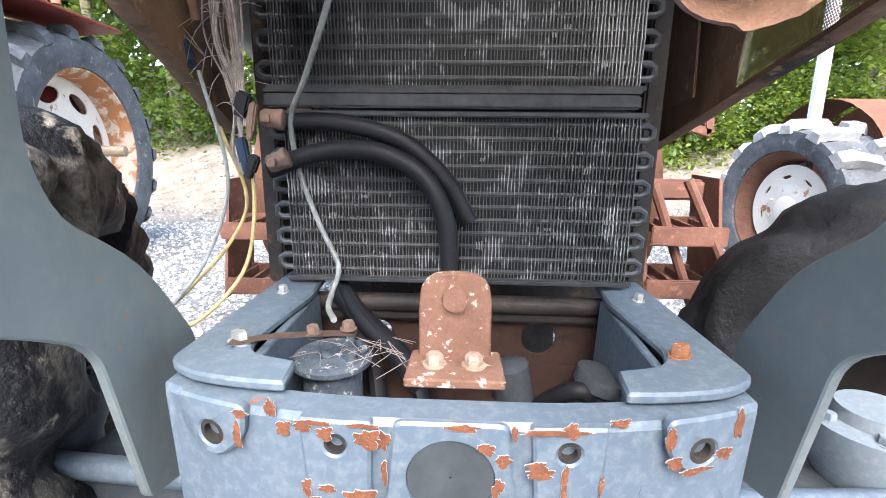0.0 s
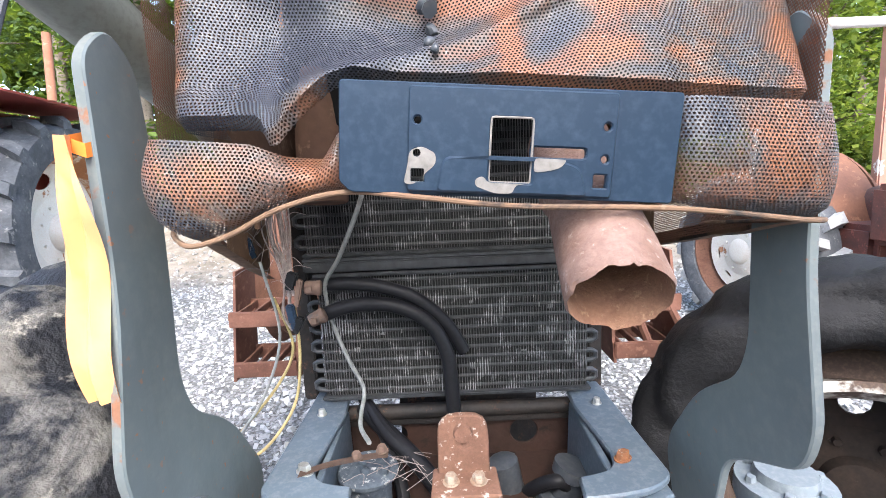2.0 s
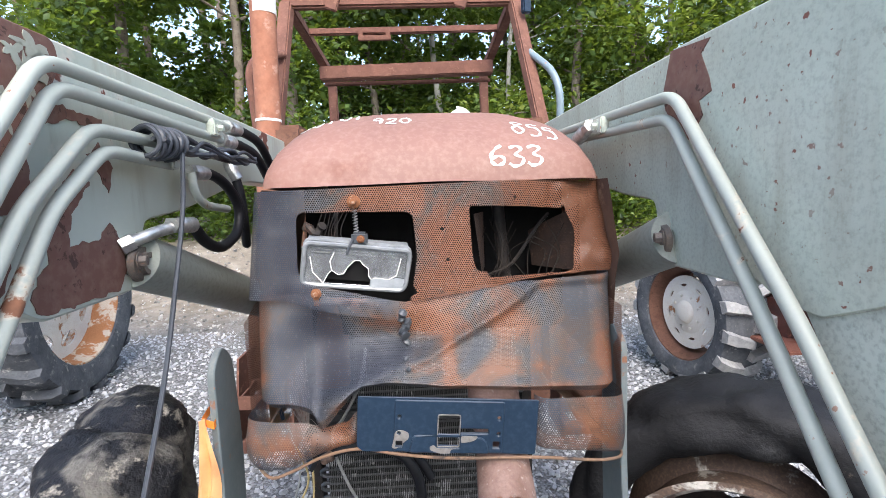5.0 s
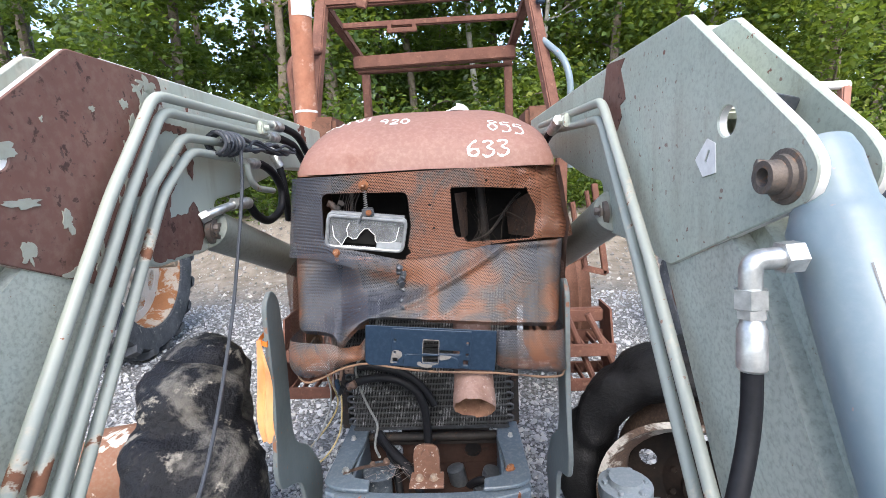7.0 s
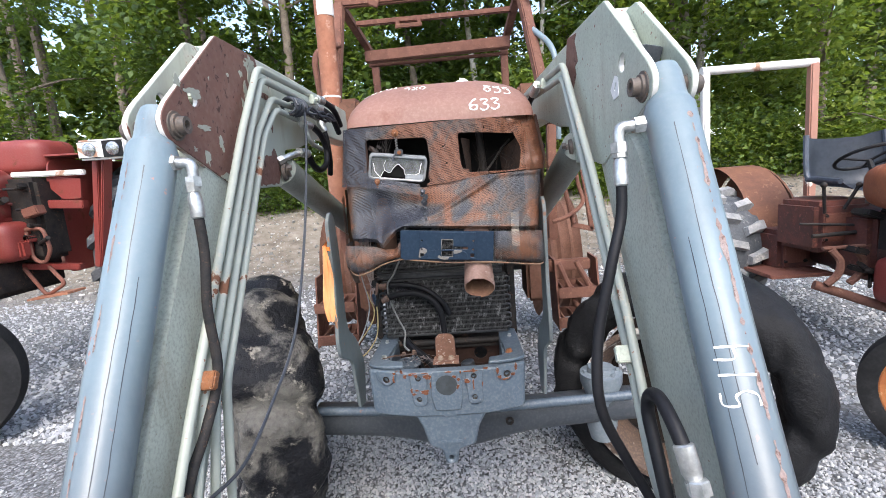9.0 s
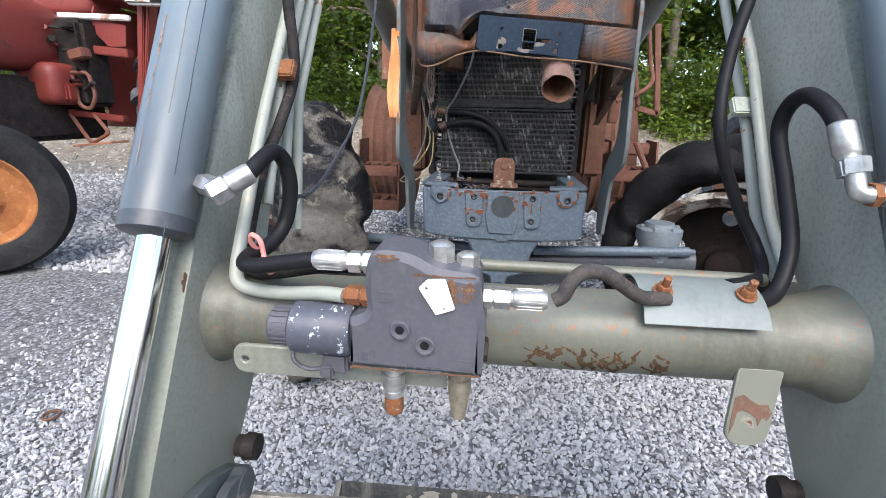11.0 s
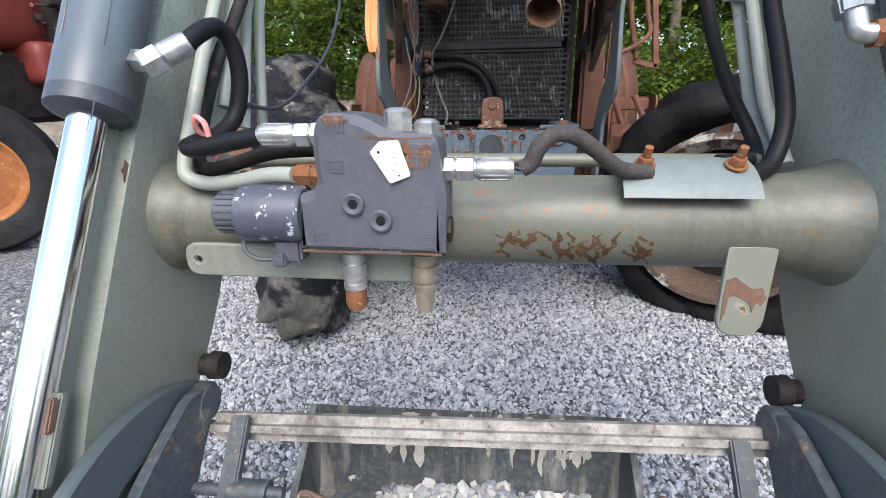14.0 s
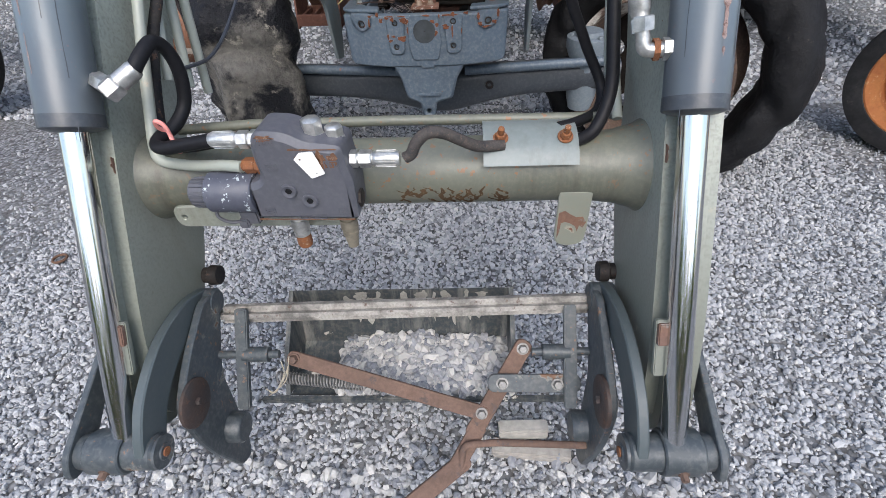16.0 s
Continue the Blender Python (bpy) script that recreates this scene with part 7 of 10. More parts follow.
def arm(s):
    xi, xo = LX + s * 0.512, LX + s * 0.620          # rear beam
    xk, xq = LX + s * 0.517, LX + s * 0.596          # knee plates
    xm, xl = (xi + xo) / 2, LX + s * 0.5545
    bm = bmesh.new()
    plate(bm, rounded(LOWER, [0, 0.05, 0, 0.1, 0.12, 0.08, 0.08, 0.06, 0.06, 0.1, 0.15, 0.05, 0]), [], 0.099, frame_yz(xl), 0.028, 4)
    a = part("lower_beam", bm, M_lowarm, loader, "grey-green welded box beam")
    bm = bmesh.new()
    plate(bm, rounded(UPPER, [0.01, 0.0, 0.02, 0.05, 0.02, 0.1, 0.05, 0.03, 0.03, 0.03, 0.02, 0.0]), [circle((0.425, 1.672), 0.022, 14)], abs(xo - xi) - 0.010, frame_yz(xm), 0.004)
    part("upper_beam", bm, M_armpeel if s < 0 else M_arm, loader, "grey-green rear beam, paint peeling to primer" if s < 0 else "grey-green rear beam")
    for x, nm in ((xk, "inner"), (xq, "outer")):
        bm = bmesh.new()
        off = 0.0 if nm == "inner" else 0.03
        plate(bm, rounded([(y + off, z) for y, z in (KNEE if s > 0 else KNEE_SHORT)], KNEE_R), [circle((-0.135 + off, 1.841) if s < 0 else (-0.104 + off, 1.842), 0.021, 18)], 0.014, frame_yz(x - s * (0.010 if nm == "inner" else -0.004)), 0.002)
        for f in bm.faces:
            f.material_index = 1 if abs(f.normal.x) < 0.5 else 0
        part("knee_plate", bm, [M_primer if (s < 0 and nm == "inner") else (M_armpeel if s < 0 else M_arm), M_whitepipe], loader, "knee plate, red-brown primer showing through flaked paint" if s < 0 and nm == "inner" else "grey-green knee plate with pale worn edge")
    bm = bmesh.new()
    box(bm, (LX + s * 0.556, 0.04, 1.93), (0.072, 0.02, 0.20), rot("X", -42), 0.004)
    part("knee_web", bm, M_arm, loader)
    # knee pin with boss
    bm = bmesh.new()
    c = V(xk - s * 0.014, -0.226, 1.767)
    lathe(bm, c, (-s, 0, 0), [(-0.006, 0.034), (0.006, 0.032), (0.007, 0.026), (0.013, 0.025), (0.014, 0.020), (0.030, 0.019), (0.030, 0.011), (0.018, 0.009)], 24)
    hexhead(bm, c + V(-s * 0.006, 0.03, 0.012), (-s, 0.3, 0.3), 0.008, 0.012, False)
    rod(bm, (xk, -0.226, 1.767), (xq + s * 0.03, -0.20, 1.767), 0.020, seg=16)
    part("knee_pin", bm, M_pin, loader, "greasy knee pin in its boss")
    bm = bmesh.new()
    lathe(bm, (xi - s * 0.004, 0.425, 1.672), (-s, 0, 0), [(0, 0.034), (0.012, 0.032), (0.013, 0.021), (0.024, 0.021), (0.024, 0.012), (0.016, 0.01)], 20)
    hexhead(bm, (xi - s * 0.03, 0.385, 1.682), (-s, 0.2, 0), 0.011, 0.012)
    part("lift_pin", bm, M_pin, loader, "greasy lift-cylinder pin")
    # steel tubes along the inside of the arm
    tx = LX + s * 0.466
    runs = [[((0.85, 0.80, 0.90, 0.50)[k], z0), (y0, z1)] + [(y + 0.05 * k, z) for y, z in ((0.026, 1.778), (-0.30, 1.32), (-0.40, 1.18), (-0.50 + 0.015 * k, 1.03 - 0.04 * k))] for k, (z0, y0, z1) in enumerate(((1.978, 0.188, 1.973), (1.938, 0.208, 1.944), (1.895, 0.270, 1.897), (1.858, 0.298, 1.868)))]
    if s > 0:
        runs = [((1.05, 1.955), (0.325, 1.935), (0.045, 1.61), (-0.21, 1.27), (-0.375, 0.99), (-0.475, 0.895)), ((1.05, 1.925), (0.336, 1.898), (0.108, 1.61), (-0.012, 1.445), (-0.225, 1.16), (-0.34, 0.97), (-0.445, 0.885))]
    for k, rn in enumerate(runs):
        bm = bmesh.new()
        sweep(bm, bent_path([(tx, y, z) for y, z in rn], 0.035), 0.0105, 12)
        part("oil_tube", bm, M_tube, loader, "bent grey-green steel oil tube")
    for y0, z0 in (((-0.350, 1.235), (0.70, 1.957)) if s < 0 else ((-0.235, 1.185), (0.61, 1.925))):
        bm = bmesh.new()
        t = V(0, 0.57, 0.82).normalized() if z0 < 1.6 else V(0, 1, 0.02).normalized()
        q = t.to_track_quat("Z", "X").to_matrix()
        box(bm, (tx - s * 0.012, y0, z0), (0.020, 0.050, 0.038), q if z0 < 1.6 else None, 0.003)
        hexhead(bm, (tx - s * 0.022, y0, z0), (-s, 0, 0), 0.008, 0.010)
        part("tube_clamp", bm, M_fitrust if (s < 0 and z0 < 1.6) else M_arm, loader, "bolted tube clamp")
    # bucket ram
    top, gl, end = V(LX + s * 0.541, -0.226, 1.768), V(LX + s * (0.537 if s < 0 else 0.530), -0.640, 1.000), V(LX + s * 0.543, -0.950, 0.432)
    d = (gl - top).normalized()
    bm = bmesh.new()
    n = (gl - top).length
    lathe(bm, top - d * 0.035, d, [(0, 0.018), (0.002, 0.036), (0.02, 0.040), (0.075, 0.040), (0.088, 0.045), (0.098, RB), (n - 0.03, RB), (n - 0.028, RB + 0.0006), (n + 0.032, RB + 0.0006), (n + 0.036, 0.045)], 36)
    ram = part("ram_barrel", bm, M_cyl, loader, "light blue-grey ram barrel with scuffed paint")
    bm = bmesh.new()
    lathe(bm, gl - d * 0.185, d, [(0.176, RB + 0.0003), (0.180, RB + 0.0010), (0.200, RB + 0.0010), (0.203, RB - 0.003), (0.206, 0.036), (0.208, 0.026)], 36)
    part("gland", bm, M_cyldark, ram, "dark slate ram gland")
    bm = bmesh.new()
    rod(bm, gl, end, 0.0235, seg=28)
    part("rod", bm, M_chrome, ram, "bright chrome ram rod")
    # weld seam and scraped stripe along the barrel
    bm = bmesh.new()
    side = d.cross(V(1, 0, 0)).normalized()
    fr = (V(s * 0.25, 0, 0) + (side if side.y < 0 else -side)).normalized()
    q0 = top + d * 0.10
    rr = random.Random(5 + s)
    tt = d.cross(fr).normalized()
    prev = None
    for k in range(301):
        t = k / 300 * (n - 0.16)
        w = (0.0018 if s < 0 else 0.0050) * (0.55 + 1.5 * noise.noise((t * 13, s, 1)) + 1.3 * noise.noise((t * 70, s, 4)))
        jt = 0.004 * noise.noise((t * 6, s, 8))
        if w < 0.0006:
            prev = None
            continue
        o = q0 + d * t + fr * (RB + 0.0002)
        cur = (bm.verts.new(o + tt * (jt - w)), bm.verts.new(o + tt * (jt + w * (1 + 0.6 * noise.noise((t * 30, s, 2))))))
        if prev:
            bm.faces.new((prev[0], prev[1], cur[1], cur[0]))
        prev = cur
    for v in [v for v in bm.verts if not v.link_faces]:
        bm.verts.remove(v)
    for v in bm.verts:
        pr = v.co - top - d * (v.co - top).dot(d)
        v.co += pr.normalized() * ((RB + 0.0007) - pr.length)
    part("scraped_stripe", bm, rusty("rust_pink_scrape", (0.25, 0.165, 0.145), (0.38, 0.31, 0.285), (0.13, 0.075, 0.06), scale=34, spread=0.53), ram, "scraped rust-pink stripe down the barrel", smooth=0)
    # fine dark runs down the paint beside it
    for an, t0, t1 in ((38, 0.02, 0.62), (-30, 0.30, n - 0.10), (62, 0.25, n - 0.06)):
        bm = bmesh.new()
        prev = None
        for k in range(40):
            t = t0 + (t1 - t0) * k / 39
            aa = radians(an) * s + 0.05 * noise.noise((t * 5, an, s)) + 0.02 * noise.noise((t * 25, an, s))
            w = 0.0007 * (1 + 0.8 * noise.noise((t * 22, an, 3)))
            o = top + d * (0.10 + t)
            n0 = fr * math.cos(aa) + tt * math.sin(aa)
            sd = d.cross(n0)
            cur = (bm.verts.new(o + n0 * (RB + 0.0004) - sd * w), bm.verts.new(o + n0 * (RB + 0.0004) + sd * w))
            if prev:
                bm.faces.new((prev[0], prev[1], cur[1], cur[0]))
            prev = cur
        part("dark_run", bm, M_cyldark, ram, "thin dark run down the paint", smooth=0)
    return top, gl, end, d, xk, xq


AL = arm(-1)
AR = arm(1)

# primer bared in large torn fields on the inner face of one rear beam
def bared(o, x, seed):
    """A field with a jagged border, laid on a beam's face."""
    rj = random.Random(seed)
    out = []
    for (a0, b0), (a1, b1) in zip(o, o[1:] + o[:1]):
        n = max(2, int(math.hypot(a1 - a0, b1 - b0) / 0.008))
        for k in range(n):
            t = k / n
            out.append((a0 + (a1 - a0) * t + rj.uniform(-0.0035, 0.0035), b0 + (b1 - b0) * t + rj.uniform(-0.0035, 0.0035)))
    for grow, m_, nm, lb, lift in ((1.0, M_primer, "bare_patch", "field of red-brown primer bared of paint", 0.0),):
        b = bmesh.new()
        plate(b, out, [], 0.0012, frame_yz(x + lift))
        part(nm, b, m_, loader, lb, smooth=0)


for k, o in enumerate(([(0.252, 1.805), (0.300, 1.838), (0.335, 1.818), (0.282, 1.772), (0.268, 1.722), (0.345, 1.728), (0.369, 1.752), (0.398, 1.722), (0.404, 1.662), (0.378, 1.632), (0.270, 1.628), (0.197, 1.632), (0.185, 1.662), (0.223, 1.703), (0.228, 1.759)], [(0.205, 1.898), (0.242, 1.936), (0.322, 1.932), (0.385, 1.928), (0.370, 1.908), (0.300, 1.915), (0.258, 1.902), (0.227, 1.880)], [(0.335, 1.865), (0.365, 1.885), (0.395, 1.850), (0.380, 1.800), (0.360, 1.835)], [(0.11, 1.78), (0.15, 1.86), (0.20, 1.88), (0.215, 1.83), (0.18, 1.74), (0.14, 1.67), (0.10, 1.69)])):
    bared(o, LX - 0.5158, 70 + k)

# flakes of old paint left on the primer of the left knee
rr = random.Random(17)


def flake(y, z, w, h):
    o, ph = [], rr.uniform(0, 9)
    for k in range(30):
        a = 2 * math.pi * k / 30
        f = 0.85 + 0.75 * noise.noise((math.cos(a) * 1.4 + ph, math.sin(a) * 1.4, ph)) + 0.40 * noise.noise((math.cos(a) * 4 + ph, math.sin(a) * 4, ph))
        o.append((y + w * f * math.cos(a), z + h * f * math.sin(a)))
    b = bmesh.new()
    plate(b, o, [], 0.0012, frame_yz(AL[4] + 0.0179))
    part("paint_flake", b, M_flake, loader, "flake of grey-green paint left on the primer", smooth=0)


M_flake = painted("pale_flake_paint", (0.36, 0.365, 0.30), under=(0.2, 0.09, 0.06), chip=0.74, scale=20, rough=0.5)
for y, z, w, h in ((-0.135, 1.850, 0.035, 0.010), (-0.195, 1.868, 0.022, 0.012), (-0.10, 1.775, 0.028, 0.008), (-0.03, 1.74, 0.012, 0.02), (0.03, 1.70, 0.008, 0.03), (0.225, 2.000, 0.034, 0.016), (0.235, 1.975, 0.020, 0.022), (0.205, 1.945, 0.016, 0.030), (0.165, 1.90, 0.014, 0.028), (0.19, 1.985, 0.020, 0.014), (0.135, 1.86, 0.010, 0.024), (0.12, 1.80, 0.008, 0.03), (-0.03, 1.655, 0.022, 0.009), (0.06, 1.665, 0.010, 0.02), (-0.16, 1.72, 0.010, 0.006), (0.06, 1.93, 0.006, 0.005), (-0.05, 1.90, 0.004, 0.004), (0.145, 1.95, 0.012, 0.010), (-0.11, 1.70, 0.012, 0.018), (0.02, 1.665, 0.014, 0.02), (0.10, 1.76, 0.010, 0.020)):
    flake(y, z, w, h)

# cross tube
bm = bmesh.new()
CYT, CZT, RT = -0.532, 0.818, 0.069
lathe(bm, (LX - 0.512, CYT, CZT), (1, 0, 0), [(0, 0.098), (0.02, 0.086), (0.06, RT + 0.006), (0.12, RT), (0.904, RT), (0.964, RT + 0.006), (1.004, 0.086), (1.024, 0.098)], 44)
part("cross_tube", bm, M_crosstube, loader, "grey-green cross tube between the arms")
rr = random.Random(77)
for s in (-1, 1):
    for y, z, w, h in ((-0.637, 0.905, 0.014, 0.014), (-0.640, 0.870, 0.010, 0.013), (-0.648, 0.836, 0.013, 0.030), (-0.660, 0.800, 0.010, 0.022), (-0.668, 0.750, 0.006, 0.026), (-0.60, 0.925, 0.012, 0.009), (-0.70, 0.70, 0.006, 0.012)):
        o, ph = [], rr.uniform(0, 9)
        for k in range(20):
            a = 2 * math.pi * k / 20
            f = 0.9 + 0.8 * noise.noise((math.cos(a) * 1.5 + ph, math.sin(a) * 1.5, ph))
            o.append((y + w * f * math.cos(a), z + h * f * math.sin(a)))
        b = bmesh.new()
        plate(b, o, [], 0.0014, frame_yz(LX + s * 0.5085))
        part("rust_flake", b, M_edge, loader, "brown flaked patch along the weld", smooth=0)
# scratches on the tube
bm = bmesh.new()
rr = random.Random(11)
for k in range(40):
    x = rr.uniform(0.02, 0.25)
    a0 = radians(rr.uniform(178, 206))
    L = rr.uniform(0.18, 0.62) * (1 if x > 0.09 else 0.5)
    w = rr.uniform(0.0012, 0.0042)
    sl = rr.uniform(-0.02, 0.035)
    pv = None
    for t in lin(0, 1, 6):
        a = a0 + L * t
        ww = w * (0.4 + math.sin(math.pi * t))
        xx = x + sl * t + 0.003 * math.sin(t * 9 + k)
        y, z = CYT + (RT + 0.0008) * math.cos(a), CZT + (RT + 0.0008) * math.sin(a)
        cur = (bm.verts.new((xx - ww, y, z)), bm.verts.new((xx + ww, y, z)))
        if pv:
            bm.faces.new((pv[0], pv[1], cur[1], cur[0]))
        pv = cur
part("scratch_patch", bm, rusty("brown_scratch", (0.070, 0.042, 0.024), (0.14, 0.085, 0.045), (0.32, 0.27, 0.19), scale=40), loader, "brown scratches through the paint", smooth=0)["kind"] = "stuff"
# hanging tab with a peeled patch
bm = bmesh.new()
plate(bm, rounded([(0.346, 0.800), (0.412, 0.800), (0.412, 0.660), (0.346, 0.660)], [0, 0, 0.03, 0.03]), [], 0.010, Matrix.Translation((0, CYT - 0.062, 0)) @ frame_xz(0), 0.002)
tabx = part("hanging_tab", bm, painted("tab_paint", (0.235, 0.245, 0.20), under=(0.17, 0.075, 0.045), chip=0.70, scale=14, rough=0.45, edge=(0.36, 0.34, 0.27)), loader, "grey-green tab with a rust patch under the tube")
bm = bmesh.new()
o = [(0.338, 0.738), (0.352, 0.744), (0.366, 0.735), (0.382, 0.727), (0.398, 0.728), (0.408, 0.714), (0.401, 0.700), (0.392, 0.706), (0.388, 0.690), (0.382, 0.704), (0.368, 0.712), (0.355, 0.716), (0.346, 0.712), (0.345, 0.69), (0.340, 0.672), (0.338, 0.70)]
plate(bm, [(0.379 + (a - 0.373) * 0.84, b + 0.010) for a, b in o], [], 0.0012, Matrix.Translation((0, CYT - 0.0675, 0)) @ frame_xz(0))
part("rust_patch", bm, M_edge, tabx, "red-brown patch bared of paint", smooth=0)
# hose cover bolted on the tube
bm = bmesh.new()
rows = []
for a in lin(48, 152, 12):
    rows.append([(x, CYT + (RT + 0.022) * math.cos(radians(a)) * 1.0, CZT + (RT + 0.016) * math.sin(radians(a)) + 0.012) for x in lin(0.192, 0.372, 6)])
sheet(bm, rows)
cov = part("hose_cover", bm, painted("pale_green_cover", (0.19, 0.22, 0.212), under=(0.26, 0.12, 0.075), chip=0.64, scale=11, rough=0.42, dirt=(0.27, 0.28, 0.27), streak=(0.10, 0.09, 0.07)), loader, "pale grey-green curved hose cover", smooth=60)
for x in (0.225, 0.347):
    bm = bmesh.new()
    n_ = V(0, math.cos(radians(118)), math.sin(radians(118)))
    c = V(x, CYT, CZT + 0.012) + n_ * (RT + 0.020)
    hexhead(bm, c, n_, 0.011, 0.012)
    rod(bm, c, c + n_ * 0.030, 0.006, seg=8)
    part("bolt", bm, M_fitrust, cov, "rusty stud and nut")
bm = bmesh.new()
sweep(bm, [(LX - 0.46, CYT + 0.05, CZT + 0.082), (-0.30, CYT + 0.06, CZT + 0.085), (0.0, CYT + 0.06, CZT + 0.085), (LX + 0.42, CYT + 0.05, CZT + 0.085)], 0.011, 10)
part("oil_tube", bm, M_crosstube, loader, "grey-green steel tube along the cross tube")
bm = bmesh.new()
plate(bm, rounded([(-0.452, 0.797), (-0.10, 0.792), (-0.10, 0.742), (-0.452, 0.745)], [0.022, 0.0, 0.0, 0.022]), [circle((-0.432, 0.770), 0.006, 10)], 0.010, Matrix.Translation((0, CYT - 0.085, 0)) @ frame_xz(0), 0.002)
part("valve_mount", bm, M_lowarm, loader, "grey-green mounting strip under the valve")
# stops and pads low on the arms
for s in (-1, 1):
    bm = bmesh.new()
    box(bm, (LX - 0.006 + s * 0.535, -0.838, 0.612), (0.062, 0.012, 0.110), rot("X", -29), 0.002)
    pad = part("wear_pad", bm, M_lowarm, loader, "small welded pad")
    bm = bmesh.new()
    box(bm, (LX - 0.006 + s * 0.535, -0.829, 0.640), (0.058, 0.018, 0.042), rot("X", -29), 0.002)
    part("rust_block", bm, M_edge, pad, "rusty upper part of the pad")
    bm = bmesh.new()
    lathe(bm, (LX + s * 0.492, -0.560, 0.545), (-s, 0, 0), [(-0.05, 0.020), (0.000, 0.020), (0.004, 0.026), (0.026, 0.024)], 16)
    part("pin_head", bm, M_darkmetal, loader, "rusty pin head at the arm")
# white painted number on the right barrel
top, gl, end, d, xi, xo = AR
fr = V(-0.40, -1, 0)
fr = (fr - d * fr.dot(d)).normalized()
rt_ = d.cross(fr).normalized()
if rt_.x < 0:
    rt_ = -rt_
mm = Matrix((rt_, -d, fr)).transposed()
for st in strokes("514", 0.80):
    bm = bmesh.new()
    P, U = [], []
    for u, v in st:
        # the figures climb the barrel: text runs up along it
        ax_p = top + d * (0.585 - u * 0.046)
        ang = -v * 0.056 / (RB + 0.0007)
        n_ = fr * math.cos(ang) + rt_ * math.sin(ang)
        P.append(ax_p + n_ * (RB + 0.0011))
        U.append(n_)
    ribbon(bm, P, U, 0.0023)
    part("painted_stroke", bm, M_white, loader, "hand-painted white stroke", smooth=0)
bm = bmesh.new()
rr = random.Random(31)
o = [(0.285, 2.020), (0.305, 1.995), (0.285, 1.960), (0.276, 1.927), (0.311, 1.918), (0.292, 1.90), (0.318, 1.872), (0.345, 1.845), (0.375, 1.885), (0.405, 1.925), (0.424, 1.955), (0.396, 2.022)]
plate(bm, [(a + rr.uniform(-0.006, 0.006), b + rr.uniform(-0.006, 0.006)) for a, b in o], [], 0.0012, frame_yz(AR[4] - 0.0178))
part("bare_patch", bm, M_primer, loader, "flaked patch of red-brown primer", smooth=0)
bm = bmesh.new()
plate(bm, rounded([(-0.045, -0.03), (0.035, -0.03), (0.045, 0.035), (0.0, 0.045)], 0.006), [circle((-0.005, 0.0), 0.007, 10)], 0.008, Matrix.Translation(((AR[4] + AR[5]) / 2 - 0.01, -0.10, 1.835)) @ rot("X", 20) @ frame_xz(0), 0.001)
part("stop_tab", bm, M_cyldark, loader, "small blue-grey tab with a hole between the knee plates")
# white ticket mark on the right knee
bm = bmesh.new()
plate(bm, [(-0.086, 1.772), (-0.052, 1.766), (-0.028, 1.792), (-0.060, 1.822), (-0.082, 1.814)], [[(-0.060, 1.786), (-0.055, 1.790), (-0.064, 1.806), (-0.070, 1.804)]], 0.0015, frame_yz(AR[4] - 0.0185))
part("painted_mark", bm, M_white, loader, "smudged white paint mark", smooth=0)


# ---- hydraulic hoses and fittings ----
def hose(pts, r=0.0125, label="black rubber hydraulic hose along the loader arm", name="hydraulic_hose", ends=(True, True), mat=None, per=7):
    bm = bmesh.new()
    path = smooth_path(pts, per)
    sweep(bm, path, r, 12)
    bmesh.ops.transform(bm, matrix=LTURN, verts=bm.verts)
    h = lone(name, bm, mat or M_hose, label, "hose", "hoses")
    for flag, a, b in ((ends[0], path[0], path[2]), (ends[1], path[-1], path[-3])):
        if flag:
            bm = bmesh.new()
            dd = (b - a).normalized()
            lathe(bm, a - dd * 0.012, dd, [(0, r * 0.9), (0.012, r * 1.25), (0.014, r * 1.35), (0.055, r * 1.35), (0.058, r * 1.1)], 14)
            lathe(bm, a - dd * 0.030, dd, [(0, r * 1.35), (0.020, r * 1.35)], 6)
            bmesh.ops.transform(bm, matrix=LTURN, verts=bm.verts)
            part("ferrule", bm, M_zinc, h, "crimped zinc hose end")
    return h


def elbow(at, a, b, r=0.011, n=0.05, mat=None):
    """A pipe elbow from direction a to direction b, with nuts."""
    bm = bmesh.new()
    at, a, b = V(*at), V(*a).normalized(), V(*b).normalized()
    sweep(bm, bent_path([at + a * n, at, at + b * n], 0.03), r, 12)
    lathe(bm, at + a * n, a, [(0, r * 1.5), (0.02, r * 1.5), (0.022, r * 1.2)], 6)
    lathe(bm, at + b * n, b, [(0, r * 1.5), (0.02, r * 1.5), (0.022, r * 1.3)], 6)
    bmesh.ops.transform(bm, matrix=LTURN, verts=bm.verts)
    return lone("hose_elbow", bm, mat or M_zinc, "zinc-plated hydraulic elbow screwed into a ram", "fitting", "fittings")


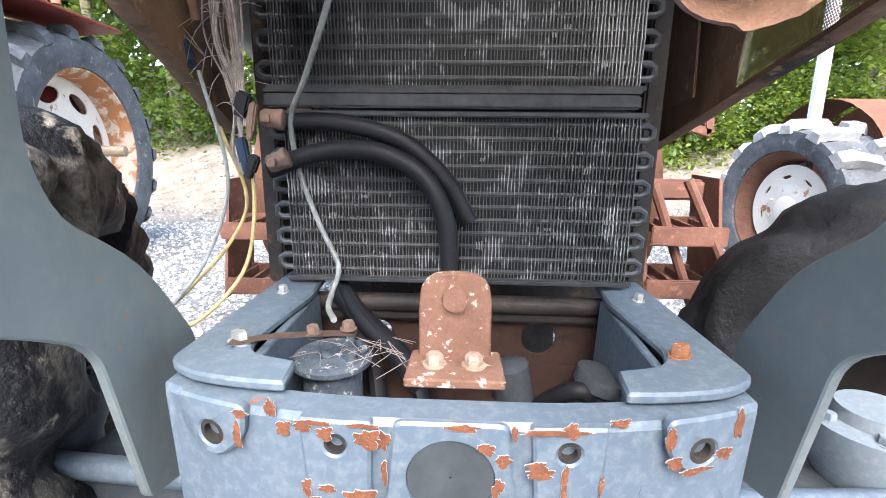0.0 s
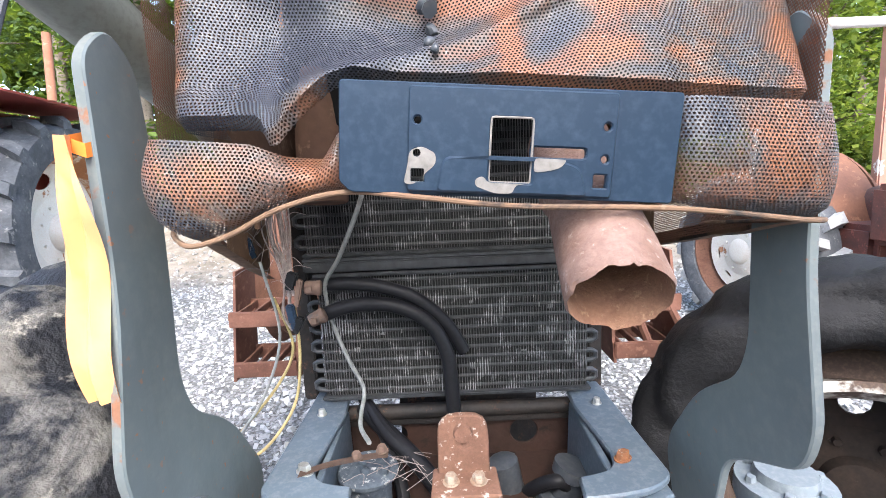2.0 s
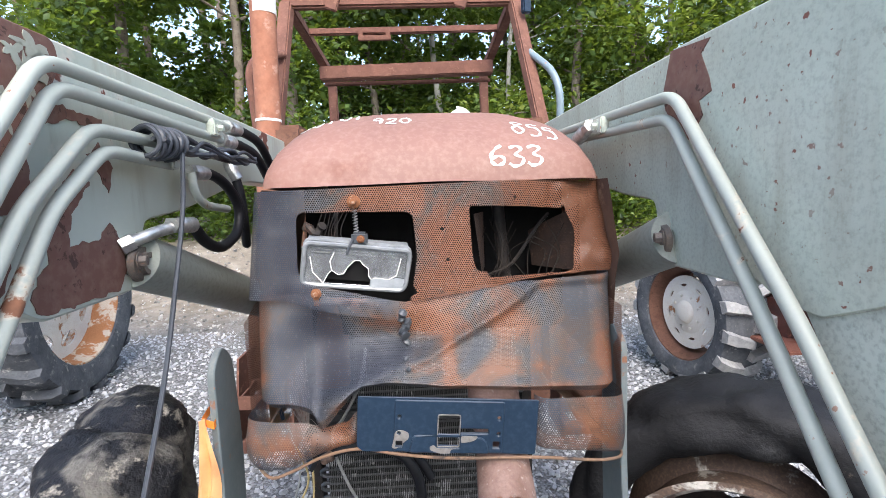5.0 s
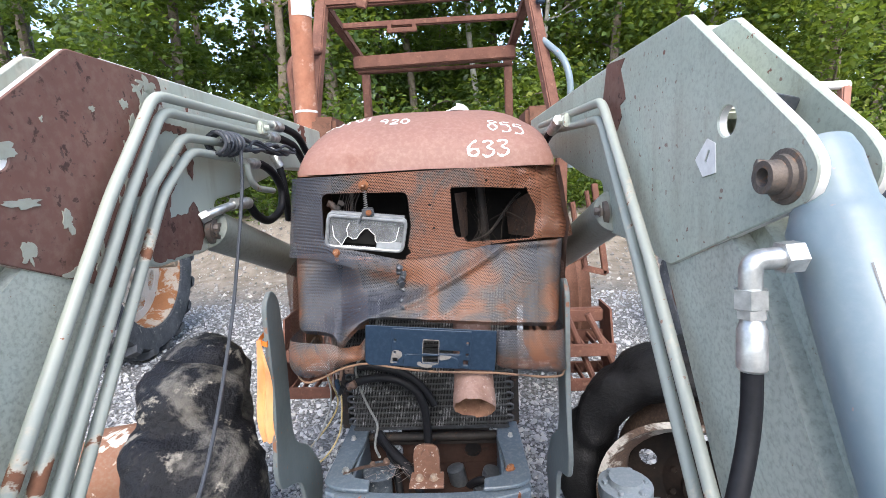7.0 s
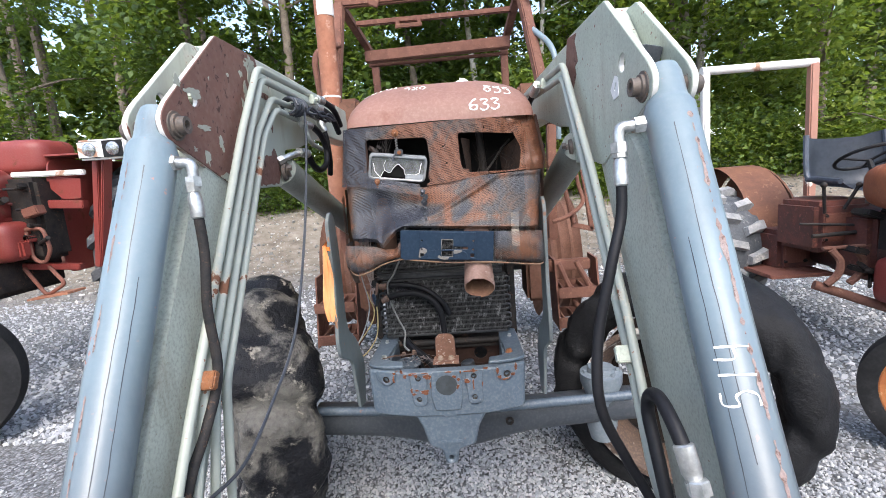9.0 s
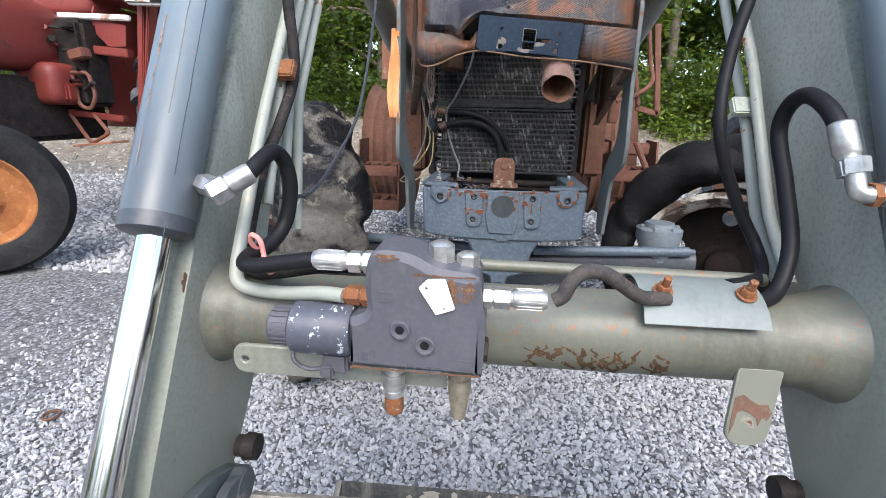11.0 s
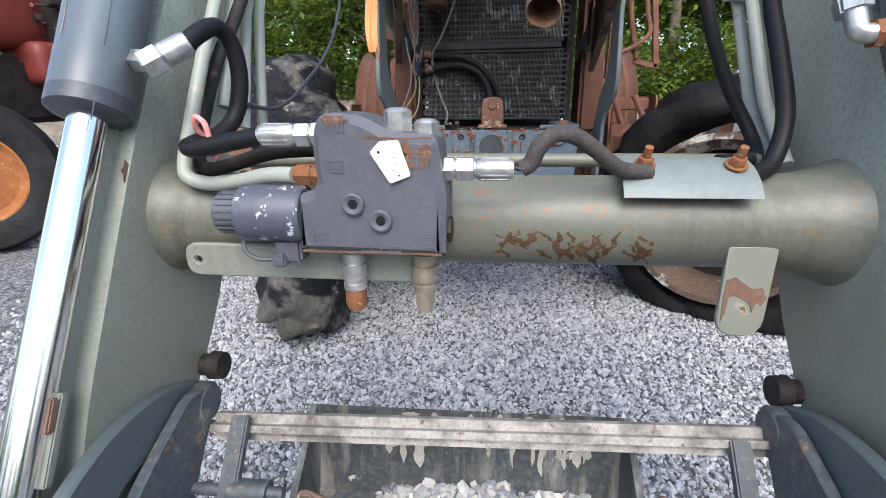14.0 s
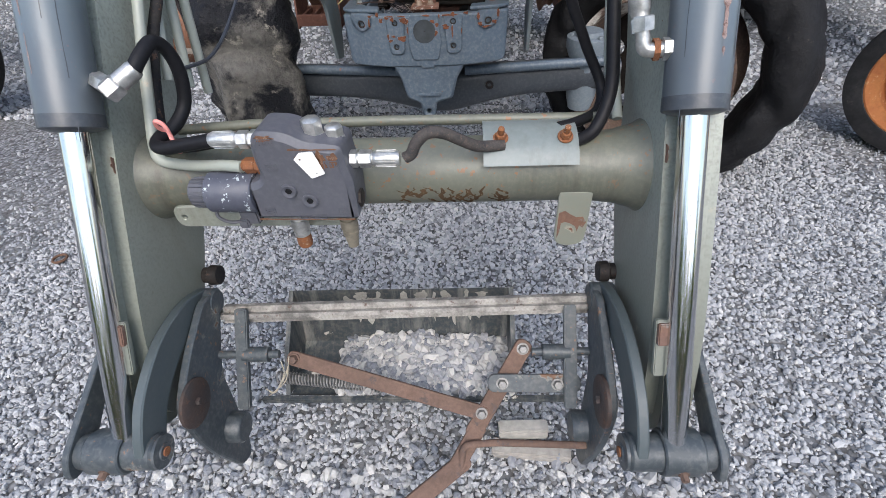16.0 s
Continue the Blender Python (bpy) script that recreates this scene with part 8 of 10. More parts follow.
BACK = LTURN.inverted()
for s, A in ((-1, AL), (1, AR)):
    top, gl, end, d, xi, xo = A
    p = BACK @ V(-0.447, -0.278, 1.684) if s < 0 else BACK @ V(0.434, -0.278, 1.684)
    elbow(p, (s, 0, 0.06), (0, -0.10, -1), 0.0115, 0.030)
    q = p + V(0, -0.009, -0.070)
    if s > 0:
        hose([q, q + V(-0.004, -0.012, -0.10)] + [BACK @ V(*c) for c in ((0.402, -0.325, 1.42), (0.366, -0.345, 1.27), (0.360, -0.372, 1.142), (0.409, -0.368, 1.024), (0.452, -0.390, 0.938), (0.440, -0.445, 0.906), (0.389, -0.503, 0.908), (0.350, -0.525, 0.908))], 0.0108, ends=(True, False))
    else:
        hose([q, q + V(0.002, 0.0, -0.12), q + V(0.0, -0.02, -0.24), V(-0.440, -0.315, 1.24), V(-0.448, -0.375, 1.144), V(-0.462, -0.42, 1.08), V(-0.466, -0.462, 1.019), V(-0.466, -0.502, 0.957), V(-0.460, -0.533, 0.913), V(-0.436, -0.555, 0.899), V(-0.386, -0.575, 0.907), V(-0.299, -0.60, 0.930), V(-0.20, -0.60, 0.935)], 0.0108, "old black hose with cracked rusty cover", ends=(True, False), mat=rusty("cracked_hose", (0.022, 0.022, 0.024), (0.045, 0.04, 0.036), (0.14, 0.08, 0.055), scale=30, rough=0.7))

ER = BACK @ V(0.459, -0.585, 1.068)
elbow(ER, (1, -0.1, 0.1), (-0.12, 0.30, 0.95), 0.0120, 0.030)
bm = bmesh.new()
lathe(bm, ER + V(0.036, 0, 0.003), (-1, 0.1, -0.1), [(-0.012, 0.0135), (0.010, 0.0140), (0.0105, 0.0175), (0.020, 0.0175)], 6)
bmesh.ops.transform(bm, matrix=LTURN, verts=bm.verts)
lone("port_nut", bm, M_fitrust, "rusty orange nut on the ram port", "fitting", "fittings")
# banjo fitting on the left ram's lower port; its hose arches over and turns into the valve
bm = bmesh.new()
f0, f1, f2 = V(-0.474, -0.612, 1.057), V(-0.420, -0.648, 1.051), V(-0.381, -0.624, 1.076)
w1, w2 = (f1 - f0).normalized(), (f2 - f1).normalized()
lathe(bm, f0, w1, [(0, 0.010), (0.016, 0.010)], 14)
lathe(bm, f0 + w1 * 0.014, w1, [(0, 0.0150), (0.002, 0.0165), (0.032, 0.0165), (0.036, 0.0135), (0.042, 0.0135)], 6)
lathe(bm, f1 - w2 * 0.014, w2, [(0, 0.0165), (0.003, 0.0195), (0.026, 0.0195), (0.030, 0.0150)], 6)
lathe(bm, f1 + w2 * 0.016, w2, [(0, 0.0165), (0.030, 0.0160), (0.036, 0.0140)], 16)
lone("hose_elbow", bm, M_zinc, "zinc-plated banjo fitting screwed into the ram", "fitting", "fittings")
hose([BACK @ V(*p) for p in ((-0.385, -0.628, 1.073), (-0.377, -0.604, 1.090), (-0.372, -0.572, 1.101), (-0.366, -0.55, 1.086), (-0.363, -0.54, 1.051), (-0.367, -0.54, 1.011), (-0.376, -0.55, 0.975), (-0.388, -0.58, 0.952), (-0.403, -0.61, 0.944), (-0.400, -0.637, 0.940), (-0.379, -0.648, 0.939), (-0.345, -0.65, 0.945), (-0.275, -0.655, 0.958))], 0.0125, "black hose arching over and bent into the valve", ends=(False, False), per=6)
hose([BACK @ V(*c) for c in ((0.450, -0.560, 1.120), (0.445, -0.545, 1.150), (0.440, -0.512, 1.182), (0.438, -0.462, 1.200), (0.438, -0.420, 1.184), (0.440, -0.405, 1.140), (0.444, -0.448, 1.060), (0.446, -0.494, 0.970), (0.420, -0.530, 0.906), (0.375, -0.556, 0.890))], 0.0125, ends=(True, False))
hose([(-0.451, -0.49, 1.072), (-0.451, -0.555, 0.965), (-0.450, -0.585, 0.915), (-0.440, -0.598, 0.893), (-0.41, -0.60, 0.884), (-0.349, -0.622, 0.891), (-0.29, -0.645, 0.904), (-0.250, -0.655, 0.906)], 0.0110, "grey-green steel tube bent into the valve", "oil_tube", (False, False), M_tube)

# thin black lead hanging from the left beam, its slack wound up along a tube
bm = bmesh.new()
sweep(bm, smooth_path([(-0.436, 0.52, 1.902), (-0.430, 0.455, 1.905), (-0.428, 0.440, 1.86), (-0.430, 0.428, 1.775), (-0.43, 0.385, 1.66), (-0.43, 0.28, 1.43), (-0.43, 0.10, 1.17), (-0.44, -0.10, 1.04), (-0.44, -0.27, 0.985), (-0.445, -0.42, 1.00)]), 0.0044, 8)
lead = lone("black_lead", bm, M_blackcable, "thin black lead wound up and hanging from the loader arm", "cable")
rr = random.Random(4)
for k in range(6):
    bm = bmesh.new()
    a0, y0 = rr.uniform(0, 6), 0.385 + 0.012 * k
    sweep(bm, [(-0.462 + (0.024 + 0.004 * k % 3) * math.cos(a0 + a), y0 + 0.003 * math.sin(3 * a), 1.892 + (0.026 + 0.003 * (k % 2)) * math.sin(a0 + a)) for a in lin(0, 6.4, 20)], 0.0046, 7)
    part("wound_turn", bm, M_blackcable, lead, "turn of the black lead wound round a tube")
for k in range(7):
    bm = bmesh.new()
    sweep(bm, smooth_path([(-0.440 + rr.uniform(-0.012, 0.012), 0.40 + 0.09 * j + rr.uniform(-0.015, 0.015), 1.893 + rr.uniform(-0.017, 0.017) * (1 if 0 < j < 5 else 0.4)) for j in range(6)], 6), 0.0044, 7)
    part("slack_strand", bm, M_blackcable, lead, "slack strand of the black lead")
# loader coupling: fittings, a looped hose to the lift cylinder, a bent grey tube
hose([(-0.462, 0.60, 1.848), (-0.455, 0.678, 1.845), (-0.445, 0.744, 1.815), (-0.440, 0.785, 1.764), (-0.440, 0.767, 1.71), (-0.442, 0.713, 1.684), (-0.446, 0.654, 1.676), (-0.450, 0.592, 1.697), (-0.452, 0.545, 1.733), (-0.456, 0.50, 1.738)], 0.0125, "black hose looped from the coupling to the lift cylinder", ends=(True, True))
hose([(-0.46, 0.80, 1.88), (-0.45, 0.803, 1.853), (-0.44, 0.806, 1.80), (-0.44, 0.82, 1.72), (-0.46, 0.88, 1.66)], 0.012, "black hose hanging from the coupling", ends=(True, False))
for y0, z0 in ((0.84, 1.978), (0.79, 1.938)):
    hose([(-0.462, y0, z0), (-0.458, y0 + 0.10, z0 - 0.002), (-0.45, y0 + 0.20, z0 - 0.022), (-0.45, y0 + 0.30, z0 - 0.08)], 0.0135, "black hose coupled to a loader tube", ends=(True, False))
bm = bmesh.new()
sweep(bm, bent_path([(-0.456, 0.500, 1.738), (-0.470, 0.440, 1.730), (-0.505, 0.400, 1.712)], 0.025), 0.0115, 12)
lathe(bm, (-0.498, 0.408, 1.716), (-0.7, -0.6, -0.4), [(0, 0.016), (0.022, 0.016)], 6)
bmesh.ops.transform(bm, matrix=LTURN, verts=bm.verts)
lone("hose_elbow", bm, M_zinc, "zinc elbow screwed into the lift cylinder", "fitting", "fittings")
bm = bmesh.new()
sweep(bm, bent_path([(-0.455, 0.568, 1.845), (-0.450, 0.568, 1.799), (-0.448, 0.610, 1.775), (-0.448, 0.732, 1.764)], 0.025), 0.0095, 10)
bmesh.ops.transform(bm, matrix=LTURN, verts=bm.verts)
lone("bent_tube", bm, M_tube, "short bent grey-green tube under the coupling", "tube")
bm = bmesh.new()
box(bm, (-0.446, 0.482, 1.870), (0.010, 0.030, 0.046), rot("X", 10), 0.004)
hexhead(bm, (-0.440, 0.482, 1.874), (1, 0, 0), 0.009, 0.010)
part("tube_clamp", bm, M_tube, loader, "small bolted tube clamp")
hose([(0.44, 0.66, 1.92), (0.43, 0.80, 1.86), (0.45, 0.84, 1.76), (0.47, 0.72, 1.70)], 0.012, "black hose beside the hood", ends=(True, False))

# ---- valve block ----
valve = thing("valve_block", (-0.12, -0.64, 0.80), "dark grey hydraulic valve block mounted on the cross tube", "valve")
bm = bmesh.new()
front = rounded([(-0.228, 0.815), (-0.032, 0.812), (-0.030, 0.895), (-0.038, 0.93), (-0.040, 0.965), (-0.10, 0.972), (-0.135, 0.992), (-0.190, 0.995), (-0.200, 0.955), (-0.196, 0.900), (-0.228, 0.890)], [0.006, 0.006, 0.01, 0.02, 0.012, 0.01, 0.02, 0.02, 0.02, 0.02, 0.008], 4)
plate(bm, front, [], 0.095, Matrix.Translation((0, -0.645, 0)) @ frame_xz(0), 0.011)
vb = part("body", bm, M_valve, valve, "dark grey cast body with rusty edges")
for x, z in ((-0.148, 0.883), (-0.113, 0.862)):
    bm = bmesh.new()
    lathe(bm, (x, -0.692, z), (0, -1, 0), [(0, 0.0145), (0.006, 0.0145), (0.007, 0.012), (0.005, 0.0065), (0.001, 0.006)], 20)
    part("hex_plug", bm, M_valve, valve, "round hexagon-socket plug")
    # Black prism set into the socket: the recess's shade given as colour
    bm = bmesh.new()
    lathe(bm, (x, -0.6935, z), (0, -1, 0), [(0, 0.0062), (0.0035, 0.0062)], 6)
    part("socket", bm, M_black, valve)
bm = bmesh.new()
for x, z, w, h in ((-0.165, 0.978, 0.022, 0.012), (-0.168, 0.930, 0.020, 0.014), (-0.060, 0.935, 0.024, 0.014), (-0.195, 0.836, 0.018, 0.014), (-0.055, 0.834, 0.020, 0.014), (-0.115, 0.824, 0.050, 0.008)):
    for dz in (h / 2, -h / 2):
        box(bm, (x, -0.6925, z + dz), (w, 0.002, 0.0016))
    for dx in (w / 2, -w / 2):
        box(bm, (x + dx, -0.6925, z), (0.0016, 0.002, h))
    for k in range(3):
        box(bm, (x - w * 0.25 + k * w * 0.25, -0.6925, z), (0.0022, 0.002, h * 0.5))
part("cast_mark", bm, M_valve, valve, "raised cast marks")["kind"] = "stuff"
bm = bmesh.new()
plate(bm, rounded([(-0.110, 0.953), (-0.122, 0.940), (-0.098, 0.902), (-0.072, 0.912), (-0.086, 0.955)], 0.003), [circle((-0.111, 0.940), 0.002, 8), circle((-0.087, 0.912), 0.0015, 8)], 0.0012, Matrix.Translation((0, -0.697, 0)) @ frame_xz(0))
for k in range(3):
    box(bm, (-0.096 + 0.002 * k, -0.6982, 0.934 - 0.007 * k), (0.016, 0.0008, 0.0014), rot("Y", -14))
lone("paper_tag", bm, M_tag, "crooked white paper tag on the valve block", "tag")
for cx, cz, w, h in ((-0.102, 0.948, 0.022, 0.012), (-0.078, 0.940, 0.014, 0.018), (-0.056, 0.944, 0.012, 0.015), (-0.165, 0.986, 0.022, 0.006)):
    o = []
    for k in range(26):
        a = 2 * math.pi * k / 26
        f = 0.85 + 0.7 * noise.noise((math.cos(a) * 1.5 + cx * 90, math.sin(a) * 1.5, 2)) + 0.35 * noise.noise((math.cos(a) * 5, math.sin(a) * 5, cx * 70))
        o.append((cx + w * f * math.cos(a), cz + h * f * math.sin(a)))
    bm = bmesh.new()
    plate(bm, o, [], 0.0010, Matrix.Translation((0, -0.6928, 0)) @ frame_xz(0))
    part("rust_patch", bm, M_valverust, valve, "brown rust patch on the casting", smooth=0)

for x0, x1, z, h in ((-0.222, -0.036, 0.8185, 0.004), (-0.130, -0.046, 0.9640, 0.0035)):
    bm = bmesh.new()
    rows = []
    for x in lin(x0, x1, 26):
        rows.append([(x, -0.6932, z - h * (0.3 + 0.7 * abs(noise.noise((x * 60, z, 1))))), (x, -0.6932, z + h * (0.2 + 1.4 * abs(noise.noise((x * 45, z, 5)))))])
    sheet(bm, rows)
    part("rust_edge", bm, M_valverust, valve, "rusty edge of the casting", smooth=0)
for x, r, h in ((-0.098, 0.0185, 0.036), (-0.060, 0.0165, 0.028)):
    bm = bmesh.new()
    z = 0.958 if x < -0.08 else 0.952
    lathe(bm, (x, -0.64, z), (0, 0, 1), [(0, r * 1.12), (0.012, r * 1.12), (0.0125, r), (h, r), (h + 0.004, r * 0.72), (h + 0.005, r * 0.4)], 6)
    part("cap_nut", bm, M_zinc, valve, "zinc cap nut on top")
# left: solenoid coil with ribbed knob
bm = bmesh.new()
lathe(bm, (-0.222, -0.664, 0.862), (-1, 0, 0), [(0, 0.036), (0.004, 0.039), (0.088, 0.039), (0.092, 0.034)], 28)
coil = part("solenoid", bm, M_coil, valve, "dark blue-grey solenoid coil speckled with pale chips")
bm = bmesh.new()
lathe(bm, (-0.313, -0.664, 0.862), (-1, 0, 0), [(0, 0.028), (0.032, 0.028), (0.036, 0.023)], 28)
for k in range(20):
    a = 2 * math.pi * k / 20
    box(bm, (-0.327, -0.664 + 0.0284 * math.cos(a), 0.862 + 0.0284 * math.sin(a)), (0.031, 0.0035, 0.0035), rot("X", math.degrees(a)))
part("knob", bm, M_valve, coil, "ribbed end nut")
bm = bmesh.new()
box(bm, (-0.250, -0.665, 0.812), (0.038, 0.03, 0.034), None, 0.004)
box(bm, (-0.262, -0.670, 0.800), (0.020, 0.034, 0.020), None, 0.003)
sweep(bm, smooth_path([(-0.272, -0.672, 0.798), (-0.298, -0.674, 0.798), (-0.316, -0.674, 0.812), (-0.315, -0.668, 0.832)]), 0.0035, 8)
part("plug", bm, M_valve, coil, "grey coil plug with its lead")
# ports: fittings left, right and below
def port(at, way, mats, sizes):
    """Hexagon nuts in a row out of a port; the last piece, if long, is a fluted hose ferrule."""
    at, way = V(*at), V(*way).normalized()
    q = way.to_track_quat("Z", "Y").to_matrix()
    for (r, n, kind, lab), m in zip(sizes, mats):
        bm = bmesh.new()
        if kind == "nut":
            lathe(bm, at, way, [(0, r * 0.9), (0.0015, r), (n - 0.0025, r), (n - 0.001, r * 0.9)], 6)
            lathe(bm, at + way * (n - 0.002), way, [(0, r * 0.72), (0.006, r * 0.72)], 16)
        else:
            lathe(bm, at, way, [(0, r * 0.80), (0.003, r * 0.95), (n - 0.006, r * 0.95), (n, r * 0.78)], 20)
            for k in range(12):
                a = 2 * math.pi * k / 12
                box(bm, at + way * (n * 0.5) + q @ V(r * 0.94 * math.cos(a), r * 0.94 * math.sin(a), 0), (0.0022, 0.0036, n * 0.74), q.to_4x4() @ rot("Z", math.degrees(a)), 0.0006)
        part("port_fitting", bm, m, valve, lab)
        at = at + way * (n + 0.0015)


Z3 = (M_zinc, M_zinc, M_zinc)
port((-0.192, -0.655, 0.966), (-1, 0, 0), Z3, ((0.0175, 0.016, "nut", "zinc hexagon adapter"), (0.0165, 0.021, "nut", "zinc swivel nut"), (0.0150, 0.050, "ferrule", "fluted zinc hose ferrule")))
port((-0.194, -0.655, 0.914), (-1, 0, 0), (M_fitrust, M_fitrust), ((0.0165, 0.018, "nut", "rusty orange pipe nut"), (0.0150, 0.022, "nut", "rusty orange pipe nut")))
port((-0.037, -0.650, 0.922), (1, 0, 0), Z3, ((0.0165, 0.015, "nut", "zinc hexagon adapter"), (0.0165, 0.024, "nut", "zinc swivel nut"), (0.0150, 0.048, "ferrule", "fluted zinc hose ferrule")))
bm = bmesh.new()
lathe(bm, (-0.032, -0.655, 0.842), (1, 0, 0), [(0, 0.018), (0.006, 0.018), (0.007, 0.012)], 6)
part("port_plug", bm, M_darkmetal, valve)
for x, m, lab in ((-0.168, M_zinc, "zinc coupling with a rusty tip"), (-0.066, plain("dull_brass", (0.33, 0.29, 0.22), 0.5, 0.6, 0.25, 50), "dull brass quick coupling")):
    bm = bmesh.new()
    lathe(bm, (x, -0.648, 0.815), (0, 0, -1), [(0, 0.013), (0.010, 0.0135), (0.0105, 0.0165), (0.024, 0.0165), (0.0245, 0.0140), (0.027, 0.0140), (0.0275, 0.0178), (0.050, 0.0178), (0.052, 0.0150), (0.056, 0.0150), (0.0565, 0.0162), (0.066, 0.0162), (0.0665, 0.0135), (0.082, 0.0135), (0.083, 0.0118), (0.096, 0.0115)], 18)
    cp = part("coupling", bm, m, valve, lab)
    if x < -0.1:
        bm = bmesh.new()
        lathe(bm, (x, -0.648, 0.748), (0, 0, -1), [(0, 0.015), (0.024, 0.0155), (0.030, 0.013)], 14)
        part("tip", bm, M_fitrust, cp, "rusty tip")
hose([(0.050, -0.650, 0.914), (0.062, -0.650, 0.922), (0.072, -0.648, 0.942), (0.092, -0.642, 0.957), (0.118, -0.634, 0.953), (0.145, -0.625, 0.936), (0.17, -0.612, 0.917), (0.19, -0.60, 0.906), (0.23, -0.585, 0.900)], 0.0108, "dark braided hose arching into the hose cover", ends=(False, False), mat=rusty("worn_hose", (0.05, 0.048, 0.048), (0.10, 0.085, 0.075), (0.17, 0.12, 0.09), scale=60, rough=0.7))
bm = bmesh.new()
sweep(bm, smooth_path([(-0.392, -0.600, 0.945), (-0.398, -0.615, 0.965), (-0.392, -0.622, 0.980), (-0.380, -0.622, 0.972), (-0.376, -0.622, 0.952), (-0.370, -0.63, 0.938), (-0.360, -0.64, 0.928), (-0.352, -0.64, 0.932), (-0.345, -0.635, 0.940)]), 0.004, 8)
lone("pink_wire", bm, M_pink, "short faded pink wire looped round a hose", "wire")

valve.location.z -= 0.008

# ---- bucket carrier ----
M_pivot = rusty("dark_rusty_disc", (0.085, 0.052, 0.040), (0.050, 0.046, 0.046), (0.15, 0.075, 0.045), scale=14, rough=0.6)
carrier = thing("bucket_carrier", (0.03, -0.72, 0), "dark slate quick-attach bucket carrier with brown latch links", "bucket carrier")
carrier.rotation_euler.z = radians(1.9)
BX0, BX1 = -0.450, 0.480
bm = bmesh.new()
box(bm, ((BX0 + BX1) / 2, -0.605, 0.468), (BX1 - BX0 + 0.02, 0.050, 0.044), rot("Y", -1.4) @ rot("X", -25), 0.016)
part("top_bar", bm, M_mud, carrier, "top bar smeared with pale dried mud")
for s, x in ((-1, BX0), (1, BX1)):
    bm = bmesh.new()
    xp = 0.008 + s * 0.462
    o = rounded([(-0.575, 0.525), (-0.655, 0.552), (-0.78, 0.500), (-0.875, 0.435), (-0.872, 0.30), (-0.852, 0.20), (-0.815, 0.075), (-0.768, 0.052), (-0.738, 0.13), (-0.725, 0.25), (-0.712, 0.36), (-0.635, 0.455)], [0.02, 0.02, 0.05, 0.04, 0.05, 0.03, 0.03, 0.03, 0.03, 0.04, 0.04, 0.02])
    plate(bm, o, [], 0.018, frame_yz(xp), 0.003)
    part("side_plate", bm, M_qa, carrier, "dark slate side plate")
    bm = bmesh.new()
    lathe(bm, (xp - s * 0.0088, -0.832, 0.414), (-s, 0, 0), [(0.0, 0.056), (0.007, 0.056), (0.010, 0.052), (0.011, 0.02)], 26)
    hexhead(bm, (xp - s * 0.018, -0.832, 0.420), (-s, 0, 0), 0.009, 0.01, False)
    part("pivot_disc", bm, M_pivot, carrier, "rusty pivot disc")
    bm = bmesh.new()
    lathe(bm, (xp + s * 0.02, -0.780, 0.215), (-s, 0, 0), [(0, 0.04), (0.06, 0.04), (0.066, 0.035)], 22)
    part("lower_boss", bm, M_qa, carrier)
    # rod-end pin and curved links
    bm = bmesh.new()
    x_in, x_out = 0.008 + s * 0.485, 0.008 + s * 0.628
    rod(bm, (x_in - s * 0.022, -0.950, 0.428), (x_out + s * 0.018, -0.950, 0.428), 0.036, seg=24, bevel=0.006)
    rod(bm, (0.008 + s * 0.525, -0.950, 0.428), (0.008 + s * 0.60, -0.950, 0.428), 0.044, seg=24, bevel=0.003)
    part("link_pin", bm, M_qa, carrier, "thick link pin")
    bm = bmesh.new()
    hexhead(bm, (0.008 + s * 0.56, -0.992, 0.425), (0, -1, -0.1), 0.008, 0.012)
    part("bolt", bm, M_link, carrier)
    bm = bmesh.new()
    lathe(bm, (x_in - s * 0.022, -0.950, 0.428), (-s, 0, 0), [(0, 0.034), (0.006, 0.034), (0.007, 0.018), (0.010, 0.016)], 20)
    part("pin_cap", bm, M_qa, carrier)
    bm = bmesh.new()
    lathe(bm, (x_in - s * 0.032, -0.950, 0.428), (-s, 0, 0), [(0, 0.010), (0.003, 0.010), (0.004, 0.007)], 12)
    part("pin_centre", bm, M_fitrust, carrier, "rusty pin centre")
    bm = bmesh.new()
    mid = [(-0.612, 0.508), (-0.69, 0.538), (-0.785, 0.540), (-0.875, 0.506), (-0.925, 0.460), (-0.952, 0.420)]
    P = smooth_path([(0, a, b) for a, b in mid], 5)
    left, right = [], []
    for i, p in enumerate(P):
        dd = (P[min(i + 1, len(P) - 1)] - P[max(i - 1, 0)]).normalized()
        nn = V(0, -dd.z, dd.y)
        w = 0.037 + 0.004 * math.sin(math.pi * i / (len(P) - 1))
        left.append((p + nn * w)[1:])
        right.append((p - nn * w)[1:])
    plate(bm, [tuple(p) for p in left] + [tuple(p) for p in right[::-1]], [], 0.022, frame_yz(x_in), 0.003)
    part("curved_link", bm, painted("blue_slate_link", (0.070, 0.088, 0.092), under=(0.16, 0.08, 0.05), chip=0.68, scale=9, rough=0.42, dirt=(0.10, 0.112, 0.115), dirt_amount=0.4), carrier, "curved blue-slate link")
    bm = bmesh.new()
    rod(bm, (x_in + s * 0.026, -0.612, 0.508), (x_in - s * 0.034, -0.612, 0.508), 0.035, seg=22, bevel=0.006)
    part("link_boss", bm, M_qa, carrier, "round link end")
    bm = bmesh.new()
    plate(bm, rounded([(-0.60, 0.56), (-0.66, 0.60), (-0.99, 0.46), (-1.01, 0.41), (-0.95, 0.40), (-0.80, 0.49)], 0.03), [], 0.014, frame_yz(x_out), 0.002)
    part("outer_link", bm, M_qa, carrier, "flat outer link")
    # inner upright and latch tube
    ux = x - s * 0.065
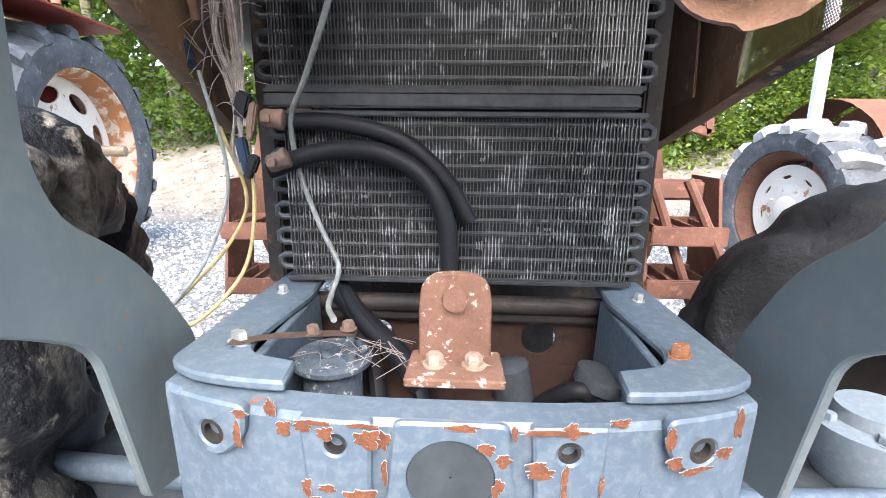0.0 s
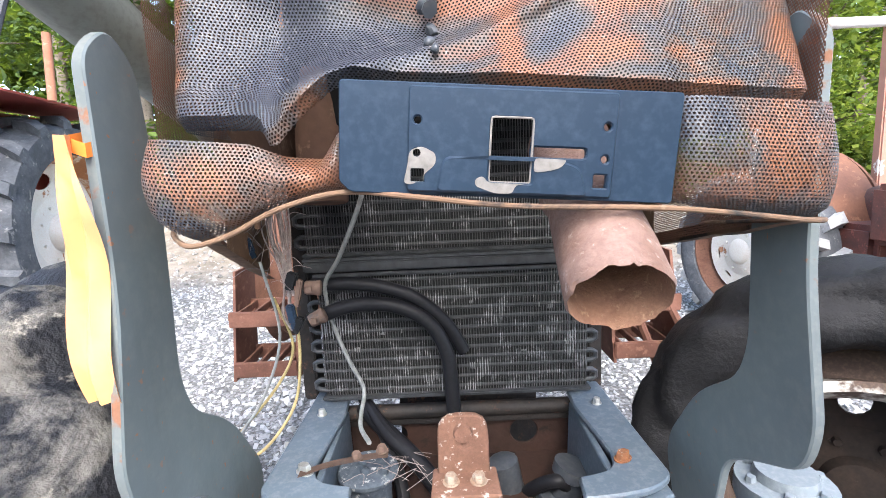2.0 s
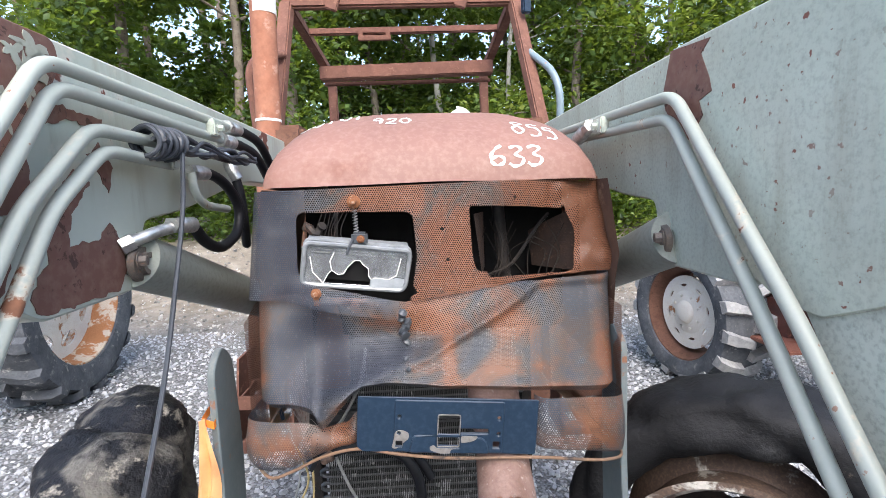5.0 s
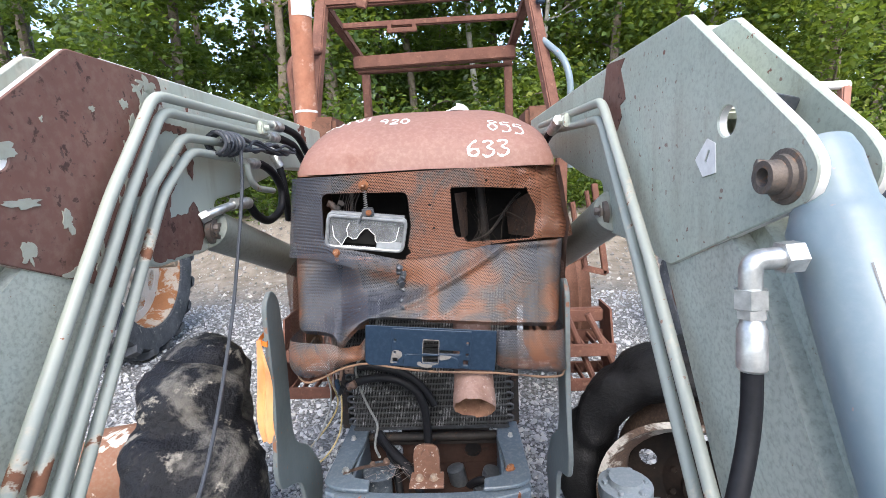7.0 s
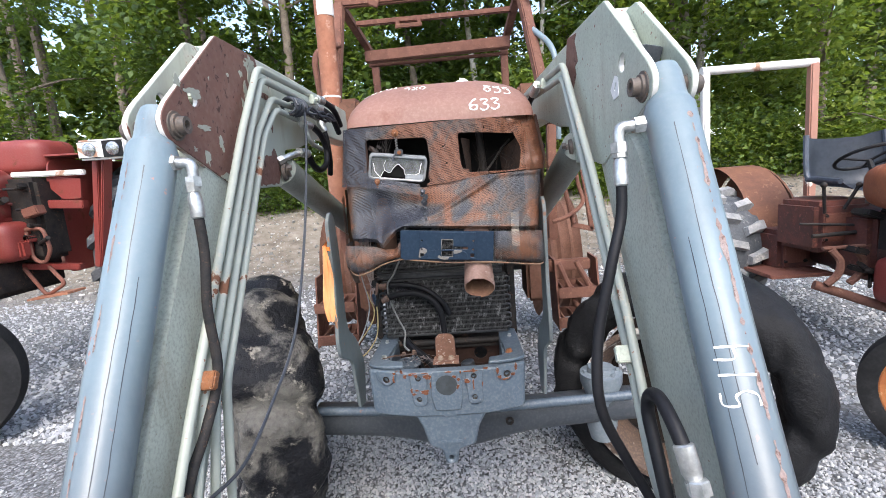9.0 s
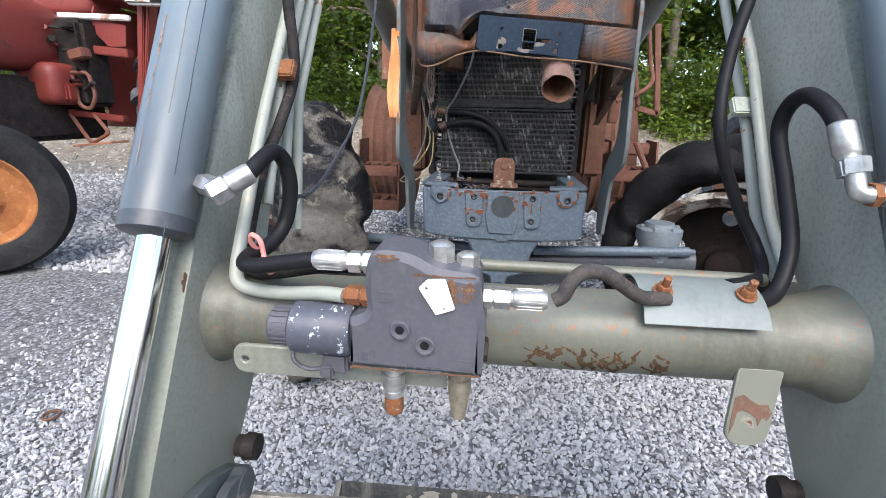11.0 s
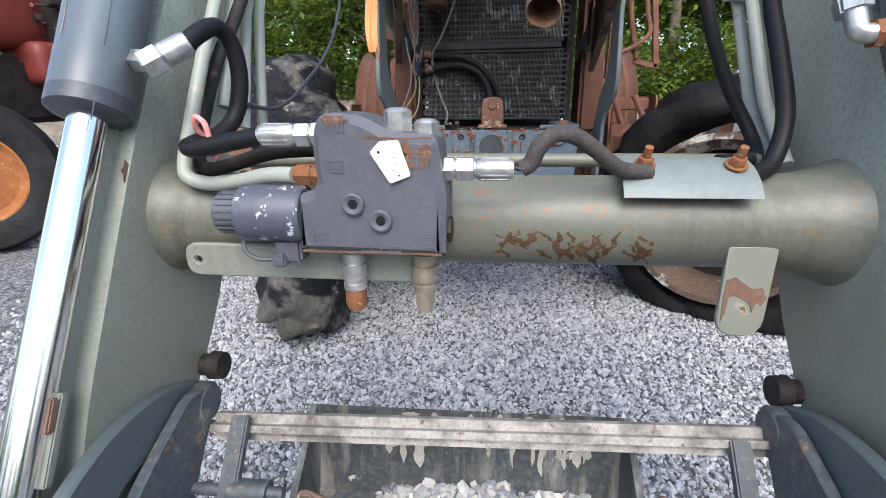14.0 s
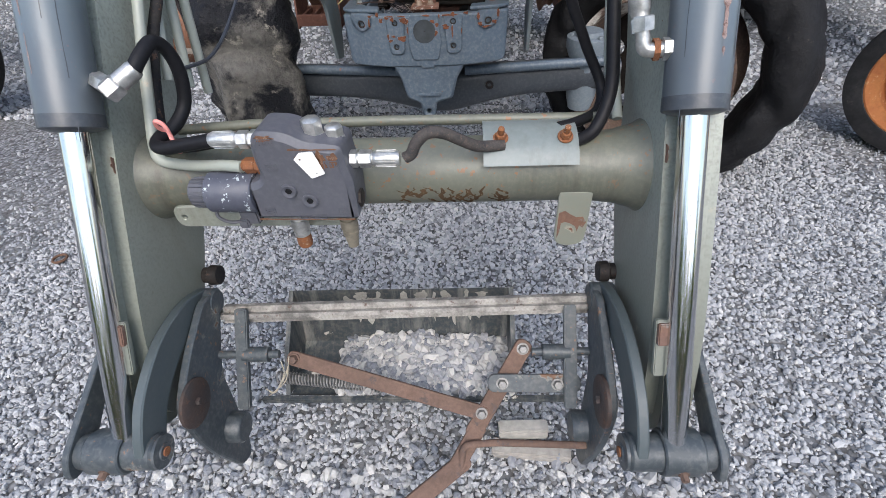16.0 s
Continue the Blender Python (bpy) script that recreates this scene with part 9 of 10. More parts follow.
    bm = bmesh.new()
    box(bm, (ux, -0.700, 0.395), (0.030, 0.018, 0.25), rot("X", -38), 0.003)
    part("upright", bm, M_qa, carrier, "inner upright of the carrier")
    bm = bmesh.new()
    rod(bm, (ux - s * 0.065, -0.690, 0.40), (ux + s * 0.00, -0.690, 0.40), 0.019, seg=14)
    rod(bm, (ux - s * 0.09, -0.690, 0.40), (ux + s * 0.06, -0.690, 0.40), 0.010, seg=12)
    part("latch_tube", bm, M_qa, carrier, "latch pin tube")
# trough with stones
bm = bmesh.new()
rows = []
for y, z in ((-0.500, 0.430), (-0.505, 0.33), (-0.530, 0.25), (-0.60, 0.218), (-0.69, 0.222), (-0.705, 0.24)):
    rows.append([(x, y, z) for x in lin(-0.31, 0.29, 8)])
sheet(bm, rows)
for x in (-0.31, 0.29):
    plate(bm, [(-0.50, 0.43), (-0.505, 0.33), (-0.53, 0.25), (-0.60, 0.218), (-0.705, 0.24), (-0.64, 0.33)], [], 0.012, frame_yz(x))
box(bm, (0.02, -0.712, 0.232), (0.80, 0.014, 0.018), None, 0.003)
part("trough", bm, painted("mud_streaked_trough", (0.040, 0.050, 0.056), under=(0.50, 0.47, 0.42), chip=0.63, scale=14, rough=0.55, soft=0.02, streak=(0.58, 0.55, 0.49)), carrier, "dark trough streaked with pale mud")


# mud splashed over the back of the trough, run down in drips
M_splash = rusty("dried_pale_mud", (0.50, 0.475, 0.425), (0.40, 0.38, 0.335), (0.60, 0.57, 0.52), scale=40, rough=0.9)
rr = random.Random(58)
for k in range(30):
    x = rr.choice((-0.13, -0.09, 0.02, 0.06, 0.14, 0.19)) + rr.uniform(-0.035, 0.035)
    z1 = rr.uniform(0.385, 0.429)
    hh, w = rr.uniform(0.025, 0.10), rr.uniform(0.004, 0.014)
    bm = bmesh.new()
    prev = None
    for t in lin(0, 1, 9):
        z = z1 - hh * t
        ww = w * (0.35 + abs(noise.noise((t * 3.1, k * 1.7, 0))) * 1.8 + 0.4 * (1 - t)) * (1 if 0 < t < 1 else 0.15)
        xx = x + 0.006 * noise.noise((t * 2, k, 5))
        y = -0.5025 - (0.43 - z) * 0.05 if z > 0.33 else -0.5075 - (0.33 - z) * 0.31
        cur = (bm.verts.new((xx - ww, y, z)), bm.verts.new((xx + ww, y, z)))
        if prev:
            bm.faces.new((prev[0], prev[1], cur[1], cur[0]))
        prev = cur
    part("mud_drip", bm, M_splash, carrier, "drip of pale dried mud", smooth=0)


def heap(r, n):
    x = r.uniform(-0.19, 0.28, n)
    y = r.uniform(-0.70, -0.525, n)
    k = np.clip((y + 0.70) / 0.19, 0, 1)
    top = 0.240 + 0.044 * k * np.clip(1.1 - np.abs((x - 0.06) / 0.27) ** 2, 0.1, 1)
    return np.stack([x, y, 0.225 + (top - 0.225) * r.random(n) ** 0.5], 1)


stone_field("rocks", 2300, heap, lambda r, n: 0.0070 + 0.0115 * r.random(n) ** 1.8, M_rock, "heap of pale broken limestone lying in the trough", "rocks", 9, 0.85, 0.75, True)
# latch links
def flat_link(a, b, w, t, mat, name, lab, round_end=True):
    a, b = V(*a), V(*b)
    dd = (b - a).normalized()
    nn = V(0, -0.77, 0.64)
    nn = (nn - dd * nn.dot(dd)).normalized()
    ss = nn.cross(dd)
    m = Matrix((dd, ss, nn)).transposed().to_4x4()
    L = (b - a).length
    bm = bmesh.new()
    plate(bm, rounded([(-w / 2, -w / 2), (L + w / 2, -w / 2), (L + w / 2, w / 2), (-w / 2, w / 2)], w * 0.42), [], t, Matrix.Translation(a) @ m, 0.0015)
    return part(name, bm, mat, carrier, lab), nn


Q1, Q2, Q3, Q4, Q5 = (0.305, -0.672, 0.391), (0.253, -0.733, 0.336), (0.202, -0.774, 0.270), (-0.079, -0.727, 0.305), (-0.255, -0.700, 0.395)
flat_link(Q5, Q3, 0.036, 0.010, M_link, "latch_link", "long brown latch link")
_, nn = flat_link(Q1, (0.185, -0.800, 0.235), 0.042, 0.012, M_link, "latch_lever", "brown latch lever")
flat_link((0.24, -0.735, 0.338), (0.42, -0.735, 0.335), 0.044, 0.010, M_qa, "latch_bar", "dark latch bar")
flat_link((0.190, -0.80, 0.235), (0.135, -0.865, 0.170), 0.040, 0.012, M_link, "latch_handle", "brown latch handle")
flat_link((0.150, -0.855, 0.175), (0.030, -0.93, 0.125), 0.044, 0.012, M_link, "latch_handle", "brown latch handle end with worn paint")
bm = bmesh.new()
sweep(bm, bent_path([(0.150, -0.86, 0.17), (0.155, -0.835, 0.225), (0.235, -0.828, 0.225), (0.455, -0.825, 0.205)], 0.02), 0.009, 10)
part("latch_rod", bm, M_link, carrier, "round brown latch rod")
for q, m in ((Q1, M_bolt), (Q2, M_bolt), (Q3, M_bolt), (Q4, M_bolt), ((0.385, -0.737, 0.337), M_bolt), (Q5, M_link)):
    bm = bmesh.new()
    hexhead(bm, V(*q) + nn * 0.006, nn, 0.011, 0.012)
    part("bolt", bm, m, carrier, "worn steel hex bolt head")
# spring
bm = bmesh.new()
pts = []
for k in range(34 * 8):
    a = 2 * math.pi * k / 8
    t = k / (34 * 8)
    c = V(-0.315, -0.705, 0.325).lerp(V(-0.05, -0.71, 0.285), t)
    pts.append(c + V(0.0, 0.014 * math.cos(a), 0.014 * math.sin(a)))
sweep(bm, pts, 0.0026, 5)
part("spring", bm, M_bolt, carrier, "dark steel coil spring")
bm = bmesh.new()
rr = random.Random(8)
for k in range(4):
    sweep(bm, smooth_path([(-0.34 + rr.uniform(-0.01, 0.02), -0.73, 0.29 + rr.uniform(-0.01, 0.02)), (-0.315, -0.74, 0.325 + rr.uniform(-0.02, 0.02)), (-0.28, -0.73, 0.35 + rr.uniform(-0.02, 0.03)), (-0.262 + rr.uniform(-0.02, 0.01), -0.72, 0.37 + 0.02 * k)]), 0.0014, 5)
part("wire_end", bm, plain("straw_wire", (0.40, 0.36, 0.28), 0.7), carrier, "frayed pale wire ends")["kind"] = "stuff"
bm = bmesh.new()
box(bm, (0.325, -0.687, 0.045), (0.14, 0.04, 0.045), rot("Z", 3), 0.004)
lone("wood_block", bm, plain("weathered_pale_wood", (0.42, 0.40, 0.36), 0.85, 0, 0.2, 40, 0.4), "weathered pale wood block lying on the gravel", "wood block")
bm = bmesh.new()
box(bm, (0.345, -0.737, 0.024), (0.22, 0.05, 0.03), rot("Z", -3), 0.006)
lone("wood_block", bm, plain("weathered_grey_wood", (0.36, 0.335, 0.30), 0.85, 0, 0.2, 40, 0.4), "weathered split board lying on the gravel", "wood block")
bm = bmesh.new()
plate(bm, [(-0.44, -0.815), (-0.425, -0.80), (-0.418, -0.83), (-0.43, -0.845)], [], 0.002, Matrix.Translation((0, 0, 0.024)) @ rot("X", 6))
lone("red_scrap", bm, plain("red_plastic", (0.42, 0.04, 0.04), 0.4), "small red plastic scrap on the gravel", "scrap", smooth=0)
bm = bmesh.new()
pts = [(-1.664 + 0.028 * math.cos(a), 0.071 + 0.028 * math.sin(a), 0.024) for a in (2 * math.pi * k / 18 for k in range(19))]
sweep(bm, pts, 0.006, 6)
lone("iron_ring", bm, M_rustsheet, "small rusty iron ring lying on the gravel", "ring")

# ---- loose wiring at the radiator ----
rr = random.Random(21)
M_wire_ash = plain("ashy_bare_wire", (0.26, 0.215, 0.20), 0.65, 0.2, 0.35, 90)
bm = bmesh.new()
for k in range(17):
    u = rr.uniform(-1, 1)
    pts = [(-0.318 + 0.030 * u + rr.uniform(-0.006, 0.006), 0.69 + rr.uniform(-0.02, 0.02), 1.46), (-0.316 + 0.022 * u, 0.69 + rr.uniform(-0.015, 0.015), 1.36), (-0.315 + 0.024 * u + rr.uniform(-0.008, 0.008), 0.69 + rr.uniform(-0.015, 0.015), 1.27), (-0.308 + 0.014 * u, 0.69, 1.21), (-0.302 + 0.010 * u, 0.685, 1.165 + rr.uniform(-0.02, 0.02))]
    if k % 3 == 0:
        pts += [(-0.305 + 0.016 * u, 0.685, 1.12), (-0.298 + 0.008 * u, 0.685, 1.085)]
    sweep(bm, smooth_path(pts, 5), rr.choice((0.0010, 0.0014, 0.0020)), 6)
for k in range(22):
    x, z = -0.315 + rr.uniform(-0.03, 0.02), rr.uniform(1.17, 1.33)
    a = rr.uniform(2.2, 4.6) if k % 4 else rr.uniform(-0.8, 0.8)
    L = rr.uniform(0.03, 0.075)
    sweep(bm, smooth_path([(x, 0.685, z), (x + 0.5 * L * math.cos(a), 0.675, z + 0.6 * L * math.sin(a) + 0.006), (x + L * math.cos(a), 0.67 + rr.uniform(-0.01, 0.01), z + L * math.sin(a) - 0.012)], 4), 0.0005, 4)
lone("burnt_wiring", bm, M_wire_ash, "bundle of thin ashy bare wires hanging beside the radiator", "wiring", kind="stuff")
# charred plugs on the ends of the wires
for (x, y, z), sz, way, m, lab in (((-0.364, 0.68, 1.247), (0.012, 0.010, 0.030), -18, M_blueplate, "grey-blue wire plug hanging by the flank"), ((-0.294, 0.68, 1.183), (0.020, 0.014, 0.026), 20, M_black, "charred wire plug in the bundle"), ((-0.283, 0.68, 1.163), (0.011, 0.012, 0.040), 12, M_link, "faded rusty plug in the wire bundle"), ((-0.300, 0.68, 1.118), (0.015, 0.012, 0.036), -8, M_blueplate, "grey-blue wire plug under the bundle"), ((-0.288, 0.68, 1.100), (0.015, 0.014, 0.026), 25, M_black, "charred wire plug under the bundle")):
    bm = bmesh.new()
    box(bm, (0, 0, 0), sz, None, min(sz) * 0.22)
    box(bm, (0, 0, -sz[2] * 0.62), (sz[0] * 0.7, sz[1] * 0.7, sz[2] * 0.35), None, 0.001)
    bmesh.ops.transform(bm, matrix=Matrix.Translation((x, y, z)) @ rot("Y", way), verts=bm.verts)
    lone("wire_plug", bm, m, lab, "plug", "wire plugs")
bm = bmesh.new()
sweep(bm, smooth_path([(-0.350, 0.60, 1.42), (-0.372, 0.62, 1.35), (-0.376, 0.66, 1.30), (-0.366, 0.68, 1.262)]), 0.0022, 7)
lone("loose_wire", bm, M_wire_ash, "thin pale wire hooked over the flank", "wire", "loose wires")
for p, q, way in (((-0.277, 0.695, 1.163), (-0.245, 0.70, 1.160), 0), ((-0.272, 0.695, 1.098), (-0.243, 0.70, 1.110), 0)):
    bm = bmesh.new()
    p, q = V(*p), V(*q)
    dd = (q - p).normalized()
    lathe(bm, p, dd, [(0, 0.0105), (0.004, 0.0130), (0.020, 0.0132), (0.022, 0.0145), (0.029, 0.0145), (0.031, 0.012)], 20)
    box(bm, p + dd * 0.012 + V(0, -0.0165, 0), (0.011, 0.006, 0.011), None, 0.001)
    lone("hose_clamp", bm, M_link, "rusty clamp on a burnt radiator hose", "clamp", "hose clamps")
for pts, m, lab, r in ((((-0.13, 0.62, 1.42), (-0.15, 0.64, 1.33), (-0.205, 0.68, 1.22), (-0.245, 0.72, 1.16), (-0.24, 0.735, 1.08), (-0.215, 0.74, 1.00), (-0.19, 0.74, 0.94), (-0.19, 0.70, 0.91), (-0.185, 0.66, 0.90), (-0.16, 0.60, 0.905)), M_wire_grey, "grey wire trailing across the radiator", 0.0042), (((-0.33, 0.68, 1.15), (-0.31, 0.70, 1.05), (-0.34, 0.69, 0.98), (-0.40, 0.66, 0.91), (-0.42, 0.62, 0.885), (-0.37, 0.60, 0.885), (-0.33, 0.62, 0.91), (-0.30, 0.66, 0.96), (-0.295, 0.69, 1.04), (-0.30, 0.70, 1.13)), M_wire_yellow, "yellow wire looped over the bracket edge", 0.0028), (((-0.34, 0.66, 1.22), (-0.325, 0.68, 1.08), (-0.36, 0.67, 0.97), (-0.405, 0.64, 0.90)), M_wire_grey, "thin grey wire beside the radiator", 0.0028), (((-0.19, 0.74, 0.94), (-0.22, 0.76, 0.99), (-0.25, 0.76, 1.04)), M_blackcable, "short black wire end", 0.004)):
    bm = bmesh.new()
    sweep(bm, smooth_path(pts), r, 8)
    lone("loose_wire", bm, m, lab, "wire", "loose wires")
bm = bmesh.new()
for k in range(14):
    x0, y0 = rr.uniform(-0.17, -0.05), rr.uniform(0.54, 0.62)
    if -0.03 < x0 < 0.05:
        x0 -= 0.09
    z0 = 0.868
    sweep(bm, smooth_path([(x0, y0, z0), (x0 + rr.uniform(-0.03, 0.03), y0 + rr.uniform(-0.03, 0.01), z0 + rr.uniform(0.01, 0.025)), (x0 + rr.uniform(-0.04, 0.06), y0 + rr.uniform(-0.04, 0.02), z0 + rr.uniform(-0.01, 0.03))], 4), 0.0005, 4)
lone("frayed_strands", bm, M_wire_ash, "frayed wire strands inside the bracket", "wiring", kind="stuff")
bm = bmesh.new()
for k in range(14):
    x0 = rr.uniform(0.14, 0.30)
    sweep(bm, smooth_path([(x0, 0.50, 1.60), (x0 + rr.uniform(-0.03, 0.03), 0.52, 1.65), (x0 + rr.uniform(-0.05, 0.05), 0.50, 1.70 + rr.uniform(-0.03, 0.03))], 4), 0.001, 4)
lone("dry_roots", bm, plain("dry_twig", (0.020, 0.016, 0.013), 0.9), "tuft of dry roots inside the empty lamp opening", "twigs", kind="stuff")

# ---- neighbouring tractors ----
def tilted(bm, a, b, w, d, bevel=0.008):
    """A flat bar from a to b."""
    a, b = V(*a), V(*b)
    box(bm, (a + b) / 2, (w, d, (b - a).length), (b - a).to_track_quat("Z", "X").to_matrix(), bevel)


def shell_box(bm, c, s, p=3.0, seg=20, m=None):
    """A pressed-steel form with softly rounded edges."""
    b = bmesh.new()
    bmesh.ops.create_uvsphere(b, u_segments=seg * 2, v_segments=seg, radius=1)
    for v in b.verts:
        x, y, z = v.co
        n = (abs(x) ** p + abs(y) ** p + abs(z) ** p) ** (1 / p)
        v.co = Vector((x / n * s[0] / 2, y / n * s[1] / 2, z / n * s[2] / 2))
    bmesh.ops.transform(b, matrix=Matrix.Translation(c) @ (m.to_4x4() if m else Matrix()), verts=b.verts)
    merge(bm, b)


def red_left():
    t = thing("tractor", (-3.6, 3.4, 0), "old red farm tractor with twin headlamps on a bracket", "tractor")
    lean = V(math.cos(radians(8)), math.sin(radians(8)), 0)
    rw = V(-3.46, 4.05, 0.99)
    wheel(t, rw, lean, 0.955, 0.675, 0.48, M_tyre, M_rimmixwarm, 18, "rear wheel with a deep-lug tyre and pale rusty rim", 0, 0, 0.10, -0.02, 8, 2, "rear_wheel", "black deep-lug farm tyre", disc_mat=M_rimwhite, thick=0.034, slot=(0.70, 0.10, 1.9))
    bm = bmesh.new()
    rod(bm, rw + lean * 0.05, rw + lean * 0.47, 0.047, seg=18, bevel=0.006)
    part("axle_stub", bm, plain("bare_worn_steel", (0.30, 0.235, 0.17), 0.5, 0.3, 0.3, 30), t, "tan worn axle end standing out of the hub")
    wheel(t, (-3.48, 1.45, 0.53), (0.62, -0.78, 0), 0.525, 0.31, 0.20, M_tyredark, M_rimorange, 0, "small front wheel with an orange rusty rim", 0, 0, 0.06, 0.02, 0, 2, "front_wheel", "smooth black front tyre")
    bm = bmesh.new()
    rod(bm, (-4.2, 1.5, 0.54), (-3.50, 1.45, 0.53), 0.05, seg=12)
    part("front_axle", bm, M_redrust, t)
    bm = bmesh.new()
    rod(bm, rw - lean * 1.1, rw - lean * 0.04, 0.09, seg=14)
    part("axle", bm, M_redrust, t)
    bm = bmesh.new()
    shell_box(bm, (-4.28, 2.1, 1.72), (0.66, 1.9, 0.62), 4)
    part("hood", bm, M_red, t, "faded red hood")
    bm = bmesh.new()
    shell_box(bm, (-4.18, 3.25, 2.08), (0.78, 0.5, 0.34), 5)
    part("dash", bm, M_red, t, "rounded red dash cowl")
    bm = bmesh.new()
    box(bm, (-4.22, 2.3, 1.10), (0.40, 2.0, 0.55), None, 0.05)
    box(bm, (-4.10, 2.95, 1.50), (0.75, 0.30, 0.75), None, 0.04)
    part("engine", bm, M_darkmetal, t, "oily dark engine")
    rr = random.Random(61)
    for k in range(24):
        bm = bmesh.new()
        x, z = rr.uniform(-4.35, -3.72), rr.uniform(1.18, 1.80)
        L = rr.uniform(0.05, 0.25)
        if k % 3:
            rod(bm, (x, 2.80, z), (x + L * rr.uniform(-1, 1), 2.70, z + L * rr.uniform(-0.4, 0.4)), rr.uniform(0.008, 0.03), seg=8)
        else:
            box(bm, (x, 2.76, z), (rr.uniform(0.05, 0.2), 0.10, rr.uniform(0.03, 0.09)), rot("Y", rr.uniform(-20, 20)), 0.01)
        part("linkage", bm, M_red if k % 4 == 0 else M_redrust if k % 4 == 1 else M_darkmetal, t, "oily rod or fitting at the engine")
    bm = bmesh.new()
    shell_box(bm, (-4.05, 2.72, 1.32), (0.42, 0.34, 0.36), 5)
    box(bm, (-3.86, 2.70, 1.25), (0.10, 0.10, 0.16), None, 0.02)
    part("gear_casting", bm, M_red, t, "red gear casting")
    bm = bmesh.new()
    plate(bm, rounded([(-3.75, 1.88), (-3.42, 1.84), (-3.45, 1.66), (-3.62, 1.66), (-3.74, 1.78)], 0.02), [], 0.02, frame_xz(2.98))
    part("side_panel", bm, M_red, t, "faded red side panel")
    bm = bmesh.new()
    box(bm, (-3.70, 2.95, 1.905), (0.70, 0.05, 0.05), rot("Y", 2), 0.01)
    part("light_bar", bm, M_whitepipe, t, "pale metal strip")
    for a, b, w in (((-4.35, 2.90, 1.68), (-3.42, 2.98, 1.60), 0.075), ((-4.42, 2.80, 1.12), (-3.55, 2.95, 1.02), 0.055)):
        bm = bmesh.new()
        tilted(bm, a, b, w, 0.09)
        part("step_rail", bm, M_red, t, "faded red rail")
    # fender behind the tyre, with its front post and lamp
    bm = bmesh.new()
    plate(bm, rounded([(3.05, 0.95), (3.05, 2.05), (4.9, 2.05), (5.2, 1.3), (5.1, 0.95)], 0.12), [], 0.02, frame_yz(-3.80), 0.004)
    plate(bm, rounded([(-3.80, 3.02), (-3.02, 3.22), (-3.28, 4.7), (-3.80, 4.8)], 0.05), [], 0.02, Matrix.Translation((0, 0, 2.075)), 0.004)
    part("fender", bm, M_red, t, "red fender over the rear tyre")
    bm = bmesh.new()
    tilted(bm, (-3.44, 3.02, 1.00), (-3.27, 3.02, 2.02), 0.06, 0.05)
    tilted(bm, (-3.42, 3.07, 1.02), (-3.20, 3.07, 2.05), 0.03, 0.12)
    part("fender_post", bm, M_red, t, "bright red fender post")
    bm = bmesh.new()
    box(bm, (-3.09, 2.92, 2.075), (0.43, 0.12, 0.175), rot("Z", 6), 0.02)
    lamp_ = part("headlamp", bm, M_whitepipe, t, "pale twin headlamp housing")
    for x in (-3.19, -2.985):
        bm = bmesh.new()
        box(bm, (x, 2.866 + (x + 3.09) * 0.1, 2.075), (0.185, 0.012, 0.145), rot("Z", 6), 0.004)
        part("lens_frame", bm, M_black, lamp_)
        bm = bmesh.new()
        lathe(bm, (x, 2.860 + (x + 3.09) * 0.1, 2.075), (0, -1, 0), [(0, 0.062), (0.008, 0.058), (0.014, 0.036), (0.016, 0.0)], 20, False)
        part("lens", bm, M_silver, lamp_, "round clouded lamp lens")
    for pts in (((-3.84, 2.75, 1.42), (-3.68, 2.75, 1.42), (-3.64, 2.75, 1.22), (-3.72, 2.75, 1.10), (-3.82, 2.75, 1.14), (-3.84, 2.75, 1.40)), ((-3.98, 2.80, 1.06), (-3.78, 2.76, 0.80), (-3.58, 2.76, 0.90), (-3.74, 2.80, 1.06))):
        bm = bmesh.new()
        sweep(bm, bent_path(pts, 0.05), 0.017, 8)
        part("step_loop", bm, M_redrust, t, "bent step loop")
    bm = bmesh.new()
    box(bm, (-3.72, 2.80, 0.80), (0.40, 0.22, 0.02), rot("Y", -6), 0.004)
    part("step_tread", bm, M_stack, t, "worn step tread")
    bm = bmesh.new()
    rod(bm, (-2.98, 3.6, 2.05), (-2.96, 3.62, 2.55), 0.03, seg=12)
    part("post", bm, M_stack, t)


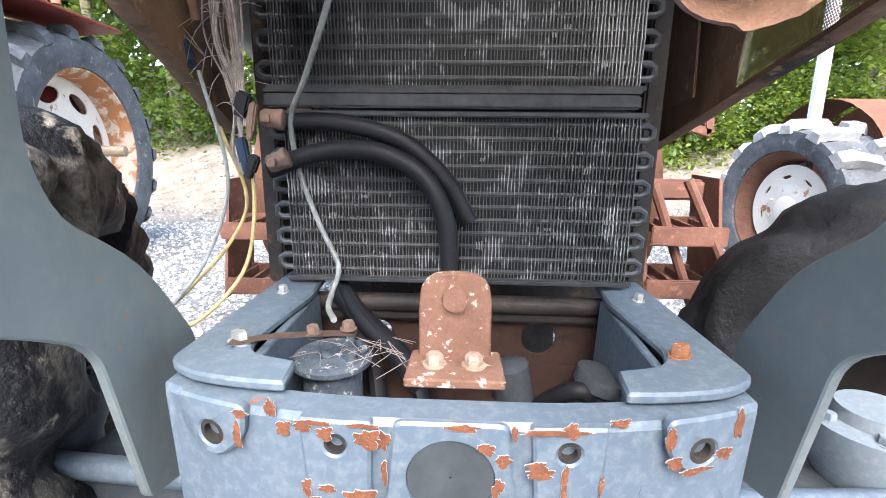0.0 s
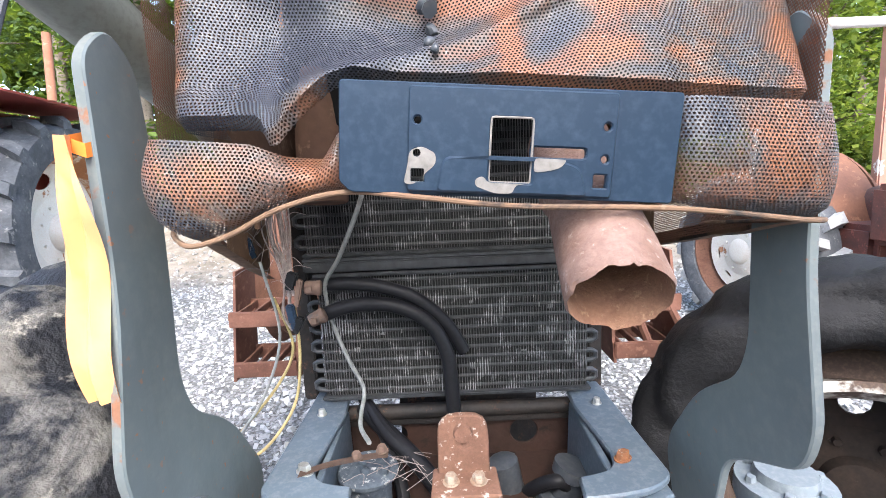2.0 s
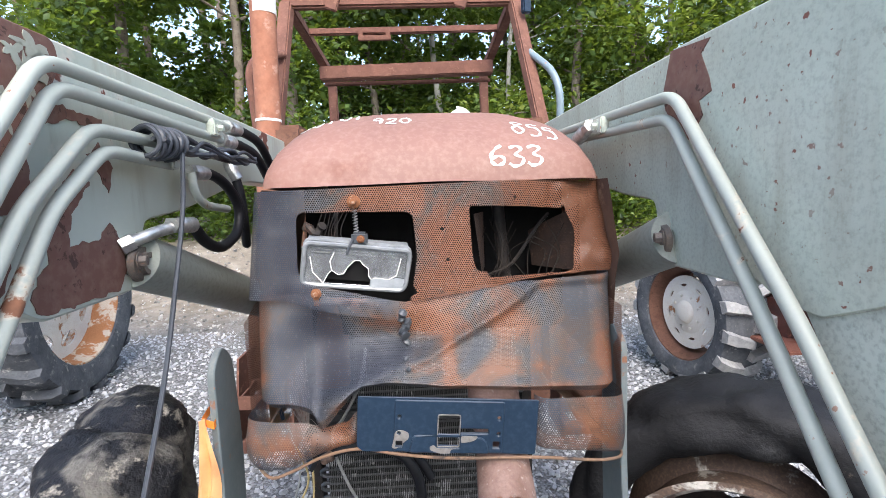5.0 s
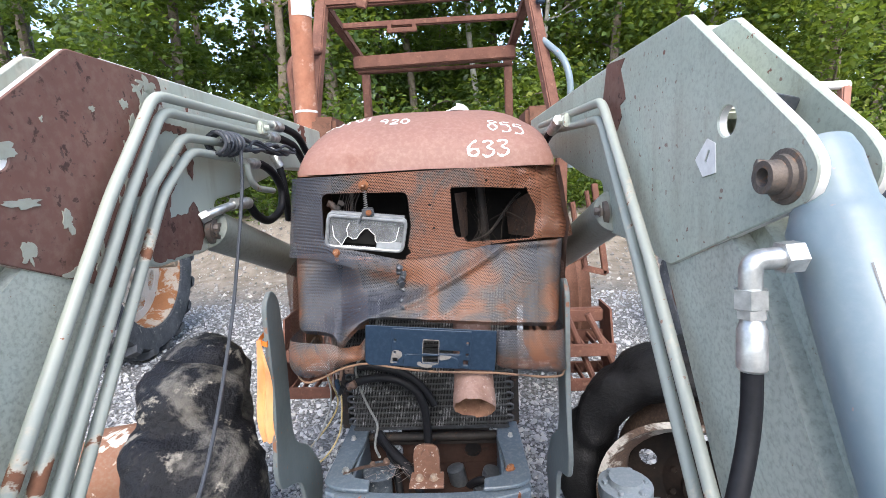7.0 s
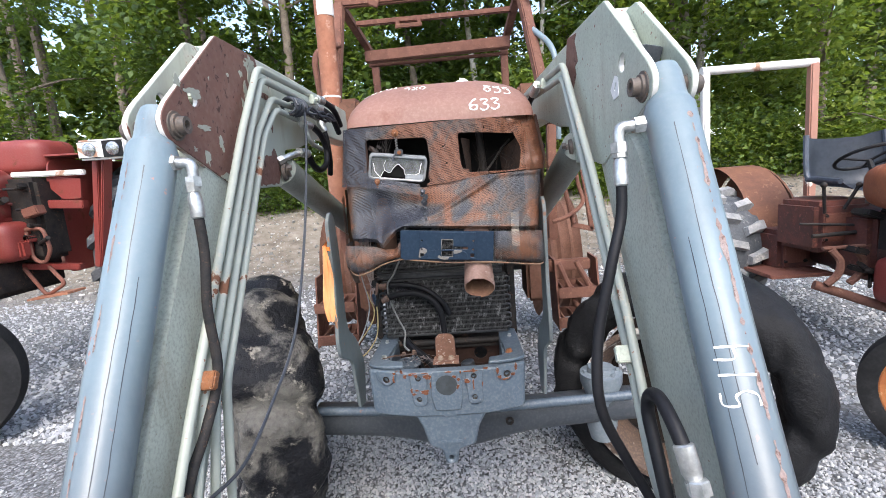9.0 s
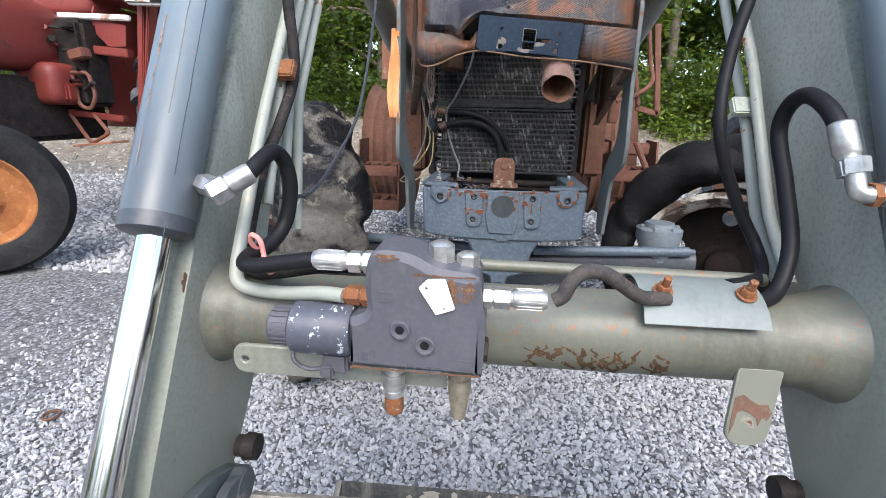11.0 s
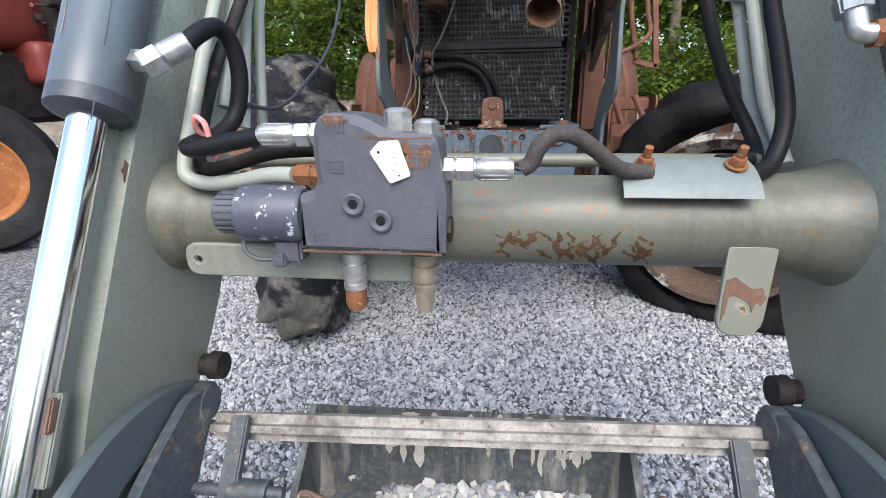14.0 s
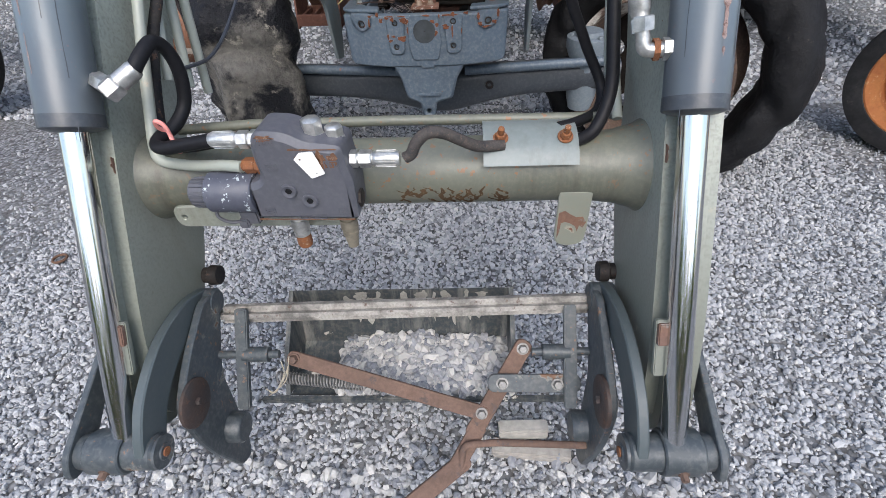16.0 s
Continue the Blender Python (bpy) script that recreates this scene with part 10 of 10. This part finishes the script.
def housing(t):
    """Clutch and gear housings of the small tractor, with covers, bolts and levers."""
    M_case = rusty("oily_red_case", (0.16, 0.052, 0.038), (0.075, 0.036, 0.030), (0.24, 0.085, 0.06), scale=8, rough=0.6)
    for c, sz, lab in (((3.02, 2.72, 0.98), (0.44, 0.46, 0.40), "oily red clutch housing"), ((2.98, 3.10, 0.72), (0.36, 0.40, 0.36), "oily red gear housing"), ((3.26, 2.42, 0.84), (0.46, 0.30, 0.50), "oily red engine flange")):
        bm = bmesh.new()
        box(bm, c, sz, rot("Z", 4), 0.04)
        h = part("housing", bm, M_case, t, lab)
        bm = bmesh.new()
        box(bm, (c[0] - 0.04, c[1] - sz[1] / 2 - 0.008, c[2]), (sz[0] * 0.55, 0.022, sz[2] * 0.55), rot("Z", 4), 0.008)
        part("cover", bm, M_redrust, h, "bolted rust-brown cover")
        for dx, dz in ((-1, -1), (1, -1), (-1, 1), (1, 1)):
            bm = bmesh.new()
            hexhead(bm, (c[0] - 0.04 + dx * sz[0] * 0.23, c[1] - sz[1] / 2 - 0.018, c[2] + dz * sz[2] * 0.23), (0, -1, 0), 0.012, 0.014)
            part("bolt", bm, M_darkmetal, h)
    for a, b, r, lab in (((2.84, 2.44, 1.10), (2.78, 2.38, 1.32), 0.012, "thin lever"), ((2.98, 2.44, 1.12), (3.05, 2.40, 1.30), 0.012, "thin lever"), ((2.74, 2.42, 0.93), (3.10, 2.38, 0.95), 0.016, "pedal shaft"), ((2.70, 2.50, 1.02), (3.20, 2.36, 0.99), 0.010, "control rod")):
        bm = bmesh.new()
        rod(bm, a, b, r, seg=10)
        bmesh.ops.create_icosphere(bm, subdivisions=2, radius=r * 1.9, matrix=Matrix.Translation(b))
        part("lever", bm, M_darkmetal, t, lab)


def red_right():
    t = thing("tractor", (3.3, 3.0, 0), "small old rust-red tractor with a black seat and pipe frame", "tractor")
    wheel(t, (2.52, 3.64, 0.635), (-0.985, -0.174, 0), 0.605, 0.425, 0.46, M_tyre, M_rimrust, 15, "rear wheel with a mud-pale lug tyre", 0, 0, 0.02, 0.10, 8, 3, "rear_wheel", "mud-pale deep-lug farm tyre", disc_mat=M_rimwhite, thick=0.030, disc_r=0.335, slot=(0.58, 0.030, 3.2), lug_mat=M_tyrepale)
    wheel(t, (2.41, 0.98, 0.362), (-0.78, -0.62, 0), 0.36, 0.255, 0.16, M_tyredark, M_rimorange, 0, "small front wheel with an orange rusty rim", 0, 0, 0.05, -0.03, 0, 3, "front_wheel", "smooth dusty front tyre")
    bm = bmesh.new()
    rows = []
    for a in lin(-14, 196, 26):
        r = 0.84 + 0.012 * noise.noise((a * 0.05, 1, 0))
        rows.append([(x, 3.95 - r * math.cos(radians(a)) * 0.95 + 0.05 * (x - 2.8), 0.62 + r * math.sin(radians(a)) - 0.05 * max(0, 2.84 - x)) for x in lin(2.76, 3.18, 7)])
    sheet(bm, rows)
    o = [(3.95 - 0.84 * 0.95 * math.cos(radians(a)), 0.60 + 0.84 * math.sin(radians(a))) for a in lin(10, 175, 20)]
    plate(bm, o + [(4.5, 0.72), (3.4, 0.5)], [], 0.02, frame_yz(3.21))
    part("fender", bm, rusty("rust_brown_fender", (0.20, 0.085, 0.045), (0.13, 0.055, 0.034), (0.27, 0.13, 0.07), scale=5, rough=0.75), t, "rust-brown rounded fender", smooth=50)
    housing(t)
    bm = bmesh.new()
    shell_box(bm, (3.38, 3.0, 0.86), (0.62, 1.5, 0.56), 5)
    shell_box(bm, (3.30, 2.35, 0.78), (0.42, 1.0, 0.46), 5)
    part("gearbox", bm, rusty("oily_red_casting", (0.10, 0.045, 0.034), (0.05, 0.034, 0.03), (0.20, 0.06, 0.045), scale=9, rough=0.6), t, "oily rust-red gearbox casting")
    rr = random.Random(66)
    for k in range(20):
        bm = bmesh.new()
        x, z = rr.uniform(2.90, 3.60), rr.uniform(0.60, 1.14)
        L = rr.uniform(0.04, 0.22)
        if k % 3:
            rod(bm, (x, 2.30, z), (x + L * rr.uniform(-1, 1), 2.16, z + L * rr.uniform(-0.5, 0.5)), rr.uniform(0.008, 0.03), seg=8)
        else:
            box(bm, (x, 2.28, z), (rr.uniform(0.05, 0.16), 0.16, rr.uniform(0.03, 0.09)), rot("Y", rr.uniform(-25, 25)), 0.01)
        part("linkage", bm, M_darkmetal, t, "oily lever or fitting")
    bm = bmesh.new()
    shell_box(bm, (3.26, 1.60, 1.30), (0.74, 1.55, 0.38), 3.6)
    part("hood", bm, rusty("orange_hood_rust", (0.34, 0.105, 0.045), (0.24, 0.075, 0.04), (0.42, 0.2, 0.11), scale=5, rough=0.6), t, "rust-orange rounded hood")
    bm = bmesh.new()
    box(bm, (3.28, 1.65, 0.98), (0.40, 1.30, 0.40), None, 0.06)
    part("engine", bm, M_darkmetal, t, "dark engine under the hood")
    bm = bmesh.new()
    shell_box(bm, (3.24, 2.10, 0.63), (0.48, 0.20, 0.34), 6)
    part("panel", bm, M_red, t, "dull red casting")
    bm = bmesh.new()
    rows = []
    for v in lin(0, 1, 14):
        # pan, then the back curling up and over
        y0 = 2.50 + 0.46 * min(1, v / 0.5) + 0.10 * max(0, v - 0.5)
        z0 = 1.23 + 0.03 * math.sin(v * 4) + 0.92 * max(0, v - 0.46) ** 1.15
        rows.append([(3.32 + u * (0.33 - 0.05 * max(0, v - 0.7)), y0 - 0.10 * abs(u) ** 3 * (1 if v > 0.4 else 0), z0 + 0.10 * abs(u) ** 3 * (1 - v * 0.6) + 0.008 * noise.noise((u * 3, v * 6, 2))) for u in lin(-1, 1, 15)])
    sheet(bm, rows)
    bmesh.ops.solidify(bm, geom=bm.faces[:], thickness=0.05)
    sweep(bm, [r[0] for r in rows] , 0.022, 8)
    sweep(bm, [r[-1] for r in rows], 0.022, 8)
    part("seat", bm, M_seat, t, "worn black vinyl bucket seat")
    bm = bmesh.new()
    c, nrm = V(3.14, 2.45, 1.50), V(0.0, 0.45, 0.9).normalized()
    q = nrm.to_track_quat("Z", "Y").to_matrix()
    sweep(bm, [c + q @ V(0.20 * math.cos(a), 0.20 * math.sin(a), 0) for a in (2 * math.pi * k / 28 for k in range(29))], 0.013, 8)
    for k in range(3):
        a = k * 2.1
        rod(bm, c - nrm * 0.03, c + q @ V(0.19 * math.cos(a), 0.19 * math.sin(a), 0), 0.01, seg=6)
    rod(bm, c - nrm * 0.03, c - nrm * 0.45, 0.02, seg=8)
    part("steering_wheel", bm, M_black, t, "black steering wheel")
    for x in (2.80, 2.96):
        bm = bmesh.new()
        sweep(bm, smooth_path([(x, 2.30, 0.84), (x + 0.05, 2.28, 0.76), (x + 0.04, 2.28, 0.66), (x - 0.03, 2.29, 0.58)]), 0.026, 8)
        part("pedal", bm, M_cab, t, "pale rusty pedal arm")
    bm = bmesh.new()
    rod(bm, (2.72, 2.35, 0.57), (3.45, 2.10, 0.28), 0.035, seg=12)
    rod(bm, (2.75, 2.32, 0.85), (3.2, 2.30, 0.86), 0.014, seg=8)
    part("drawbar_pipe", bm, M_cab, t, "rusty pipe under the tractor")
    bm = bmesh.new()
    box(bm, (2.85, 2.9, 0.56), (0.50, 0.5, 0.03), None, 0.006)
    part("foot_plate", bm, M_redrust, t)
    bm = bmesh.new()
    rod(bm, (2.44, 1.0, 0.37), (3.9, 1.2, 0.42), 0.045, seg=12)
    part("front_axle", bm, M_redrust, t)
    bm = bmesh.new()
    rod(bm, (2.50, 3.64, 0.635), (4.2, 3.94, 0.65), 0.09, seg=14)
    part("axle", bm, M_redrust, t)
    bm = bmesh.new()
    tilted(bm, (2.68, 3.90, 0.9), (2.66, 3.90, 2.44), 0.075, 0.075, 0.012)
    rod(bm, (2.62, 3.90, 2.45), (3.79, 3.94, 2.45), 0.042, seg=14)
    frame_ = part("pipe_frame", bm, M_whitepipe, t, "white pipe roll frame with rusty patches")
    bm = bmesh.new()
    tilted(bm, (3.77, 3.93, 0.9), (3.75, 3.93, 2.44), 0.085, 0.085, 0.012)
    part("post", bm, painted("peeling_pink_pipe", (0.36, 0.17, 0.12), under=(0.60, 0.55, 0.50), chip=0.58, scale=5, rough=0.7), frame_, "rust-pink frame post")


red_left()
red_right()

# ---- wood behind the yard ----
def leaves(n, centres, spread, size, seed, sheetlike=False):
    """Leaf blades folded along the rib, scattered round clump centres; returns arrays."""
    r = np.random.default_rng(seed)
    k = r.integers(0, len(centres), n)
    C = np.asarray(centres)[k] + r.normal(size=(n, 3)) * np.asarray(spread)
    u = r.normal(size=(n, 3))
    u[:, 2] *= 0.55
    u /= np.linalg.norm(u, axis=1)[:, None]
    up = np.tile([0, 0, 1.0], (n, 1)) + r.normal(size=(n, 3)) * 0.7
    w = np.cross(u, up)
    w /= np.linalg.norm(w, axis=1)[:, None] + 1e-9
    nn = np.cross(w, u)
    s = (size * (0.6 + 0.9 * r.random(n)))[:, None]
    a = C - u * s * 0.6
    b = C + w * s * 0.36 + nn * s * 0.10 - u * s * 0.05
    c = C + u * s * 0.6 - nn * s * 0.10
    d = C - w * s * 0.36 + nn * s * 0.10 - u * s * 0.05
    return np.stack([a, b, c, d], 1)


def leaf_mesh(name, P, mat):
    n = len(P)
    me = bpy.data.meshes.new(name)
    me.vertices.add(n * 4)
    me.vertices.foreach_set("co", P.reshape(-1).astype(np.float32))
    idx = np.arange(n * 4).reshape(n, 4)
    tri = np.concatenate([idx[:, [0, 1, 2]], idx[:, [0, 2, 3]]], 1).reshape(-1)
    me.loops.add(n * 6)
    me.loops.foreach_set("vertex_index", tri.astype(np.int32))
    me.polygons.add(n * 2)
    me.polygons.foreach_set("loop_start", np.arange(0, n * 6, 3, dtype=np.int32))
    me.update(calc_edges=True)
    me.materials.append(mat)
    return new(name, me)


def tree(x, y, h, r0, seed, n, mat, low=0.2, wide=2.6, bark=None):
    r = random.Random(seed)
    z0 = rise(x, y) - 0.1
    t = thing("tree", (x, y, z0), "tall leafy broadleaf tree with a bare lower trunk", "tree", "wood edge trees")
    bm = bmesh.new()
    lean = (r.uniform(-0.05, 0.05), r.uniform(-0.05, 0.03))
    pts = [(x + lean[0] * k + 0.12 * math.sin(k * 0.7 + seed), y + lean[1] * k, z0 + k) for k in lin(0, h * 0.92, 12)]
    sweep(bm, smooth_path(pts, 2), r0, 10, [r0 * (1.25 if i == 0 else 1 - 0.85 * i / 22) for i in range(23)])
    centres = []
    for k in range(16):
        f = low + (0.97 - low) * (k + r.random()) / 16
        a = r.uniform(0, 6.28)
        b0 = Vector(pts[min(11, int(f * 11))])
        L = wide * (1.1 - 0.6 * abs(f - 0.45)) * r.uniform(0.7, 1.15)
        tip = b0 + V(math.cos(a) * L, math.sin(a) * L, r.uniform(-0.1, 0.5) * L)
        mid = b0.lerp(tip, 0.5) + V(0, 0, 0.25)
        pp = smooth_path([b0, mid, tip], 3)
        rb = r0 * 0.35 * (1 - 0.5 * f)
        sweep(bm, pp, rb, 6, [rb * (1 - 0.8 * i / (len(pp) - 1)) for i in range(len(pp))])
        for q in range(6):
            centres.append(b0.lerp(tip, 0.35 + 0.13 * q) + V(r.uniform(-0.5, 0.5), r.uniform(-0.5, 0.5), r.uniform(-0.4, 0.4)))
    part("trunk", bm, bark or M_bark, t, "grey-brown trunk with limbs")
    ob = leaf_mesh("crown", leaves(n, [c[:] for c in centres], (0.45, 0.45, 0.34), 0.125, seed), mat)
    ob.parent = t
    ob.matrix_parent_inverse = Matrix.Translation(-t.location)
    ob["label"] = "loose leafy crown with gaps"
    return t


TREES = [(-9.5, 12.4, 14, 0.16), (-6.9, 11.6, 15, 0.17), (-4.6, 12.2, 16, 0.15), (-3.1, 11.8, 15, 0.20), (-1.2, 13.0, 15, 0.13), (0.7, 12.6, 16, 0.10), (2.4, 12.2, 14, 0.08), (4.2, 11.7, 15, 0.14), (6.6, 12.3, 14, 0.12), (9.2, 11.4, 15, 0.17), (12.0, 12.0, 14, 0.15), (-12.5, 12.0, 15, 0.16), (-5.6, 15.0, 17, 0.2), (-0.4, 16.0, 17, 0.2), (3.4, 15.5, 18, 0.2), (7.8, 15.4, 17, 0.2)]
for k, (x, y, h, r0) in enumerate(TREES):
    tree(x, y, h, r0, 40 + k, 15000, M_leaflit if x > 1.0 and k % 2 else M_leaf, 0.16, 2.5, M_barkpale if k in (5, 6, 8) else None)


def thicket(name, n, x0, x1, y0, y1, h, size, mat, label, seed):
    r = random.Random(seed)
    cs = []
    for k in range(int((x1 - x0) * 16)):
        x, y = r.uniform(x0, x1), r.uniform(y0, y1)
        top = h * (0.35 + 0.65 * abs(noise.noise((x * 0.4, seed, 0.3)) * 1.4))
        cs.append((x, y, rise(x, y) + r.random() ** 1.3 * top))
    ob = leaf_mesh(name, leaves(n, cs, (0.28, 0.25, 0.20), size, seed), mat)
    return tagged(ob, label, "undergrowth", kind="stuff")


thicket("undergrowth", 44000, -15, 15, 10.3, 12.2, 3.0, 0.09, M_leaf, "dense green undergrowth along the bank", 71)
thicket("undergrowth", 22000, -1, 16, 10.2, 11.8, 2.6, 0.09, M_leaflit, "pale green sunlit undergrowth along the bank", 72)
thicket("far_woods", 60000, -30, 30, 17, 25, 16, 0.42, M_leaf, "deep green wood behind the first trees", 73)
# This second wood is added out of view, to block low sky light
thicket("far_woods", 30000, -28, 28, -21, -16, 10, 0.55, M_leaf, "unseen green wood added behind the camera to dim low light and reflections", 74)
bm = bmesh.new()
rr = random.Random(90)
for k in range(46):
    x, y = rr.uniform(-24, 24), rr.uniform(14, 26)
    r0 = rr.uniform(0.06, 0.2)
    z0 = rise(x, y) - 0.2
    sweep(bm, [(x + 0.1 * math.sin(j), y, z0 + j * 2.4) for j in range(6)], r0, 7)
tagged(lone("far_trunks", bm, M_bark, "dark trunks deep in the wood", "trees", kind="stuff"), kind="stuff")
